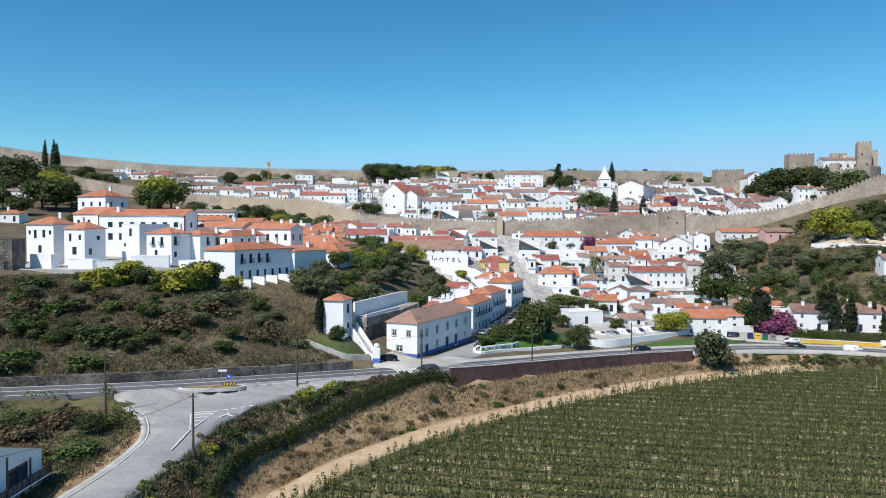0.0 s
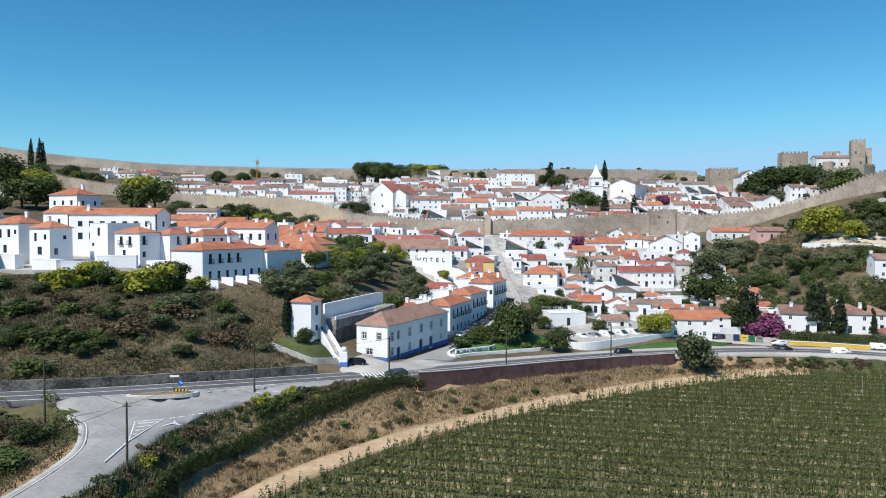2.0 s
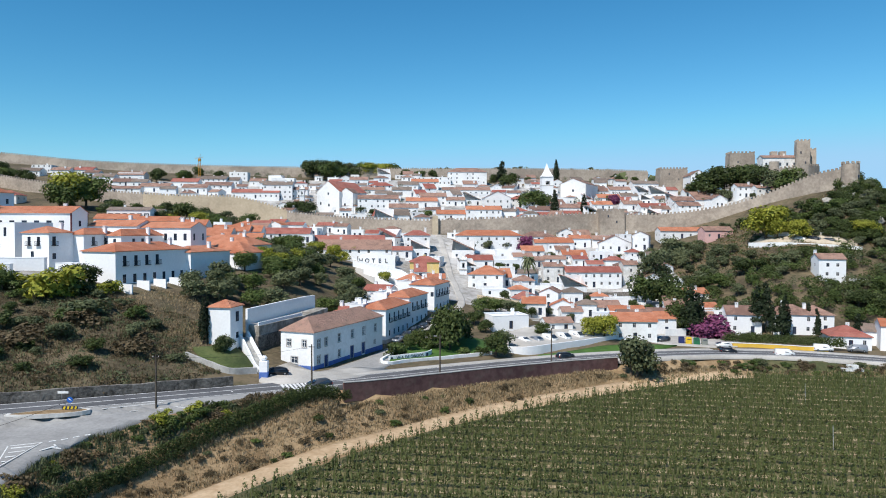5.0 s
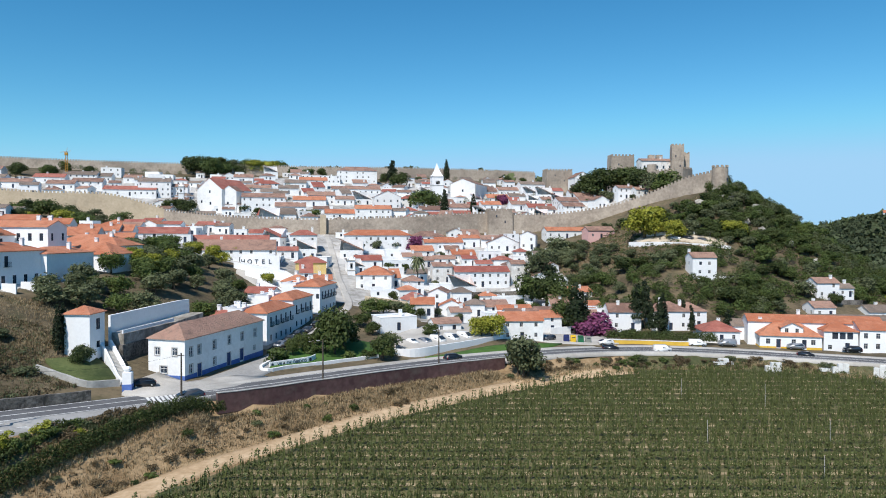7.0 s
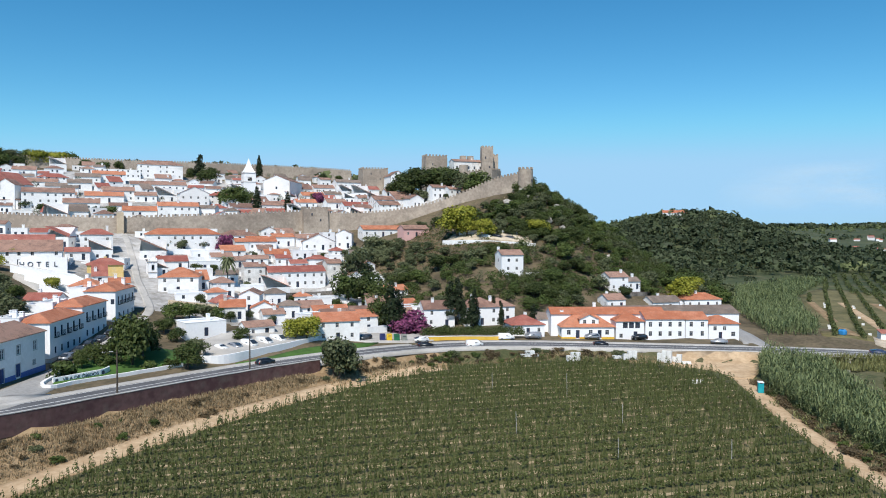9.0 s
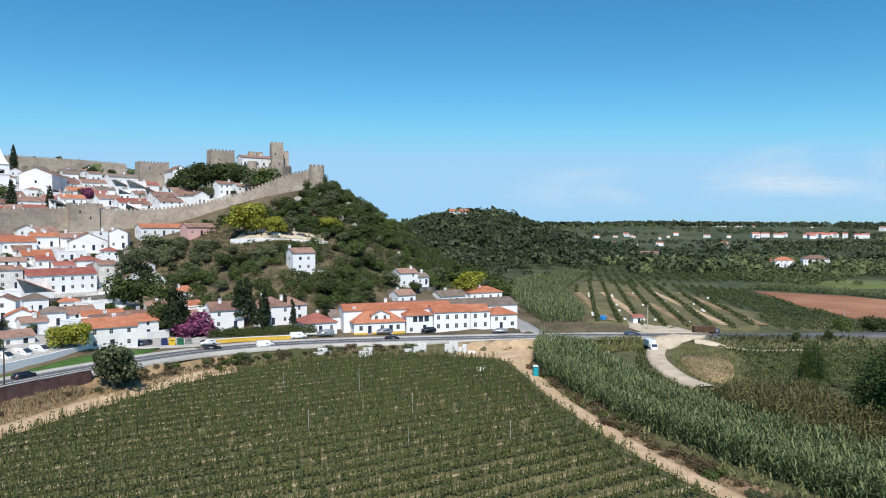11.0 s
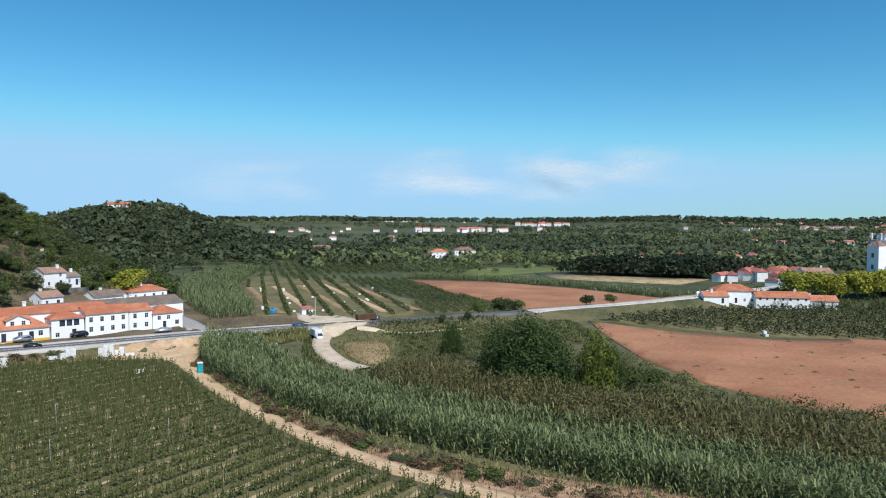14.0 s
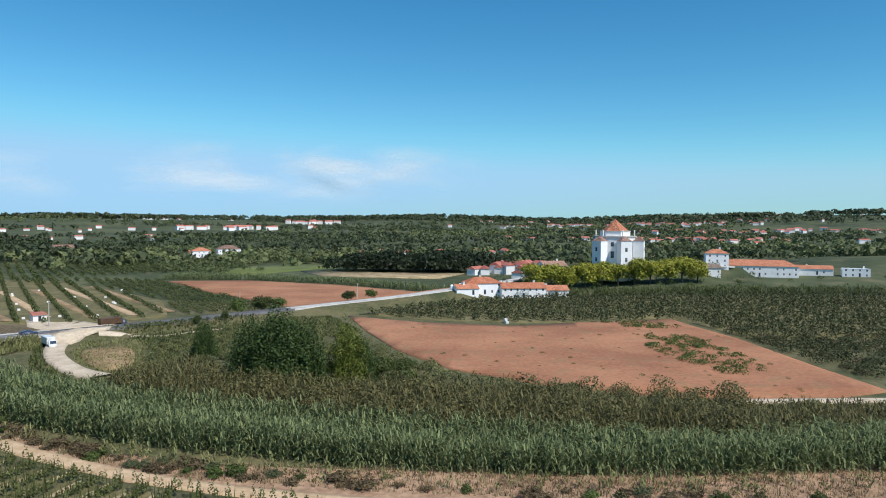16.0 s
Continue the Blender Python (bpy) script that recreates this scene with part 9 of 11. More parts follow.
def poplar_lobes(seed, n, wide, tall):
    """Upright boughs that crowd together into one dome, low at the rim."""
    q = random.Random(seed)
    out = []
    for i in range(n):
        a, d = i * 2.39996, wide * math.sqrt((i + 0.5) / n)
        top = tall * (1.0 - 0.5 * (d / wide) ** 2) * q.uniform(0.84, 1.0)
        r = wide * q.uniform(0.32, 0.44)
        out.append((d * math.cos(a), d * math.sin(a), top * 0.62, r, r, top * 0.38))
        out.append((d * 1.08 * math.cos(a), d * 1.08 * math.sin(a), top * 0.28, r * 1.15, r * 1.15, top * 0.28))
    return out


species("poplar", 13.0, *[tree("tree", "tall dense tree with upright boughs by the stream", "tree", poplar_lobes(i + 5, 15, 4.4, 13.0), 13000, 0.30, m, fork(3.0, 0.3, 5, 1.8, i + 30), "trees by the stream") for i, m in enumerate((LEAF_POPLAR, LEAF_GOLD))])


def palm():
    ob = new("palm_tree")
    tagged(ob, "palm tree with a tall trunk and drooping fronds", "tree", "palm trees")
    part("trunk", limbs("trunk", [((0, 0, -0.5), (0.1, 0, 4), 0.3, 0.22), ((0.1, 0, 4), (0.0, 0, 8), 0.22, 0.2)], BARK), ob, "ringed palm trunk")
    v = []
    for k in range(34):
        a, up = k * 2.39996, 0.9 - 1.5 * k / 34
        d = Vector((math.cos(a), math.sin(a), 0))
        p, q = Vector((0, 0, 8)), Vector((-d.y, d.x, 0))
        for s in range(6):
            b = p + d * 0.48 + Vector((0, 0, 0.48 * (up - 0.34 * s)))
            w0, w1 = 0.42 * math.sin(math.pi * (s + 0.5) / 6.5) + 0.08, 0.42 * math.sin(math.pi * (s + 1.4) / 6.8) + 0.04
            for sg in (1, -1):
                v += [p, b, b + q * sg * w1 - Vector((0, 0, 0.2 * w1 * 2)), p + q * sg * w0 - Vector((0, 0, 0.2 * w0 * 2))]
            p = b
    part("fronds", sheet("fronds", np.array([tuple(c) for c in v]), 4, LEAF_OLIVE), ob, "feathery green fronds")
    return ob


species("palm", 9.0, palm())
PLANTED = {"n": 0}


def plant(kind, x, y, h=None, wide=1.0, z=None, which=None):
    """Stand one plant of a species at a place, h high."""
    base, protos = SPECIES[kind]
    PLANTED["n"] += 1
    k = PLANTED["n"]
    proto = protos[(k if which is None else which) % len(protos)]
    s = (h or base) / base
    z = ground_at(x, y) if z is None else z
    m = pose(x, y, z - 0.05, 0, 0, (k * 137.5) % 360) @ Matrix.Diagonal((s * wide, s * wide, s, 1))
    return copy_thing(proto, m)


def free(x, y, gap=1.0):
    return all((x - a) ** 2 + (y - b) ** 2 > (r + gap) ** 2 for a, b, r in ALL_WALLS)


def inside(x, y, poly):
    n, odd = len(poly), False
    for i in range(n):
        (a, b), (c, d) = poly[i], poly[(i + 1) % n]
        if (b > y) != (d > y) and x < (c - a) * (y - b) / (d - b) + a:
            odd = not odd
    return odd


def thicket(poly, count, kinds, low, high, gap=1.6, seed=1, wide=(0.9, 1.3), house_gap=0.5, mass=""):
    """Plants strewn over a stretch of the plan, clear of houses and of one another; mass: the label of far ones joined."""
    q = random.Random(seed)
    xs, ys = [p[0] for p in poly], [p[1] for p in poly]
    got, tries = [], 0
    while len(got) < count and tries < count * 40:
        tries += 1
        x, y = q.uniform(min(xs), max(xs)), q.uniform(min(ys), max(ys))
        if not inside(x, y, poly) or not free(x, y, house_gap) or any((x - a) ** 2 + (y - b) ** 2 < gap * gap for a, b in got):
            continue
        got.append((x, y))
        if not mass:
            plant(q.choice(kinds), x, y, q.uniform(low, high), q.uniform(*wide))
    if mass:
        tall = np.array([q.uniform(low, high) for _ in got])
        clumps("far_trees", mass, np.array(got), tall, tall * 0.5, 220, 0.16, LEAF_OLIVE, seed)


def drape(P):
    return height(P[:, 0], P[:, 1]) - 0.1


def hedge_rows(name, label, poly, angle, space, pitch, tall, count, size, mat, shoots=0, seed=3, category="orchard trees", gaps=0.05, width=0.7, flat=False):
    """Rows of orchard bushes inside a field: leaf clumps round each plant, and thin upright shoots."""
    rng = np.random.default_rng(seed)
    c, s = math.cos(radians(angle)), math.sin(radians(angle))
    pts = np.array(poly, float)
    uv = np.column_stack([pts[:, 0] * c + pts[:, 1] * s, -pts[:, 0] * s + pts[:, 1] * c])
    u, v = np.meshgrid(np.arange(uv[:, 0].min(), uv[:, 0].max(), pitch), np.arange(uv[:, 1].min(), uv[:, 1].max(), space))
    u, v = u.ravel() + rng.normal(0, pitch * 0.15, u.size), v.ravel() + rng.normal(0, 0.12, u.size)
    P = np.column_stack([u * c - v * s, u * s + v * c])
    P = P[in_poly(P, [tuple(p) for p in poly]) & (rng.random(len(P)) > gaps)]
    n = len(P)
    h = tall * rng.uniform(0.75, 1.15, n)
    z = np.zeros(n) if flat else drape(P)
    k = np.repeat(np.arange(n), count)
    t = rng.random(len(k)) ** 0.8
    rad = width * (0.45 + 0.75 * np.sin(np.pi * np.clip(t * 0.9 + 0.12, 0, 1)))
    a = rng.random(len(k)) * 2 * np.pi
    r = rad * np.sqrt(rng.random(len(k)))
    C = np.column_stack([P[k, 0] + r * np.cos(a), P[k, 1] + r * np.sin(a), z[k] + 0.25 + t * h[k] * 0.78])
    N = np.column_stack([np.cos(a), np.sin(a), rng.uniform(0.1, 1.2, len(k))]) + rng.normal(size=(len(k), 3)) * 0.4
    S = size * rng.uniform(0.6, 1.4, len(k))
    if shoots:
        k2 = np.repeat(np.arange(n), shoots)
        off = rng.normal(0, 0.3, (len(k2), 2))
        hh = h[k2] * rng.uniform(0.9, 1.65, len(k2))
        steps = 4
        k3 = np.repeat(np.arange(len(k2)), steps)
        f = (np.tile(np.arange(steps), len(k2)) + 0.5) / steps
        C2 = np.column_stack([P[k2, 0][k3] + off[k3, 0], P[k2, 1][k3] + off[k3, 1], z[k2][k3] + hh[k3] * (0.4 + 0.6 * f)])
        C2[:, :2] += rng.normal(0, 0.05, (len(k3), 2))
        N2 = rng.normal(size=(len(k3), 3))
        N2[:, 2] *= 0.3
        C, N, S = np.vstack([C, C2]), np.vstack([N, N2]), np.r_[S, size * 0.75 * (1.1 - 0.6 * f)]
    ob = new(name, quads(name, C, N, S, mat))
    return tagged(ob, label, category, kind="stuff")


def cane(name, label, poly, density, low, high, mat, seed=5, leaf=1.5, category="reeds", lean=0.25):
    """A stand of giant reeds: each stem carries long arching leaves."""
    rng = np.random.default_rng(seed)
    pts = np.array(poly, float)
    lo, hi = pts.min(axis=0), pts.max(axis=0)
    n = int((hi - lo).prod() * density)
    P = lo + rng.random((n, 2)) * (hi - lo)
    P = P[in_poly(P, [tuple(p) for p in poly])]
    n = len(P)
    tall = rng.uniform(low, high, n) * (0.85 + 0.2 * np.sin(P[:, 0] * 0.5 + P[:, 1] * 0.31) * np.sin(P[:, 1] * 0.43))
    z = drape(P)
    tilt = rng.normal(0, 0.10, (n, 2)) + np.array([0.06, -0.03])
    m = 5
    k = np.repeat(np.arange(n), m)
    f = np.tile(np.linspace(0.12, 1.0, m), n)
    base = np.column_stack([P[k, 0] + tilt[k, 0] * tall[k] * f ** 2, P[k, 1] + tilt[k, 1] * tall[k] * f ** 2, z[k] + tall[k] * (f - 0.10)])
    a = rng.random(len(k)) * 2 * np.pi
    d = np.column_stack([np.cos(a), np.sin(a), np.zeros(len(k))])
    q = np.column_stack([-d[:, 1], d[:, 0], np.zeros(len(k))])
    L = leaf * rng.uniform(0.6, 1.2, len(k))[:, None]
    w = 0.085 * rng.uniform(0.7, 1.3, len(k))[:, None]
    upv = np.array([0, 0, 1.0])
    p0 = base
    p1 = base + d * L * 0.30 + upv * L * 0.52
    p2 = base + d * L * 0.85 + upv * L * rng.uniform(0.2, 0.7, len(k))[:, None]
    v = np.stack([p0 - q * w, p0 + q * w, p1 + q * w * 0.9, p1 - q * w * 0.9, p1 - q * w * 0.9, p1 + q * w * 0.9, p2 + q * w * 0.15, p2 - q * w * 0.15], axis=1)
    ob = new(name, sheet(name, v.reshape(-1, 3), 4, mat))
    return tagged(ob, label, category, kind="stuff")


def clumps(name, label, P, tall, wide, count, size, mat, seed=9, category="trees", z=None):
    """Far trees or bushes as one mass: a dome of leaf clumps at each place."""
    rng = np.random.default_rng(seed)
    n = len(P)
    k = np.repeat(np.arange(n), count)
    d = rng.normal(size=(len(k), 3))
    d /= np.linalg.norm(d, axis=1)[:, None]
    d[:, 2] = np.abs(d[:, 2]) * 1.1 - 0.15
    zz = drape(P) if z is None else z
    r = rng.uniform(0.7, 1.05, len(k))[:, None]
    C = np.column_stack([P[k], zz[k] + tall[k] * 0.38]) + d * r * np.column_stack([wide[k], wide[k], tall[k] * 0.62])
    N = d + rng.normal(size=d.shape) * 0.45
    ob = new(name, quads(name, C, N, size * wide[k] * rng.uniform(0.6, 1.3, len(k)), mat))
    return tagged(ob, label, category, kind="stuff")


def grass(name, label, poly, density, low, high, mat, seed=15, blade=0.09, category="grass", clear=()):
    """Tufts of tall grass: three narrow leaning blades each, thicker in some patches than in others."""
    rng = np.random.default_rng(seed)
    pts = np.array(poly, float)
    lo, hi = pts.min(axis=0), pts.max(axis=0)
    P = lo + rng.random((int((hi - lo).prod() * density), 2)) * (hi - lo)
    P = P[in_poly(P, [tuple(p) for p in poly])]
    for c in clear:
        P = P[~in_poly(P, c)]
    thick = 0.5 + 0.5 * np.sin(P[:, 0] * 0.41 + 1.7 * np.sin(P[:, 1] * 0.23)) * np.sin(P[:, 1] * 0.37 + seed)
    P = P[rng.random(len(P)) < 0.35 + 0.65 * thick]
    k = np.repeat(np.arange(len(P)), 3)
    n = len(k)
    a, h = rng.random(n) * 2 * np.pi, rng.uniform(low, high, n)
    base = np.column_stack([P[k] + rng.normal(0, 0.16, (n, 2)), drape(P)[k] - 0.05])
    q = np.column_stack([-np.sin(a), np.cos(a), np.zeros(n)]) * (blade * rng.uniform(0.6, 1.4, n))[:, None]
    tip = base + np.column_stack([np.cos(a) * h * 0.45, np.sin(a) * h * 0.45, h])
    ob = new(name, sheet(name, np.stack([base - q, base + q, tip], axis=1).reshape(-1, 3), 3, mat))
    return tagged(ob, label, category, kind="stuff")


def strew(poly, n, seed):
    rng = np.random.default_rng(seed)
    pts = np.array(poly, float)
    lo, hi = pts.min(axis=0), pts.max(axis=0)
    P = lo + rng.random((n * 3, 2)) * (hi - lo)
    P = P[in_poly(P, [tuple(p) for p in poly])]
    return P[:n]


# the near orchard
hedge_rows("orchard_trees", "rows of low green fruit trees with upright shoots", [(-22, 80), (-15, 92), (-5.5, 105), (6, 119.5), (19, 131.5), (34.5, 143.2), (54, 155), (75.5, 165.5), (92, 169.5), (112, 170), (130, 162.5), (143.5, 149), (144.5, 138), (135.5, 122.5),
           (124.5, 107.5), (113.5, 90), (104.5, 74), (97.5, 57.5), (93.5, 43), (90.5, 28), (84, 20), (60, 50), (10, 72)], -11, 4.0, 0.8, 1.5, 40, 0.27, LEAF_VINE, 5, 3, width=0.44)
# the reed belt along the stream
REEDS = [(172, 147), (166, 143), (153, 132.5), (143, 121.5), (132, 104), (121.2, 84), (114.2, 66), (109.4, 47), (106.2, 30), (104.6, 14), (104.2, -2), (105.8, -23), (109, -44), (115, -110), (130, -110), (119, -46), (115, -24), (115, -3),
         (117.5, 15), (122, 32), (127, 52), (133, 74), (145, 97), (158, 115), (168, 125), (174, 132)]
cane("reeds", "tall green giant reeds along the stream", REEDS, 3.9, 3.6, 5.2, LEAF_REED)
# the older, taller cane that stands behind the belt
cane("cane_thicket", "tall olive-green old cane and willow behind the reeds", [(133, 74), (127, 52), (122, 32), (117.5, 15), (115, -3), (115, -24), (118, -36), (127, -33), (132, -24), (131, -14), (138, 0.5), (142, 16), (140, 35), (143, 52), (147, 66), (146, 80)], 2.4, 3.4, 6.4, LEAF_CANE, 7, 1.8, "thicket")
cane("cane_thicket", "lower olive-green cane beside the gravel loop", [(146, 80), (147, 66), (150, 58), (162, 66), (170, 76), (160, 80), (153, 86)], 2.0, 2.2, 3.6, LEAF_CANE, 8, 1.7, "thicket")
cane("cane_thicket", "low rank reeds before the field track", [(118, -46), (115, -24), (118, -36), (127, -33), (139, -40), (142, -70), (140, -110), (130, -110)], 2.2, 1.8, 3.0, LEAF_CANE, 9, 1.4, "thicket")
cane("reeds", "rank green reeds beyond the road", [(199, 168), (208, 176), (222, 194), (243, 218), (280, 258), (330, 296), (420, 330), (440, 318), (380, 285), (320, 250), (268, 206), (236, 178), (212, 160)], 0.8, 2.6, 4.4, LEAF_REED, 6, 2.2)

# shrubs and trees on the western slope above the road
thicket([(-98, 100), (-60, 122), (-40, 133), (-27, 143), (-31, 156), (-45, 161), (-60, 163), (-78, 164), (-100, 160)], 86, ["shrub", "shrub", "broad", "dry", "olive", "shrub"], 1.4, 3.8, 2.4, 1, (1.1, 1.8))
thicket([(-78, 158), (-60, 160), (-46, 160.5), (-46, 165), (-60, 167), (-78, 168)], 18, ["yshrub", "yshrub", "shrub", "olive"], 2.0, 3.2, 2.2, 2, (1.1, 1.6))
# the olive grove behind the long house
thicket([(-40, 168), (-22, 178), (-12, 186), (-2, 196), (4, 205), (2, 226), (-12, 238), (-30, 236), (-38, 214), (-36, 190)], 34, ["olive", "olive", "green", "olive"], 4.4, 6.4, 4.2, 3, (1.1, 1.4))
thicket([(-34, 228), (-12, 238), (-6, 244), (-8, 256), (-14, 268), (-24, 268), (-36, 250)], 13, ["plane", "green", "olive"], 4.5, 6.5, 4.0, 4, (1.1, 1.4))
# the wooded hillside below the castle
thicket([(103, 232), (112, 226), (130, 222), (140, 214), (176, 212), (186, 220), (200, 224), (236, 232), (262, 250), (270, 290), (246, 330), (228, 330), (206, 300), (186, 290), (172, 282), (176, 262), (170, 252), (140, 256), (120, 262), (106, 258)], 112, ["broad", "broad", "green", "olive", "olive", "green"], 3.4, 7.0, 3.6, 5, (1.1, 1.5))
thicket([(108, 258), (120, 264), (140, 262), (142, 284), (132, 306), (112, 304), (104, 280)], 30, ["olive"], 3.6, 5.4, 3.6, 6, (1.1, 1.4))
thicket([(183, 286), (190, 278), (206, 270), (222, 262), (236, 262), (232, 286), (212, 296), (200, 300)], 40, ["broad", "olive", "green"], 2.4, 4.6, 2.4, 7, (1.1, 1.6), -2)
# banks of the road and the overgrown wall by the lane
thicket([(-34, 66), (-26.4, 84), (-21.0, 93.5), (-16.6, 103.5), (-9.6, 114.0), (1.6, 126.6), (16, 137.6), (32, 149), (50, 160.5), (62, 168), (52, 166), (30, 154), (8, 140), (-8, 128), (-20, 112), (-28, 92), (-33, 70)], 60, ["dry", "dry", "dry", "shrub"], 0.5, 1.2, 1.5, 8, (1.0, 1.6))
IVY = catmull([(-26.6, 82, 0), (-27.0, 90, 0), (-26.6, 95, 0), (-25.0, 101.5, 0), (-22.4, 108.2, 0), (-18.6, 114, 0), (-14.6, 119.4, 0), (-10.8, 123.6, 0), (-5.5, 129.5, 0), (0, 135.2, 0), (3, 138.0, 0)], 0.55)[:, :2]
clumps("hedge", "long ivy-covered hedge wall between lane and field track", IVY, RNG.uniform(2.0, 2.6, len(IVY)), RNG.uniform(0.5, 0.75, len(IVY)), 190, 0.3, LEAF_DARK, 61, "hedge")
thicket([(-30, 74), (-30, 92), (-28.6, 103), (-23, 112), (-12, 124), (-4, 132), (-5.4, 134.4), (-14, 126), (-22, 117.5), (-28, 109), (-30.6, 101), (-31, 91), (-32.6, 76)], 60, ["shrub", "shrub", "dry", "dry", "yshrub"], 0.8, 2.0, 1.15, 9, (0.8, 1.3))
IVY2 = IVY[:-6] + np.array((0.55, -0.4))
clumps("hedge", "dark ivy hanging over the wall's face", IVY2, RNG.uniform(1.5, 2.3, len(IVY2)), RNG.uniform(0.4, 0.6, len(IVY2)), 120, 0.3, LEAF_DARK, 611, "hedge")
grass("dry_grass", "tall tangled grass and weeds above the ivy hedge", [(-33, 70), (-31, 101), (-28, 109), (-13, 126.5), (0, 138), (2, 136), (-12, 121), (-25, 103), (-27, 84), (-30, 70)], 18, 0.3, 0.9, LEAF_OLIVE, 62, 0.06)
thicket([(66, 175), (80, 179), (100, 180.5), (125, 174), (143, 163), (141, 161), (124, 171), (100, 176.5), (84, 175), (68, 170)], 60, ["dry", "dry", "shrub"], 0.8, 1.6, 1.5, 10, (1.0, 1.6))
thicket([(-75, 84), (-52, 99), (-46, 100), (-43.5, 92), (-45, 78), (-48, 62), (-70, 62)], 34, ["shrub", "shrub", "dry", "broad"], 1.6, 3.4, 2.6, 11, (1.1, 1.5))
thicket([(150, 128), (141, 115), (129, 98), (118, 80), (109, 62), (104, 44), (101, 20), (98.5, 20), (100, 44), (105, 62), (114, 80), (125, 98), (137, 115), (146, 129)], 70, ["dry", "dry", "shrub", "dry"], 0.7, 1.6, 1.6, 12, (1.0, 1.6))
thicket([(97, 20), (99.5, 20), (98.5, -40), (95.5, -40)], 26, ["dry", "shrub"], 0.7, 1.5, 1.3, 13, (1.0, 1.5))
# clipped hedge behind the yellow wall, conifers between the villas
HEDGE = catmull([(98.6, 198.6, 0), (106, 197.4, 0), (113.6, 194.8, 0), (122, 191.6, 0), (126, 190.4, 0)], 0.6)[:, :2]
clumps("hedge", "dark clipped hedge above the yellow roadside wall", HEDGE, RNG.uniform(3.4, 3.9, len(HEDGE)), RNG.uniform(0.9, 1.2, len(HEDGE)), 240, 0.24, LEAF_DARK, 60, "hedge")
for hx, hy, hk, hh, hw in ((116.5, 203, "pine", 11.0, 0.85), (118.5, 205, "cypress", 12.0, 1.3), (114.5, 204, "pine", 9.5, 0.8), (136.5, 200.5, "pine", 8.0, 0.9), (139.5, 201, "pine", 6.5, 0.9), (107, 203, "shrub", 2.8, 1.2), (126, 202, "pine", 7.0, 0.8)):
    plant(hk, hx, hy, hh, hw)
# grass and low brush over the slopes and banks
WEST = [tuple(p[:2]) for p in offset(stretch(ROAD_LINE, -118, -16), 5.6)[::6]] + [(-20, 143.6), (-27, 146.4), (-28, 150), (-28, 162), (-45, 164), (-60, 167), (-78, 170), (-120, 168)]
grass("dry_grass", "dry brown grass over the western slope", WEST, 9, 0.25, 0.7, LEAF_DRY, 63, 0.06)
grass("slope_weeds", "green weeds among the dry grass of the slope", WEST, 3.5, 0.3, 0.8, LEAF_OLIVE, 64, 0.07, "weeds")
P = strew(WEST, 420, 65)
clumps("low_brush", "brown low brush on the western slope", P, RNG.uniform(0.3, 0.9, len(P)), RNG.uniform(0.5, 1.7, len(P)), 70, 0.2, LEAF_DRY, 66, "brush")
P = strew(WEST, 330, 67)
clumps("low_brush", "grey-green low brush on the western slope", P, RNG.uniform(0.3, 1.0, len(P)), RNG.uniform(0.5, 1.6, len(P)), 70, 0.2, LEAF_OLIVE, 68, "brush")
BANKSIDE = [(-34, 66), (-26.4, 84), (-21.0, 93.5), (-16.6, 103.5), (-9.6, 114.0), (1.6, 126.6), (16, 137.6), (32, 149), (50, 160.5), (62, 168), (56, 170), (30, 156), (8, 141), (-6, 129.5), (-16, 117), (-24, 102), (-27, 90), (-33, 66)]
grass("dry_grass", "tall dry grass on the bank below the road", BANKSIDE, 20, 0.25, 0.7, LEAF_STRAW, 69, 0.05)
grass("dry_grass", "brown dead brush on the bank below the road", BANKSIDE, 4, 0.3, 0.9, LEAF_DRY, 70, 0.06)
grass("dry_grass", "dry grass strip between the road and the orchard", [(60, 168), (80, 176), (100, 178.5), (125, 173), (146, 161), (150, 153), (141, 158), (124, 170), (100, 175.5), (84, 174), (62, 164)], 12, 0.3, 0.9, LEAF_STRAW, 71)
EASTBANK = [(152, 132), (141, 117), (129, 99), (118, 81), (109, 63), (106.5, 45), (106.5, 20), (107, -10), (113, -50), (101, -50), (96.5, -10), (97.5, 20), (100, 45), (105.5, 63), (114.5, 81), (125.5, 99), (138, 117), (148, 132)]
grass("dry_grass", "dry straw-coloured grass below the reeds", EASTBANK, 7, 0.2, 0.7, LEAF_STRAW, 72, 0.05)
grass("dry_grass", "reddish-brown dead stalks below the reeds", EASTBANK, 1.2, 0.3, 0.9, LEAF_DRY, 73, 0.05)
P = strew(EASTBANK, 240, 721)
clumps("bank_weeds", "green and brown weeds on the reddish bank", P, RNG.uniform(0.3, 1.5, len(P)), RNG.uniform(0.3, 0.9, len(P)), 60, 0.24, LEAF_SCRUB, 722, "weeds")
P = strew(EASTBANK, 45, 723)
clumps("bank_weeds", "brown dead weeds on the reddish bank", P, RNG.uniform(0.2, 0.8, len(P)), RNG.uniform(0.3, 1.0, len(P)), 50, 0.22, LEAF_DRY, 724, "weeds")
cane("reed_tufts", "single tufts of young reed before the belt", [(136, 118), (125, 99), (115, 80), (108, 63), (103.5, 45), (100.5, 28), (99, 10), (99, -20), (103, -44), (107, -44), (104, -23), (102.5, 0), (104.5, 30), (108, 47), (113, 66), (120, 84), (131, 104)], 0.3, 1.0, 2.4, LEAF_SCRUB, 725, 1.1)
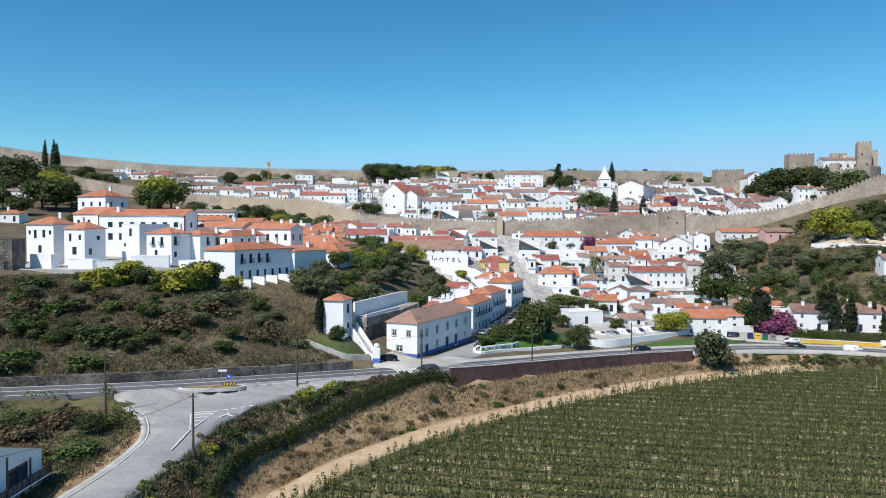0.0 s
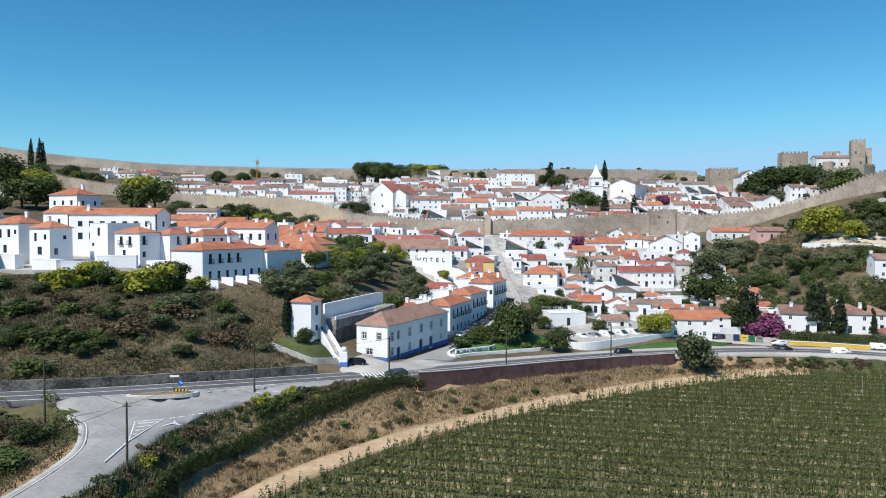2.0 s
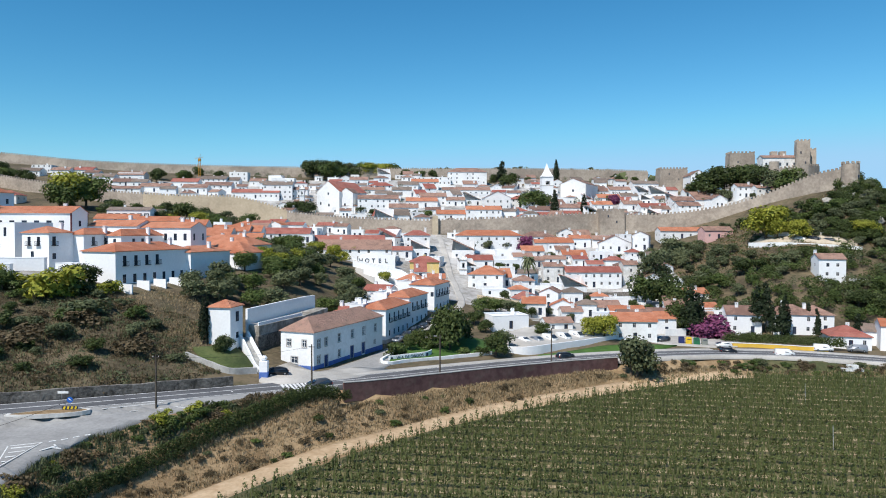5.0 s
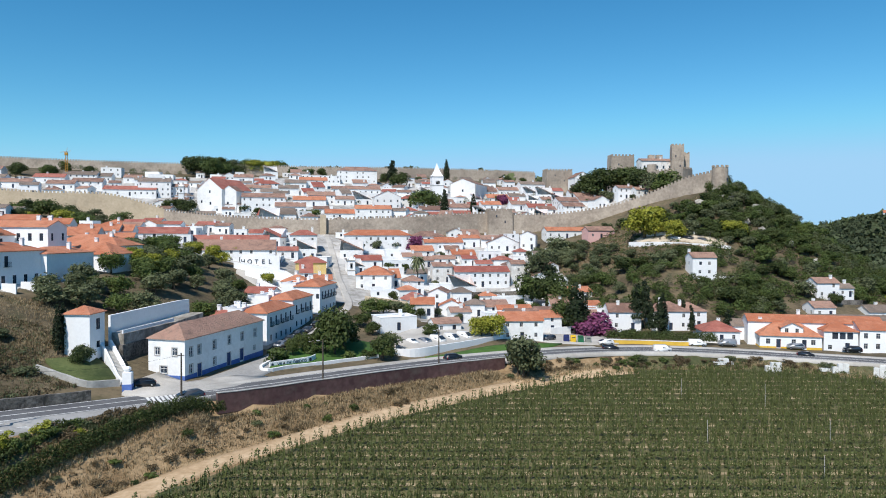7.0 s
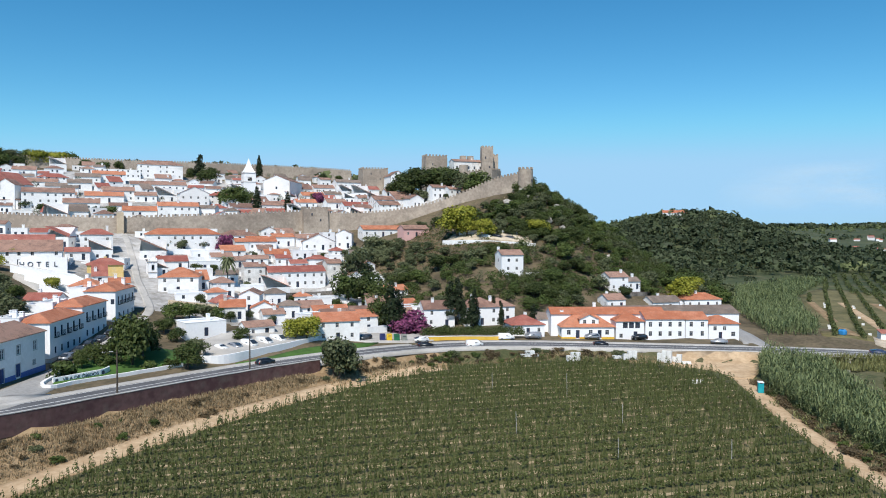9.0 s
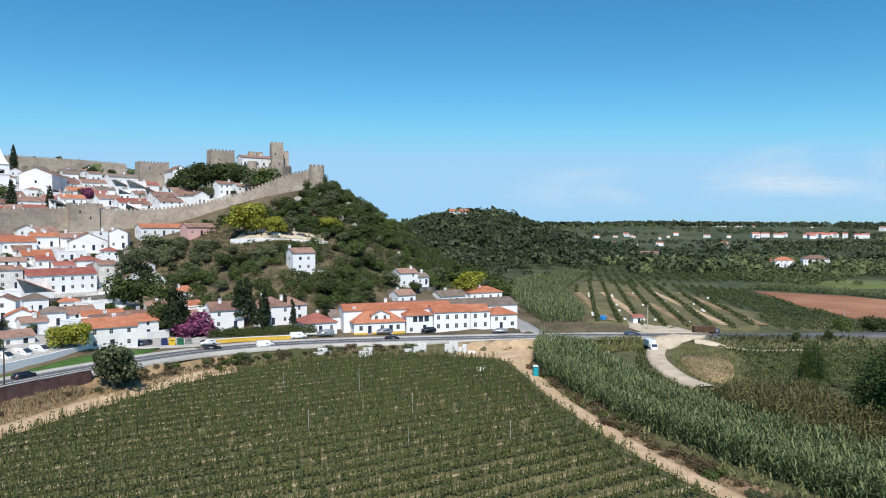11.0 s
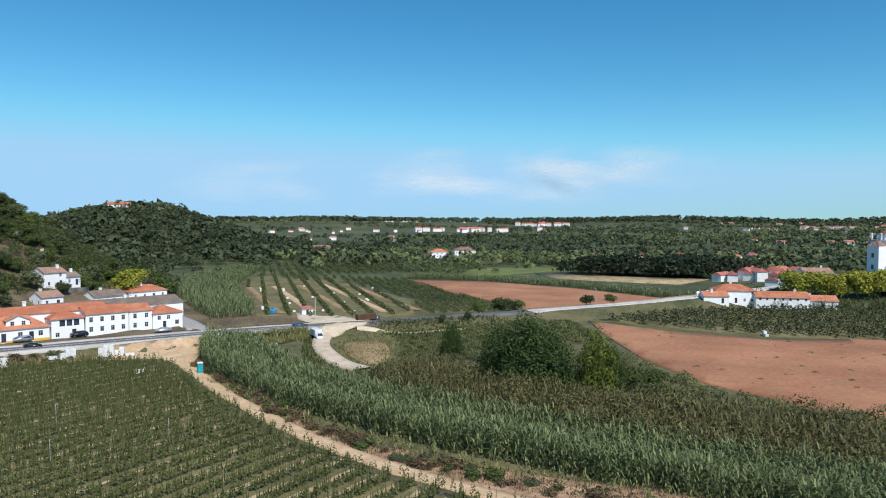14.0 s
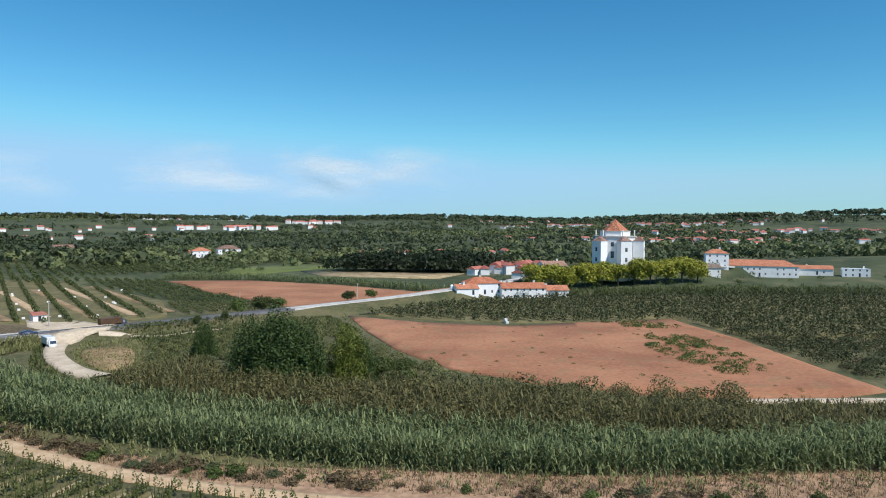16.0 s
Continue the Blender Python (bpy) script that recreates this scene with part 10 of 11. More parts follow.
grass("track_verge", "green and dry grass along the orchard's edge", [(-24, 76), (-16, 92), (-6.5, 106), (6, 121), (19, 133), (35, 145), (54, 156.5), (76, 167.2), (92, 171.6), (92, 170.6), (76, 166), (54, 155.2), (35, 143.4), (19, 131.4), (6, 119), (-6.5, 104), (-16, 90), (-24, 73)], 14, 0.2, 0.6, LEAF_OLIVE, 74)
grass("meadow_grass", "rough green grass round the gravel track", [(140, 96), (166, 112), (190, 126), (208, 124), (240, 94), (258, 62), (226, 46), (200, 60), (168, 78)], 3, 0.4, 1.1, LEAF_VINE, 75, 0.16, clear=([(212, 126), (190, 124), (170, 110), (154, 94), (158, 84), (178, 88), (201, 102), (212, 114)],))
grass("dry_grass", "thin dry grass inside the track's bend", BARE, 4, 0.15, 0.5, LEAF_STRAW, 751, 0.07)
grass("dry_grass", "green weeds on the bare ground by the bend", [(200, 118), (184, 113), (166, 99), (162, 90), (168, 84), (186, 90), (203, 102), (206, 110)], 3, 0.3, 0.9, LEAF_SCRUB, 755, 0.1)
grass("dry_grass", "rank green weeds beside the bridge", [(176, 134), (186, 124), (192, 125.5), (196, 129), (188, 136), (180, 141)], 9, 0.5, 1.6, LEAF_SCRUB, 752, 0.1)
P = strew([(232, 222), (206, 206), (186, 208), (150, 208), (136, 216), (128, 224), (140, 236), (170, 248), (204, 250), (236, 240)], 330, 753)
P = P[[free(x, y, 0.5) for x, y in P]]
clumps("low_brush", "green brush between the hillside houses", P, RNG.uniform(0.6, 2.2, len(P)), RNG.uniform(0.9, 2.2, len(P)), 60, 0.24, LEAF_MID, 754, "brush")
P = strew([(-80, 62), (-60, 103), (-50, 106.5), (-45, 104.5), (-42.5, 101), (-40.5, 95), (-39.6, 86), (-41, 70), (-43, 58)], 95, 76)
clumps("low_brush", "low green brush beside the lane", P, RNG.uniform(0.3, 1.2, len(P)), RNG.uniform(0.5, 1.5, len(P)), 80, 0.2, LEAF_MID, 77, "brush")
P = strew([(-110, 84), (-76, 99), (-58, 107.5), (-47.5, 109.5), (-46, 106), (-56, 102), (-76, 90)], 90, 771)
clumps("low_brush", "green brush along the road edge", P, RNG.uniform(0.5, 1.6, len(P)), RNG.uniform(0.6, 1.5, len(P)), 80, 0.2, LEAF_MID, 772, "brush")
grass("dry_grass", "dry grass beside the lane", [(-80, 62), (-62, 103), (-50, 107), (-45, 105), (-42.4, 101.5), (-40.3, 96), (-39.3, 90), (-39.3, 84), (-40.6, 70), (-42.5, 58)], 9, 0.15, 0.5, LEAF_DRY, 78, 0.06)
grass("dry_grass", "dry grass on the slope beside the tower house", [(-46, 163), (-28, 149), (-23.5, 156), (-22, 163), (-30, 173), (-42, 174)], 8, 0.25, 0.7, LEAF_STRAW, 79, 0.06)
thicket([(36, 250), (60, 212), (98, 206), (106, 226), (114, 262), (116, 300), (112, 330), (60, 330), (36, 330)], 26, ["olive", "broad", "olive"], 2.2, 4.4, 5.0, 88, (0.9, 1.2), -1.2)
thicket([(-100, 396), (-10, 366), (30, 356), (100, 360), (168, 345), (160, 440), (60, 460), (-100, 440)], 34, [], 2.6, 5.0, 7.0, 89, (0.9, 1.3), -1.0, "grey-green trees among the houses inside the wall")
thicket([(-262, 420), (-232, 372), (-205, 352), (-178, 318), (-160, 322), (-178, 362), (-200, 392), (-240, 440)], 12, ["broad", "pine", "green", "plane", "plane"], 8.0, 14.0, 6.0, 885, (1.1, 1.4))
thicket([(-132, 352), (-96, 320), (-62, 300), (-48, 330), (-70, 360), (-120, 372)], 22, ["broad", "green", "plane", "olive"], 4.5, 8.5, 5.0, 886, (1.0, 1.4), -1.0)
thicket([(-130, 500), (-60, 494), (60, 500), (170, 500), (170, 518), (-130, 518)], 34, [], 2.6, 5.2, 5.0, 887, (1.0, 1.5), -1.0, "grey-green trees behind the last houses of the town")
thicket([(214, 214), (232, 232), (250, 250), (262, 262), (280, 268), (270, 246), (246, 224)], 16, ["broad", "olive", "green", "plane", "broad"], 6.0, 9.5, 5.0, 888, (1.1, 1.4))
plant("plane", 223.6, 226.0, 11.0, 1.2)
plant("olive", 212.5, 233.5, 9.0, 1.1)
# the castle hill: olives under the wall, brush and trees over its crest
thicket([(146, 322), (158, 312), (172, 299), (182, 288), (178, 278), (170, 284), (160, 296), (150, 306), (140, 312)], 26, ["olive", "olive", "shrub"], 2.6, 4.4, 3.2, 81, (1.1, 1.4), -2)
thicket([(163, 262), (178, 254), (196, 252), (212, 254), (214, 266), (200, 274), (188, 282), (176, 288), (164, 284), (158, 272)], 70, ["broad", "green", "olive", "broad"], 3.0, 6.5, 2.5, 82, (1.1, 1.5), -2)
P = strew([(118, 262), (140, 258), (176, 256), (236, 240), (266, 262), (262, 300), (236, 318), (206, 302), (184, 292), (150, 312), (116, 306)], 520, 83)
clumps("low_brush", "dark brush over the castle hill", P, RNG.uniform(0.5, 1.8, len(P)), RNG.uniform(0.8, 2.2, len(P)), 44, 0.26, LEAF_DARK, 84, "brush")
P = strew([(118, 262), (140, 258), (176, 256), (236, 240), (266, 262), (262, 300), (236, 318), (206, 302), (184, 292), (150, 312), (116, 306)], 260, 85)
clumps("low_brush", "pale brush over the castle hill", P, RNG.uniform(0.4, 1.2, len(P)), RNG.uniform(0.8, 1.8, len(P)), 44, 0.26, LEAF_OLIVE, 86, "brush")
grass("dry_grass", "dry grass over the castle hill", [(104, 258), (140, 256), (176, 256), (220, 244), (230, 290), (206, 302), (184, 292), (150, 314), (112, 306)], 1.6, 0.4, 0.9, LEAF_STRAW, 87, 0.16)
WOOD = [(103, 232), (112, 226), (130, 222), (140, 214), (176, 212), (186, 222), (204, 232), (236, 234), (262, 250), (276, 290), (256, 340), (232, 340), (206, 302), (186, 292), (174, 284), (178, 262), (170, 252), (140, 256), (120, 262), (106, 258)]
for k, (wn, wm) in enumerate(((260, LEAF_DARK), (130, LEAF_MID), (100, LEAF_OLIVE))):
    P = strew(WOOD, wn, 90 + k)
    P = P[[free(x, y, 2.0) for x, y in P]]
    clumps("woodland", "dense mixed woodland on the castle hill", P, RNG.uniform(2.6, 6.0, len(P)), RNG.uniform(1.6, 3.0, len(P)), 260, 0.19, wm, 94 + k, "woodland")
# the thicket behind the reeds
for kx, ky, kk, kh, kw, wh in ((149.5, 54.5, "poplar", 15.8, 0.86, 0), (147.5, 49.0, "poplar", 18.6, 0.92, 0), (150, 44.5, "poplar", 15.4, 0.84, 0), (180, 76.5, "poplar", 10.6, 0.7, 0), (153, 36.0, "poplar", 15.8, 0.70, 1), (154, 33.0, "poplar", 11.0, 0.62, 0),
                               (158, 31, "broad", 6.5, 1.1, 0), (165, 27, "broad", 4.0, 1.3, 1), (150, 26, "broad", 5.0, 1.3, 1), (156, 25, "green", 3.4, 1.4, 0), (172, 25.5, "green", 2.6, 1.5, 0),
                               (262, 88, "broad", 6.5, 1.2, 0), (254, 94, "green", 6.0, 1.2, 1), (276, 86, "green", 5.5, 1.3, 0), (290, 62, "broad", 5.0, 1.3, 1), (298, 54, "green", 4.5, 1.2, 0), (236, 92, "broad", 3.6, 0.8, 0), (228, 98, "broad", 3.4, 0.8, 1)):
    plant(kk, kx, ky, kh, kw, None, wh)
for k in range(11):
    u = k / 10
    plant("plane", 352.0 + 24 * u, -16 - 84 * u, 14.0 + 1.3 * math.sin(k * 2.3), 1.0)
P = strew([(128, 84), (150, 104), (170, 100), (200, 96), (236, 84), (250, 62), (215, 46), (188, 30), (166, 14), (154, -4), (146, -24), (144, -44), (140, -75), (134, -110), (117, -110), (127, -60), (122, -25), (117, 10), (118, 36), (122, 58)], 900, 21)
LOOP_LINE, PATH_LINE = line_of(LOOP), line_of([(203, 119.5), (206.6, 114), (208, 105.5), (213, 99.3), (224, 93)])


def off_track(P):
    return P[(nearest(LOOP_LINE, P[:, 0], P[:, 1])[0] > 4.6) & (nearest(PATH_LINE, P[:, 0], P[:, 1])[0] > 3.0) & ~in_poly(P, BARE) & ~in_poly(P, [(200, 121), (184, 116), (166, 102), (160, 92), (168, 86), (186, 92), (201, 102)])]


P = off_track(P)
clumps("bramble_thicket", "dense bramble and willow thicket behind the reeds", P, RNG.uniform(0.8, 2.4, len(P)), RNG.uniform(0.9, 2.0, len(P)), 110, 0.2, LEAF_SCRUB, 22, "thicket")
P = strew([(124, 70), (150, 100), (180, 90), (200, 70), (180, 30), (155, 0), (140, -50), (120, -60), (116, 10), (120, 50)], 350, 24)
P = off_track(P)
clumps("bramble_thicket", "lush green brambles among the thicket", P, RNG.uniform(0.7, 2.4, len(P)), RNG.uniform(0.9, 1.8, len(P)), 120, 0.2, LEAF_OLIVE, 25, "thicket")
FAR0 = np.random.default_rng(55)
P = strew([(133, 74), (127, 52), (122, 32), (118, 15), (116, -3), (117, -30), (128, -30), (130, -14), (137, 0.5), (141, 16), (139, 35), (143, 60), (146, 78)], 150, 27)
clumps("willow_scrub", "dense willow scrub among the cane", P, RNG.uniform(4.6, 7.6, len(P)), RNG.uniform(1.8, 3.4, len(P)), 280, 0.12, LEAF_CANE, 28, "thicket")
# weeds on the ploughed field
P = strew([(131, 2), (144, 0), (148, -14), (148, -38), (140, -42), (131, -34), (129, -14)], 46, 281)
clumps("willow_scrub", "rounded olive-green willow bushes before the ploughed field", P, RNG.uniform(2.8, 5.4, len(P)), RNG.uniform(1.8, 3.4, len(P)), 300, 0.12, LEAF_CANE, 282, "thicket")
WEEDY = [(224, -40), (222, -52), (196, -58), (174, -56), (170, -46), (186, -37), (206, -36)]
P = np.vstack([strew(WEEDY, 120, 31), strew([(252, -30), (252, -52), (240, -54), (238, -40)], 40, 34), strew([(256, 50), (200, 34), (160, -5), (150, -60), (200, -76), (250, -55), (244, 0)], 110, 32)])
wide = np.r_[RNG.uniform(0.6, 2.0, 160), RNG.uniform(0.25, 0.8, len(P) - 160)]
clumps("field_weeds", "scattered green weeds on the ploughed field", P, wide * RNG.uniform(0.55, 0.95, len(P)), wide, 80, 0.2, LEAF_MID, 33, "weeds")
grass("field_weeds", "thin green regrowth on the ploughed field", WEEDY, 2.0, 0.15, 0.4, LEAF_MID, 35, 0.12, "weeds")
EASTSCRUB = [(262, -61), (221, -68), (181, -72), (160, -76), (158, -96), (185, -140), (250, -150), (232, -112), (228, -72)]
P = strew(EASTSCRUB, 520, 36)
clumps("low_brush", "dark olive scrub beside the ploughed field", P, RNG.uniform(1.2, 3.2, len(P)), RNG.uniform(1.0, 2.6, len(P)), 80, 0.2, LEAF_ORCHARD, 37, "brush")
P = strew(EASTSCRUB, 120, 38)
clumps("low_brush", "brown dry scrub beside the ploughed field", P, RNG.uniform(0.5, 1.6, len(P)), RNG.uniform(0.8, 2.0, len(P)), 80, 0.2, LEAF_DRY, 39, "brush")
# the orchards to the east
hedge_rows("orchard_trees", "dark green orchard rows beyond the ploughed field", [(264, 51), (298, 26), (320, -2), (330, -40), (344, -120), (348, -178), (252, -148), (230, -110), (226, -70), (262, -62), (252, -28), (250, 0), (254, 30)], 38, 4.5, 2.2, 2.6, 26, 0.60, LEAF_ORCHARD, 0, 41, width=1.2)
hedge_rows("orchard_trees", "orchard rows with bare strips between", [(216, 160), (253, 120), (300, 144), (345, 192), (392, 252), (388, 284), (340, 258), (270, 203)], 36, 7.5, 1.8, 2.0, 22, 0.55, LEAF_VINE, 0, 42, width=0.95)
hedge_rows("orchard_trees", "green plantation rows on the plain", [(400, 300), (350, 205), (405, 250), (470, 200), (560, 250), (560, 330), (470, 340)], 36, 6.0, 3.0, 2.2, 14, 0.9, LEAF_VINE, 0, 43, width=1.6)
for k in range(5):
    o = 9.0 * k
    ribbon("bare_strip", line_of([(226 + 1.05 * o, 158 - 1.0 * o), (262 + 1.05 * o, 190 - 1.0 * o), (318 + 1.05 * o, 240 - 1.0 * o)]), 1.7, -1.7, SAND if k % 2 else BANK, 0.12, "bare sandy strip between orchard rows", "track", across=1, step=6)
hedge_rows("orchard_trees", "dark orchard rows beside the reddish field", [(256, 116), (274, 80), (338, 142), (392, 184), (398, 240), (345, 188), (300, 141)], 36, 4.5, 1.8, 2.0, 22, 0.5, LEAF_VINE, 0, 45, width=0.95)


def shoots(poly, angle, space, pitch, count, seed):
    """Thin upright shoots that rise from the fruit trees, row by row."""
    rng = np.random.default_rng(seed)
    c, s = math.cos(radians(angle)), math.sin(radians(angle))
    pts = np.array(poly, float)
    uv = np.column_stack([pts[:, 0] * c + pts[:, 1] * s, -pts[:, 0] * s + pts[:, 1] * c])
    u, v = np.meshgrid(np.arange(uv[:, 0].min(), uv[:, 0].max(), pitch), np.arange(uv[:, 1].min(), uv[:, 1].max(), space))
    u, v = np.repeat(u.ravel(), count), np.repeat(v.ravel(), count)
    u, v = u + rng.normal(0, pitch * 0.4, len(u)), v + rng.normal(0, 0.3, len(v))
    P = np.column_stack([u * c - v * s, u * s + v * c])
    P = P[in_poly(P, poly)]
    n = len(P)
    h, a = rng.uniform(1.5, 2.9, n), rng.random(n) * np.pi
    q = np.column_stack([np.cos(a), np.sin(a), np.zeros(n)]) * rng.uniform(0.07, 0.13, n)[:, None]
    base = np.column_stack([P, np.full(n, 0.6)])
    tip = np.column_stack([P + rng.normal(0, 0.18, (n, 2)), h])
    ob = new("orchard_shoots", sheet("orchard_shoots", np.stack([base - q, base + q, tip], axis=1).reshape(-1, 3), 3, LEAF_VINE))
    tagged(ob, "thin upright leafy shoots of the fruit trees", "orchard trees", kind="stuff")


FIELD = [(-22, 80), (-15, 92), (-5.5, 105), (6, 119.5), (19, 131.5), (34.5, 143.2), (54, 155), (75.5, 165.5), (92, 169.5), (112, 170), (130, 162.5), (143.5, 149), (144.5, 138), (135.5, 122.5), (124.5, 107.5), (113.5, 90), (104.5, 74), (97.5, 57.5), (93.5, 43), (90.5, 28), (84, 20), (60, 50), (10, 72)]
shoots(FIELD, -11, 4.0, 0.8, 4, 46)
EDGE_TREES = catmull([(*p, 0) for p in FIELD[:20]], 1.35)[:, :2]
EDGE_TREES = EDGE_TREES + RNG.normal(0, 0.35, EDGE_TREES.shape)
clumps("orchard_trees", "tall slim fruit trees at the row ends along the track", EDGE_TREES, RNG.uniform(1.9, 3.3, len(EDGE_TREES)), RNG.uniform(0.28, 0.5, len(EDGE_TREES)), 46, 0.62, LEAF_VINE, 47, "orchard trees")
# bare soil between the rows of the near orchard
def soil_strips(poly, angle, space, width, seed):
    rng = np.random.default_rng(seed)
    c, s = math.cos(radians(angle)), math.sin(radians(angle))
    pts = np.array(poly, float)
    uv = np.column_stack([pts[:, 0] * c + pts[:, 1] * s, -pts[:, 0] * s + pts[:, 1] * c])
    v0 = np.arange(uv[:, 1].min(), uv[:, 1].max(), space) + space / 2
    u0 = np.arange(uv[:, 0].min(), uv[:, 0].max(), 2.0)
    quad = []
    for v in v0:
        w = width * rng.uniform(0.5, 1.1, len(u0) + 1)
        for i, u in enumerate(u0):
            mid = np.array([[(u + 1) * c - v * s, (u + 1) * s + v * c]])
            if rng.random() < 0.86 and in_poly(mid, poly)[0]:
                for du, dv in ((0, -w[i]), (2, -w[i + 1]), (2, w[i + 1]), (0, w[i])):
                    quad.append(((u + du) * c - (v + dv / 2) * s, (u + du) * s + (v + dv / 2) * c, 0.1))
    ob = new("soil_strips", sheet("soil_strips", np.array(quad), 4, SOIL))
    tagged(ob, "bare pale soil between the orchard rows", "soil", kind="stuff")


soil_strips([(-22, 80), (-15, 92), (-5.5, 105), (6, 119.5), (19, 131.5), (34.5, 143.2), (54, 155), (75.5, 165.5), (92, 169.5), (112, 170), (130, 162.5), (143.5, 149), (144.5, 138), (135.5, 122.5), (124.5, 107.5), (113.5, 90), (104.5, 74), (97.5, 57.5), (93.5, 43), (90.5, 28), (84, 20), (60, 50), (10, 72)], -11, 4.0, 1.25, 44)
P = np.column_stack([398 + FAR0.normal(0, 24, 130), -75 + FAR0.normal(0, 36, 130)])
clumps("mound_trees", "bushes and small trees round the church mound", P, FAR0.uniform(1.5, 4.0, 130), FAR0.uniform(1.2, 2.8, 130), 70, 0.22, LEAF_MID, 56, "trees")
# pale fields of the plain
for outline, soil, words in (([(424, 34), (436, 104), (474, 128), (468, 20)], SOIL, "fallow grey-brown field beyond the maize"), ([(440, 150), (530, 110), (560, 160), (470, 195)], FRESH, "light green field on the plain"),
                             ([(470, -140), (610, -170), (640, -110), (490, -84)], FRESH, "light green meadow behind the church"), ([(640, 120), (760, 90), (790, 170), (660, 190)], SOIL, "pale stubble field on the plain"),
                             ([(520, 240), (600, 225), (610, 300), (540, 310)], FRESH, "light green field before the farm"), ([(700, -180), (900, -230), (920, -140), (720, -90)], SOIL, "pale stubble field on the plain"), ([(620, -40), (760, -70), (770, 10), (640, 20)], FRESH, "light green field on the plain")):
    patch("far_field", outline, soil, 0.3, words, "field", step=24)
# corn and reed bands
cane("maize", "band of tall green maize", [(405, 140), (384, 84), (356, 46), (338, 22), (344, 18), (364, 44), (394, 84), (414, 138), (420, 186), (400, 190)], 1.0, 2.6, 3.6, LEAF_REED, 51, 2.0, "maize")
cane("maize", "dark green band of maize before the church", [(324, -6), (334, -44), (348, -124), (354, -190), (361, -188), (355, -122), (341, -44), (331, -6)], 1.3, 2.8, 3.8, LEAF_VINE, 52, 2.0, "maize")

# the far country: belts and patches of trees
FAR = np.random.default_rng(77)


def far_belt(x0, y0, x1, y1, n, wide, tall, mat, seed, size=0.75, many=20, label="far belt of dark trees"):
    t = FAR.random(n)
    P = np.column_stack([x0 + (x1 - x0) * t, y0 + (y1 - y0) * t]) + FAR.normal(0, wide, (n, 2))
    clumps("far_trees", label, P, FAR.uniform(0.7, 1.25, n) * tall, FAR.uniform(0.55, 0.95, n) * tall, many, size * 3.6 / math.sqrt(many), mat, seed, "trees")


far_belt(500, 510, 740, 690, 560, 55, 6.5, LEAF_FAR, 101, many=56, label="dark woods on the nearer hill")
far_belt(380, 430, 600, 450, 330, 45, 6, LEAF_FAR, 112, many=70, label="woods on the lower slope of the hill")
far_belt(470, 480, 620, 600, 320, 45, 6, LEAF_FAR, 102, many=80, label="woods at the hill's foot")
far_belt(300, 420, 480, 520, 200, 40, 6.5, LEAF_FAR, 103, many=80, label="woods behind the castle hill")
far_belt(560, 330, 760, 310, 150, 18, 6.5, LEAF_FAR_PALE, 104, many=80)
far_belt(560, 400, 700, 330, 120, 20, 6, LEAF_FAR, 105, many=80)
far_belt(540, 60, 640, 190, 200, 26, 7.0, LEAF_FAR_PALE, 106, many=80)
far_belt(492, 14, 486, 92, 150, 11, 12, LEAF_CYPRESS, 107, 0.6, 130, "dark stand of tall trees on the plain")
far_belt(450, 190, 640, 220, 160, 18, 5, LEAF_FAR_PALE, 108, many=80)
for i in range(105):
    a, r = radians(-8 + 122 * FAR.random()), 600 + 2500 * FAR.random() ** 1.5
    cx, cy = r * math.sin(a + 0.35), r * math.cos(a + 0.35)
    ln = 120 + 0.16 * r * FAR.random()
    far_belt(cx - ln * math.cos(a + 0.35), cy + ln * math.sin(a + 0.35), cx + ln * math.cos(a + 0.35), cy - ln * math.sin(a + 0.35), 70, 14 + 0.02 * r, 7 + 0.0016 * r, LEAF_FAR if i % 3 else LEAF_FAR_PALE, 200 + i)
for i in range(26):
    a = radians(20 + 100 * i / 25 + 3 * FAR.random())
    r = 2500 + 1500 * FAR.random()
    cx, cy = r * math.sin(a), r * math.cos(a)
    far_belt(cx - 200 * math.cos(a), cy + 200 * math.sin(a), cx + 200 * math.cos(a), cy - 200 * math.sin(a), 80, 45, 19, LEAF_FAR, 260 + i, 0.9, 26, "woods on the far ridge")


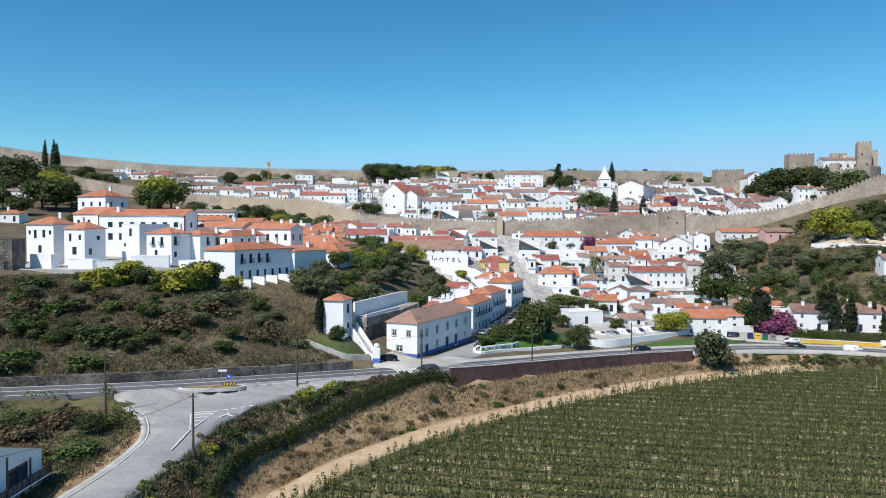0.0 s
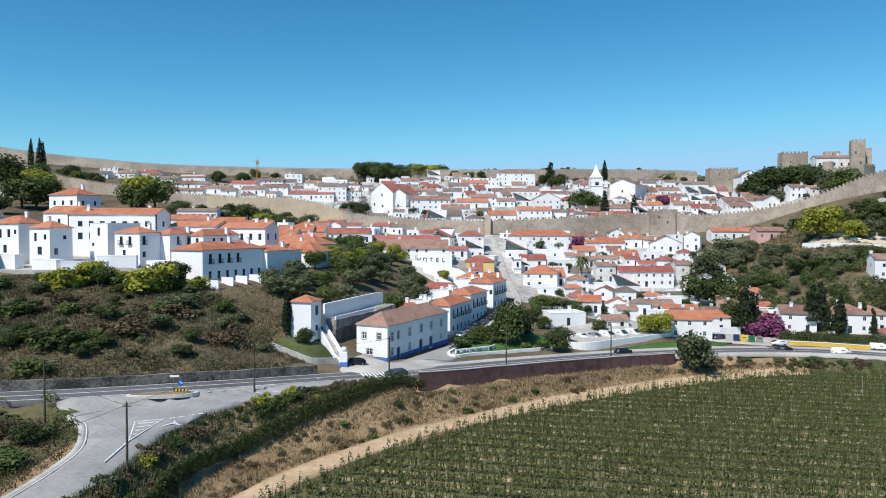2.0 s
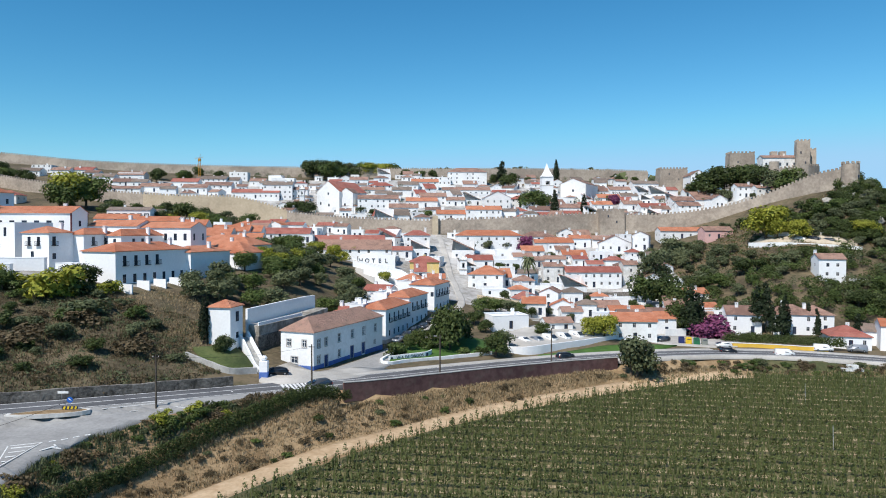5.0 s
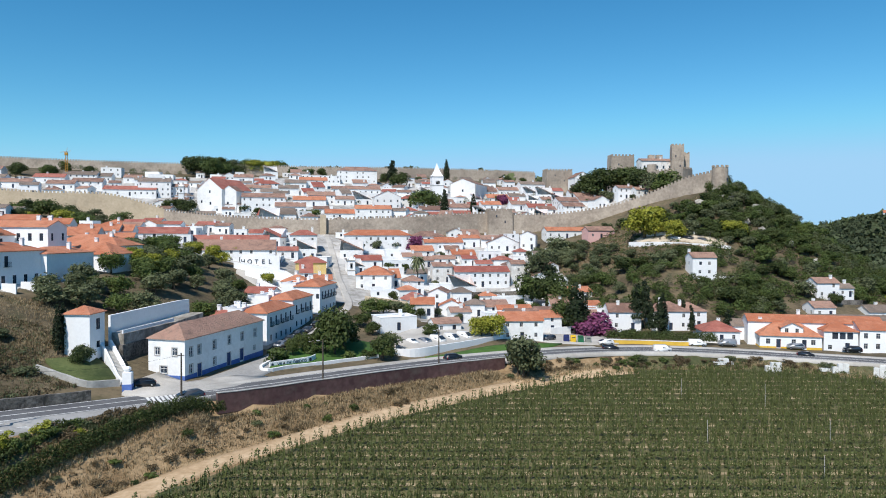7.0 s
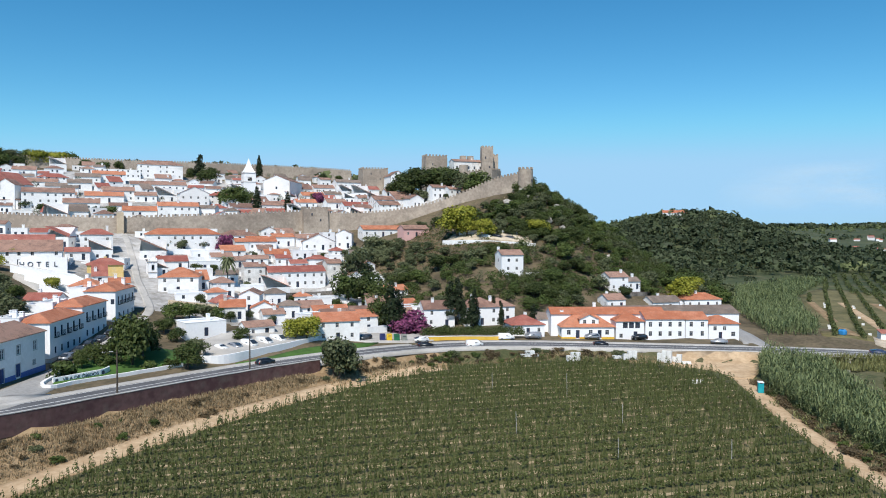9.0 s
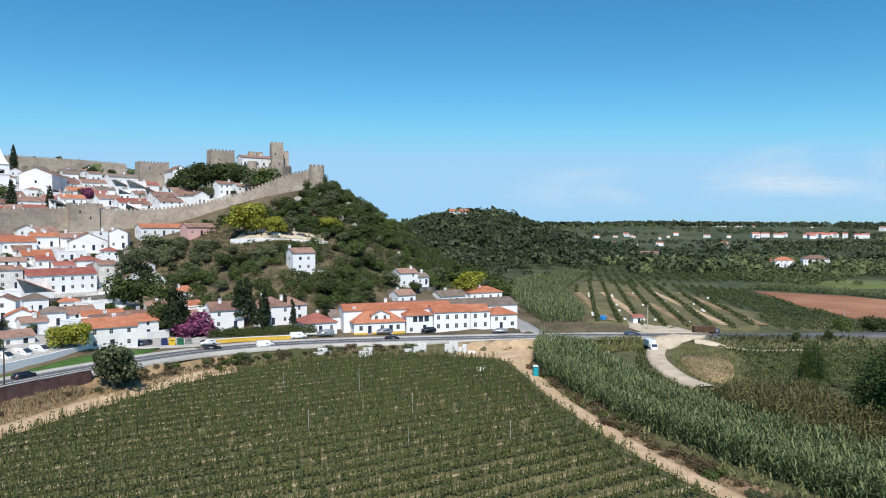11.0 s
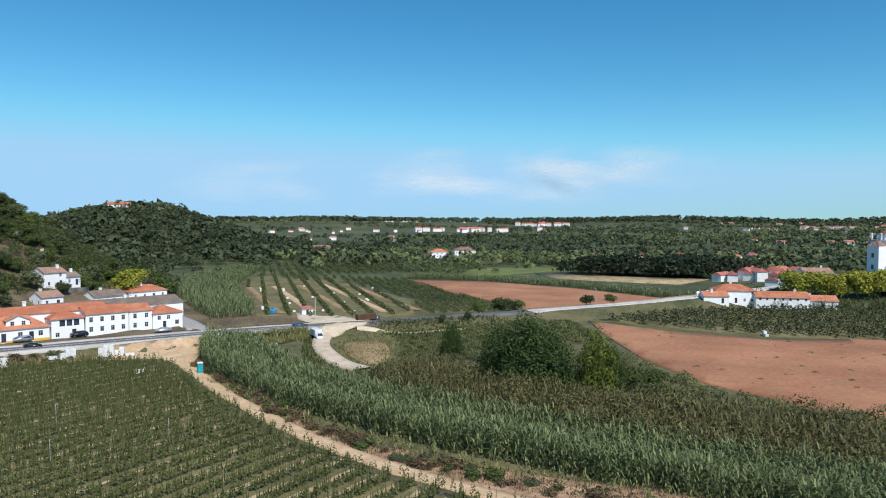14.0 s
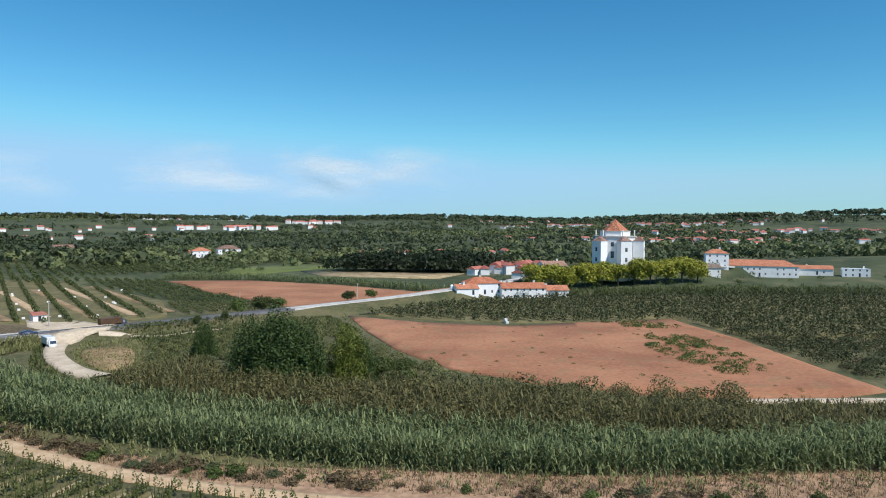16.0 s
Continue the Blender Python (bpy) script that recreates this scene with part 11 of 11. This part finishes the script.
# thin cloud low over the eastern horizon
def cloud_veil(centre, width, tall):
    m = bpy.data.materials.new("thin_cloud")
    m.use_nodes = True
    n, l = m.node_tree.nodes, m.node_tree.links
    n.remove(n["Principled BSDF"])
    co, sep = n.new("ShaderNodeTexCoord"), n.new("ShaderNodeSeparateXYZ")
    l.new(co.outputs["Generated"], sep.inputs[0])

    def maths(op, u, v):
        t = n.new("ShaderNodeMath")
        t.operation, t.use_clamp = op, op == "MULTIPLY"
        for i, w in enumerate((u, v)):
            if isinstance(w, (int, float)):
                t.inputs[i].default_value = w
            else:
                l.new(w, t.inputs[i])
        return t.outputs[0]

    def hump(a):
        return maths("MULTIPLY", maths("MULTIPLY", a, maths("SUBTRACT", 1.0, a)), 4.0)

    place = n.new("ShaderNodeMapping")
    l.new(co.outputs["Generated"], place.inputs[0])
    place.inputs["Scale"].default_value = (3.4, 1.0, 1.3)
    tex = n.new("ShaderNodeTexNoise")
    tex.inputs["Scale"].default_value, tex.inputs["Detail"].default_value, tex.inputs["Roughness"].default_value = 1.3, 4.0, 0.5
    l.new(place.outputs[0], tex.inputs["Vector"])
    thick = maths("MULTIPLY", maths("SUBTRACT", tex.outputs["Fac"], 0.44), 3.2)
    fac = maths("MULTIPLY", maths("MULTIPLY", hump(sep.outputs[0]), hump(sep.outputs[2])), maths("MULTIPLY", thick, 0.75))
    clear, white, mix = n.new("ShaderNodeBsdfTransparent"), n.new("ShaderNodeBsdfDiffuse"), n.new("ShaderNodeMixShader")
    white.inputs["Color"].default_value = (0.8, 0.8, 0.8, 1)
    l.new(fac, mix.inputs[0])
    l.new(clear.outputs[0], mix.inputs[1])
    l.new(white.outputs[0], mix.inputs[2])
    l.new(mix.outputs[0], n["Material Output"].inputs["Surface"])
    c, rot = Vector(centre), math.atan2(centre[0], centre[1])
    ax = Vector((math.cos(rot), -math.sin(rot), 0))
    v = [c + ax * width * (k / 12 - 0.5) + Vector((0, 0, tall * j)) for j in (-0.5, 0.5) for k in range(13)]
    ob = new("cloud_veil", mesh("cloud_veil", v, [(k, k + 1, 14 + k, 13 + k) for k in range(12)], m))
    tagged(ob, "thin white veil of cloud low over the horizon", "cloud", kind="structure")


cloud_veil((3890, 900, 345), 1900, 240)
cloud_veil((3700, 1500, 250), 3000, 260)

# single trees of the town, the gardens and the castle park
plant("broad", -45.7, 504.5, 15.3, 1.3)
plant("green", -35.5, 496.7, 13.9, 1.3)
plant("green", -28.6, 503.2, 10.7, 1.1)
plant("plane", -10.7, 527.3, 12.1, 1.2)
plant("plane", -0.8, 529.6, 10.9, 1.2)
plant("broad", -19.8, 512.8, 9.4, 1.1)
plant("broad", 15.2, 512.9, 7.9, 1.2)
plant("green", 25.0, 510.8, 7.4, 1.2)
plant("broad", 34.2, 514.4, 7.9, 1)
plant("broad", 42.1, 557.8, 6.9, 0.7)
plant("cypress", 44.7, 500.0, 6.2, 1.3)
plant("pine", 77.7, 477.7, 17.7, 1.1)
plant("broad", 81.1, 470.3, 12.0, 1.2)
plant("broad", 74.0, 483.3, 9.0, 1)
plant("broad", 93.3, 500.0, 5.4, 1.2)
plant("olive", 99.2, 500.0, 5.4, 1.2)
plant("cypress", 115.6, 486.1, 17.0, 1.3)
plant("broad", 157.3, 484.4, 8.0, 1)
plant("broad", 179.5, 516.0, 4.9, 1.2)
plant("plane", -141.8, 356.7, 18.7, 1.2)
plant("green", -135.8, 358.3, 18.8, 1.1)
plant("green", -141.2, 344.9, 14.2, 1.1)
plant("broad", -45.2, 400.7, 7.8, 1.5)
plant("broad", -37.5, 397.8, 8.1, 1.4)
plant("broad", -51.6, 403.7, 5.4, 1.2)
plant("broad", -9.0, 391.4, 5.3, 1.3)
plant("broad", -15.1, 396.0, 3.9, 1.2)
plant("broad", -2.9, 387.7, 4.1, 1.2)
plant("green", 24.5, 374.9, 5.1, 1.5)
plant("olive", 20.3, 376.0, 4.6, 1.5)
plant("green", 82.0, 397.7, 12.3, 1.4)
plant("green", 87.0, 394.8, 11.6, 1.2)
plant("cypress", 90.5, 374.7, 14.5, 1.5)
plant("cypress", 105.9, 375.2, 11.9, 1.5)
plant("broad", 108.1, 374.6, 6.1, 1)
plant("bloom", 131.4, 405.2, 6.3, 1)
plant("broad", 134.8, 397.8, 4.4, 1)
plant("olive", 123.7, 431.1, 4.7, 1.2)
plant("olive", 127.7, 420.8, 5.3, 1.2)
plant("broad", 129.8, 410.8, 4.8, 1)
plant("broad", 164.0, 374.2, 10.0, 1.2)
plant("broad", 167.9, 365.9, 15.8, 1.2)
plant("broad", 173.6, 362.2, 16.3, 1.2)
plant("broad", 177.6, 356.9, 15.2, 1.2)
plant("broad", 182.1, 352.4, 13.6, 1.2)
plant("broad", 183.9, 345.9, 12.3, 1.1)
plant("bloom", 186.8, 346.6, 8.5, 1.1)
plant("olive", 181.9, 327.9, 12.7, 1.1)
plant("green", 184.0, 322.1, 12.5, 1.1)
plant("olive", 187.2, 320.2, 9.4, 1.1)
plant("olive", 167.9, 348.5, 6.9, 1.4)
plant("olive", 167.4, 364.0, 4.6, 1.2)
plant("broad", 159.3, 366.5, 3.5, 1)
plant("olive", 161.1, 357.0, 3.4, 1.2)
plant("olive", 174.3, 334.2, 3.4, 1.2)
plant("broad", -136.5, 463.0, 7.9, 1.2)
plant("green", -123.4, 467.2, 8.0, 1.3)
plant("broad", -106.3, 486.3, 7.3, 1)
plant("green", -158.8, 459.2, 4.1, 1.2)
plant("olive", -48.9, 472.2, 5.0, 1.2)
plant("broad", -122.0, 473.8, 6.3, 1)
plant("pine", -104.4, 387.0, 8.3, 1.1)
plant("broad", -100.1, 363.3, 8.8, 1.2)
plant("broad", -88.9, 356.3, 10.5, 1.3)
plant("broad", -81.4, 352.2, 8.8, 1.1)
plant("broad", -74.1, 343.8, 5.1, 1.1)
plant("broad", -90.1, 373.6, 4.1, 1.2)
plant("plane", -121.5, 394.9, 4.9, 1.5)
plant("plane", -125.8, 391.3, 4.0, 1.4)
plant("shrub", -64.8, 321.5, 4.5, 1.4)
plant("green", -123.4, 345.1, 4.5, 1.2)
plant("broad", -30.2, 257.2, 5.3, 0.8)
plant("shrub", -28.6, 266.6, 2.7, 1.2)
plant("plane", -26.2, 217.1, 6.9, 1)
plant("plane", -22.0, 216.8, 6.3, 1)
plant("plane", -19.3, 227.4, 6.5, 1)
plant("green", -15.9, 239.0, 4.4, 1.1)
plant("plane", -10.6, 252.7, 6.7, 0.9)
plant("plane", -4.7, 269.3, 5.2, 0.8)
plant("green", -2.0, 276.5, 3.1, 1)
plant("plane", 6.8, 239.3, 4.8, 1)
plant("olive", 41.0, 315.7, 3.8, 1)
plant("olive", 44.2, 314.3, 4.1, 1)
plant("olive", 48.2, 310.8, 5.0, 1)
plant("olive", 56.7, 313.7, 4.1, 1.1)
plant("olive", 53.6, 314.2, 3.4, 1)
plant("bloom", 63.8, 312.6, 7.2, 0.8)
plant("bloom", 66.5, 318.2, 6.3, 0.7)
plant("palm", 57.7, 266.2, 11.3, 0.8)
plant("cypress", 63.5, 280.6, 3.4, 1.4)
plant("broad", 55.4, 284.2, 4.1, 1.1)
plant("broad", 50.3, 285.0, 3.7, 1.2)
plant("olive", 73.8, 302.4, 4.2, 1)
plant("green", 35.5, 221.3, 5.6, 1.2)
plant("green", 39.9, 221.8, 5.3, 1.4)
plant("olive", 43.8, 221.2, 5.1, 1.3)
plant("green", 46.8, 220.7, 4.6, 1.2)
plant("broad", 50.3, 220.1, 3.6, 1.1)
plant("broad", 48.7, 196.4, 4.7, 1)
plant("broad", 24.7, 189.5, 8.1, 1.3)
plant("broad", 32.1, 207.4, 4.6, 1.2)
plant("broad", 34.2, 198.8, 4.0, 1.2)
plant("plane", 62.1, 196.3, 6.8, 1.1)
plant("plane", 65.1, 196.4, 7.4, 1.1)
plant("broad", 23.4, 179.2, 12.7, 0.75)
plant("broad", 25.8, 185.2, 10.2, 0.8)
plant("broad", 19.8, 187.7, 4.5, 0.9)
plant("broad", 16.5, 182.7, 5.1, 0.9)
plant("shrub", 11.3, 172.5, 3.9, 1)
plant("broad", 14.1, 178.6, 4.7, 0.8)
plant("broad", 33.8, 175.1, 6.7, 1)
plant("olive", 36.3, 181.9, 5.6, 1.1)
plant("shrub", 18.2, 180.6, 2.9, 1)
plant("shrub", 20.9, 182.5, 1.7, 1.2)
plant("shrub", 26.4, 175.9, 2.3, 1.1)
plant("shrub", 30.6, 176.5, 2.1, 1.1)
plant("olive", 64.2, 168.2, 10.8, 0.95)
plant("olive", 63.3, 168.6, 8.5, 0.8)
plant("olive", 65.5, 168.9, 8.6, 0.8)
plant("olive", 104.8, 272.3, 13.7, 1)
plant("olive", 112.2, 282.7, 10.9, 1)
plant("olive", 122.7, 298.2, 9.7, 1.2)
plant("olive", 121.9, 283.3, 7.5, 1)
plant("green", 93.9, 247.9, 12.7, 1)
plant("broad", 97.4, 243.4, 13.8, 1)
plant("broad", 100.4, 237.9, 11.7, 1)
plant("pine", 93.6, 209.8, 15.4, 0.9)
plant("pine", 96.8, 211.7, 12.8, 0.9)
plant("broad", 93.7, 214.1, 11.5, 1)
plant("bloom", 99.7, 210.4, 7.1, 1.6)
plant("bloom", 96.3, 208.6, 5.3, 1.1)
plant("pine", 113.7, 211.6, 14.3, 0.75)
plant("pine", 116.4, 211.3, 15.0, 0.75)
plant("cypress", 120.4, 209.3, 9.7, 0.9)
plant("pine", 127.4, 208.8, 8.6, 0.8)
plant("pine", 129.8, 208.5, 7.0, 0.8)
plant("green", 108.8, 223.1, 6.0, 1.2)
plant("plane", 152.9, 281.4, 15.4, 1.2)
plant("plane", 155.0, 276.9, 9.5, 1.1)
plant("plane", 158.0, 267.1, 9.0, 1)
plant("plane", 178.5, 261.5, 7.2, 1.4)
plant("plane", 181.3, 260.8, 6.2, 1.3)
plant("cypress", -24.4, 158.8, 7.8, 1)
plant("broad", -22.3, 152.7, 4.1, 1)
plant("cypress", -26.3, 154.0, 9.0, 0.9)
plant("cypress", -25.8, 155.2, 8.7, 1)
plant("cypress", -257.7, 464.2, 20.2, 0.9)
plant("cypress", -245.6, 452.8, 21.8, 1)
plant("cypress", -244.5, 454.5, 19.4, 0.9)
plant("broad", -232.4, 390.7, 20.1, 1.3)
plant("pine", -215.1, 376.7, 11.9, 1.1)
plant("plane", -229.4, 393.6, 14.0, 1.2)
plant("broad", -179.2, 320.4, 15.2, 1.3)
plant("broad", -172.9, 320.4, 16.2, 1.3)
plant("broad", -215.7, 357.9, 11.3, 1.2)
plant("olive", -222.0, 433.8, 7.5, 1.2)
plant("broad", -218.4, 436.8, 10.4, 1.2)
plant("green", -203.8, 417.5, 9.9, 1.3)
plant("broad", -202.5, 432.4, 6.8, 1.2)
plant("broad", -194.7, 422.9, 6.7, 1.3)
plant("broad", -189.0, 307.6, 9.7, 1.3)
plant("broad", -174.5, 295.4, 9.4, 1.3)
plant("green", -141.3, 273.9, 5.4, 1)
plant("broad", -134.8, 451.8, 9.7, 0.9)
plant("broad", -123.6, 470.4, 7.8, 1.2)
plant("green", -120.4, 490.7, 8.5, 1)
plant("plane", -71.1, 163.0, 5.8, 1.2)
plant("yshrub", -75.9, 159.6, 4.8, 1.2)
plant("plane", -77.9, 158.6, 4.4, 1.2)
plant("green", -67.7, 161.1, 5.1, 1.2)
plant("yshrub", -57.4, 160.8, 6.4, 1.2)
plant("broad", -54.4, 167.2, 6.0, 1.2)
plant("broad", -56.7, 166.4, 5.5, 1.1)
plant("broad", -48.6, 165.8, 3.4, 0.8)
plant("olive", -21.8, 152.9, 4.3, 0.9)
plant("broad", -50.4, 521.7, 12.8, 1.2)
plant("broad", -43.9, 522.3, 14.5, 1.3)
plant("green", -37.3, 522.8, 13.7, 1.2)
plant("broad", -31.5, 522.2, 13.2, 1.2)
plant("olive", -24.3, 528.5, 11.7, 1.2)
plant("green", -15.6, 529.9, 12.6, 1.2)
plant("plane", -8.5, 530.0, 11.7, 1.3)
plant("plane", -0.9, 531.1, 11.8, 1.2)
plant("green", 6.8, 541.0, 11.1, 1.3)
plant("broad", 20.2, 534.7, 7.6, 1.1)
plant("green", 28.8, 536.3, 7.6, 1.1)
plant("broad", 87.3, 557.3, 9.3, 1.2)
plant("broad", 231.8, 500.0, 13.9, 1.2)
plant("broad", 238.4, 500.0, 15.6, 1.2)
plant("broad", 245.9, 500.0, 17.3, 1.3)
plant("green", 191.5, 374.6, 13.1, 1.2)
plant("broad", 191.1, 363.6, 11.9, 1.2)
plant("broad", 193.3, 359.1, 10.9, 1.1)
plant("bloom", 189.5, 355.5, 7.6, 1)
plant("broad", 280.0, 500.0, 11.3, 1.2)
plant("olive", 197.3, 344.4, 5.1, 1.2)
plant("olive", 177.6, 359.3, 5.0, 1.4)
plant("broad", 181.3, 354.1, 5.2, 1.2)
plant("broad", 190.4, 339.2, 5.6, 1.2)

# the patterns that the plants were copied from
for _, protos in SPECIES.values():
    for proto in protos:
        for o in (*proto.children_recursive, proto):
            bpy.data.objects.remove(o)
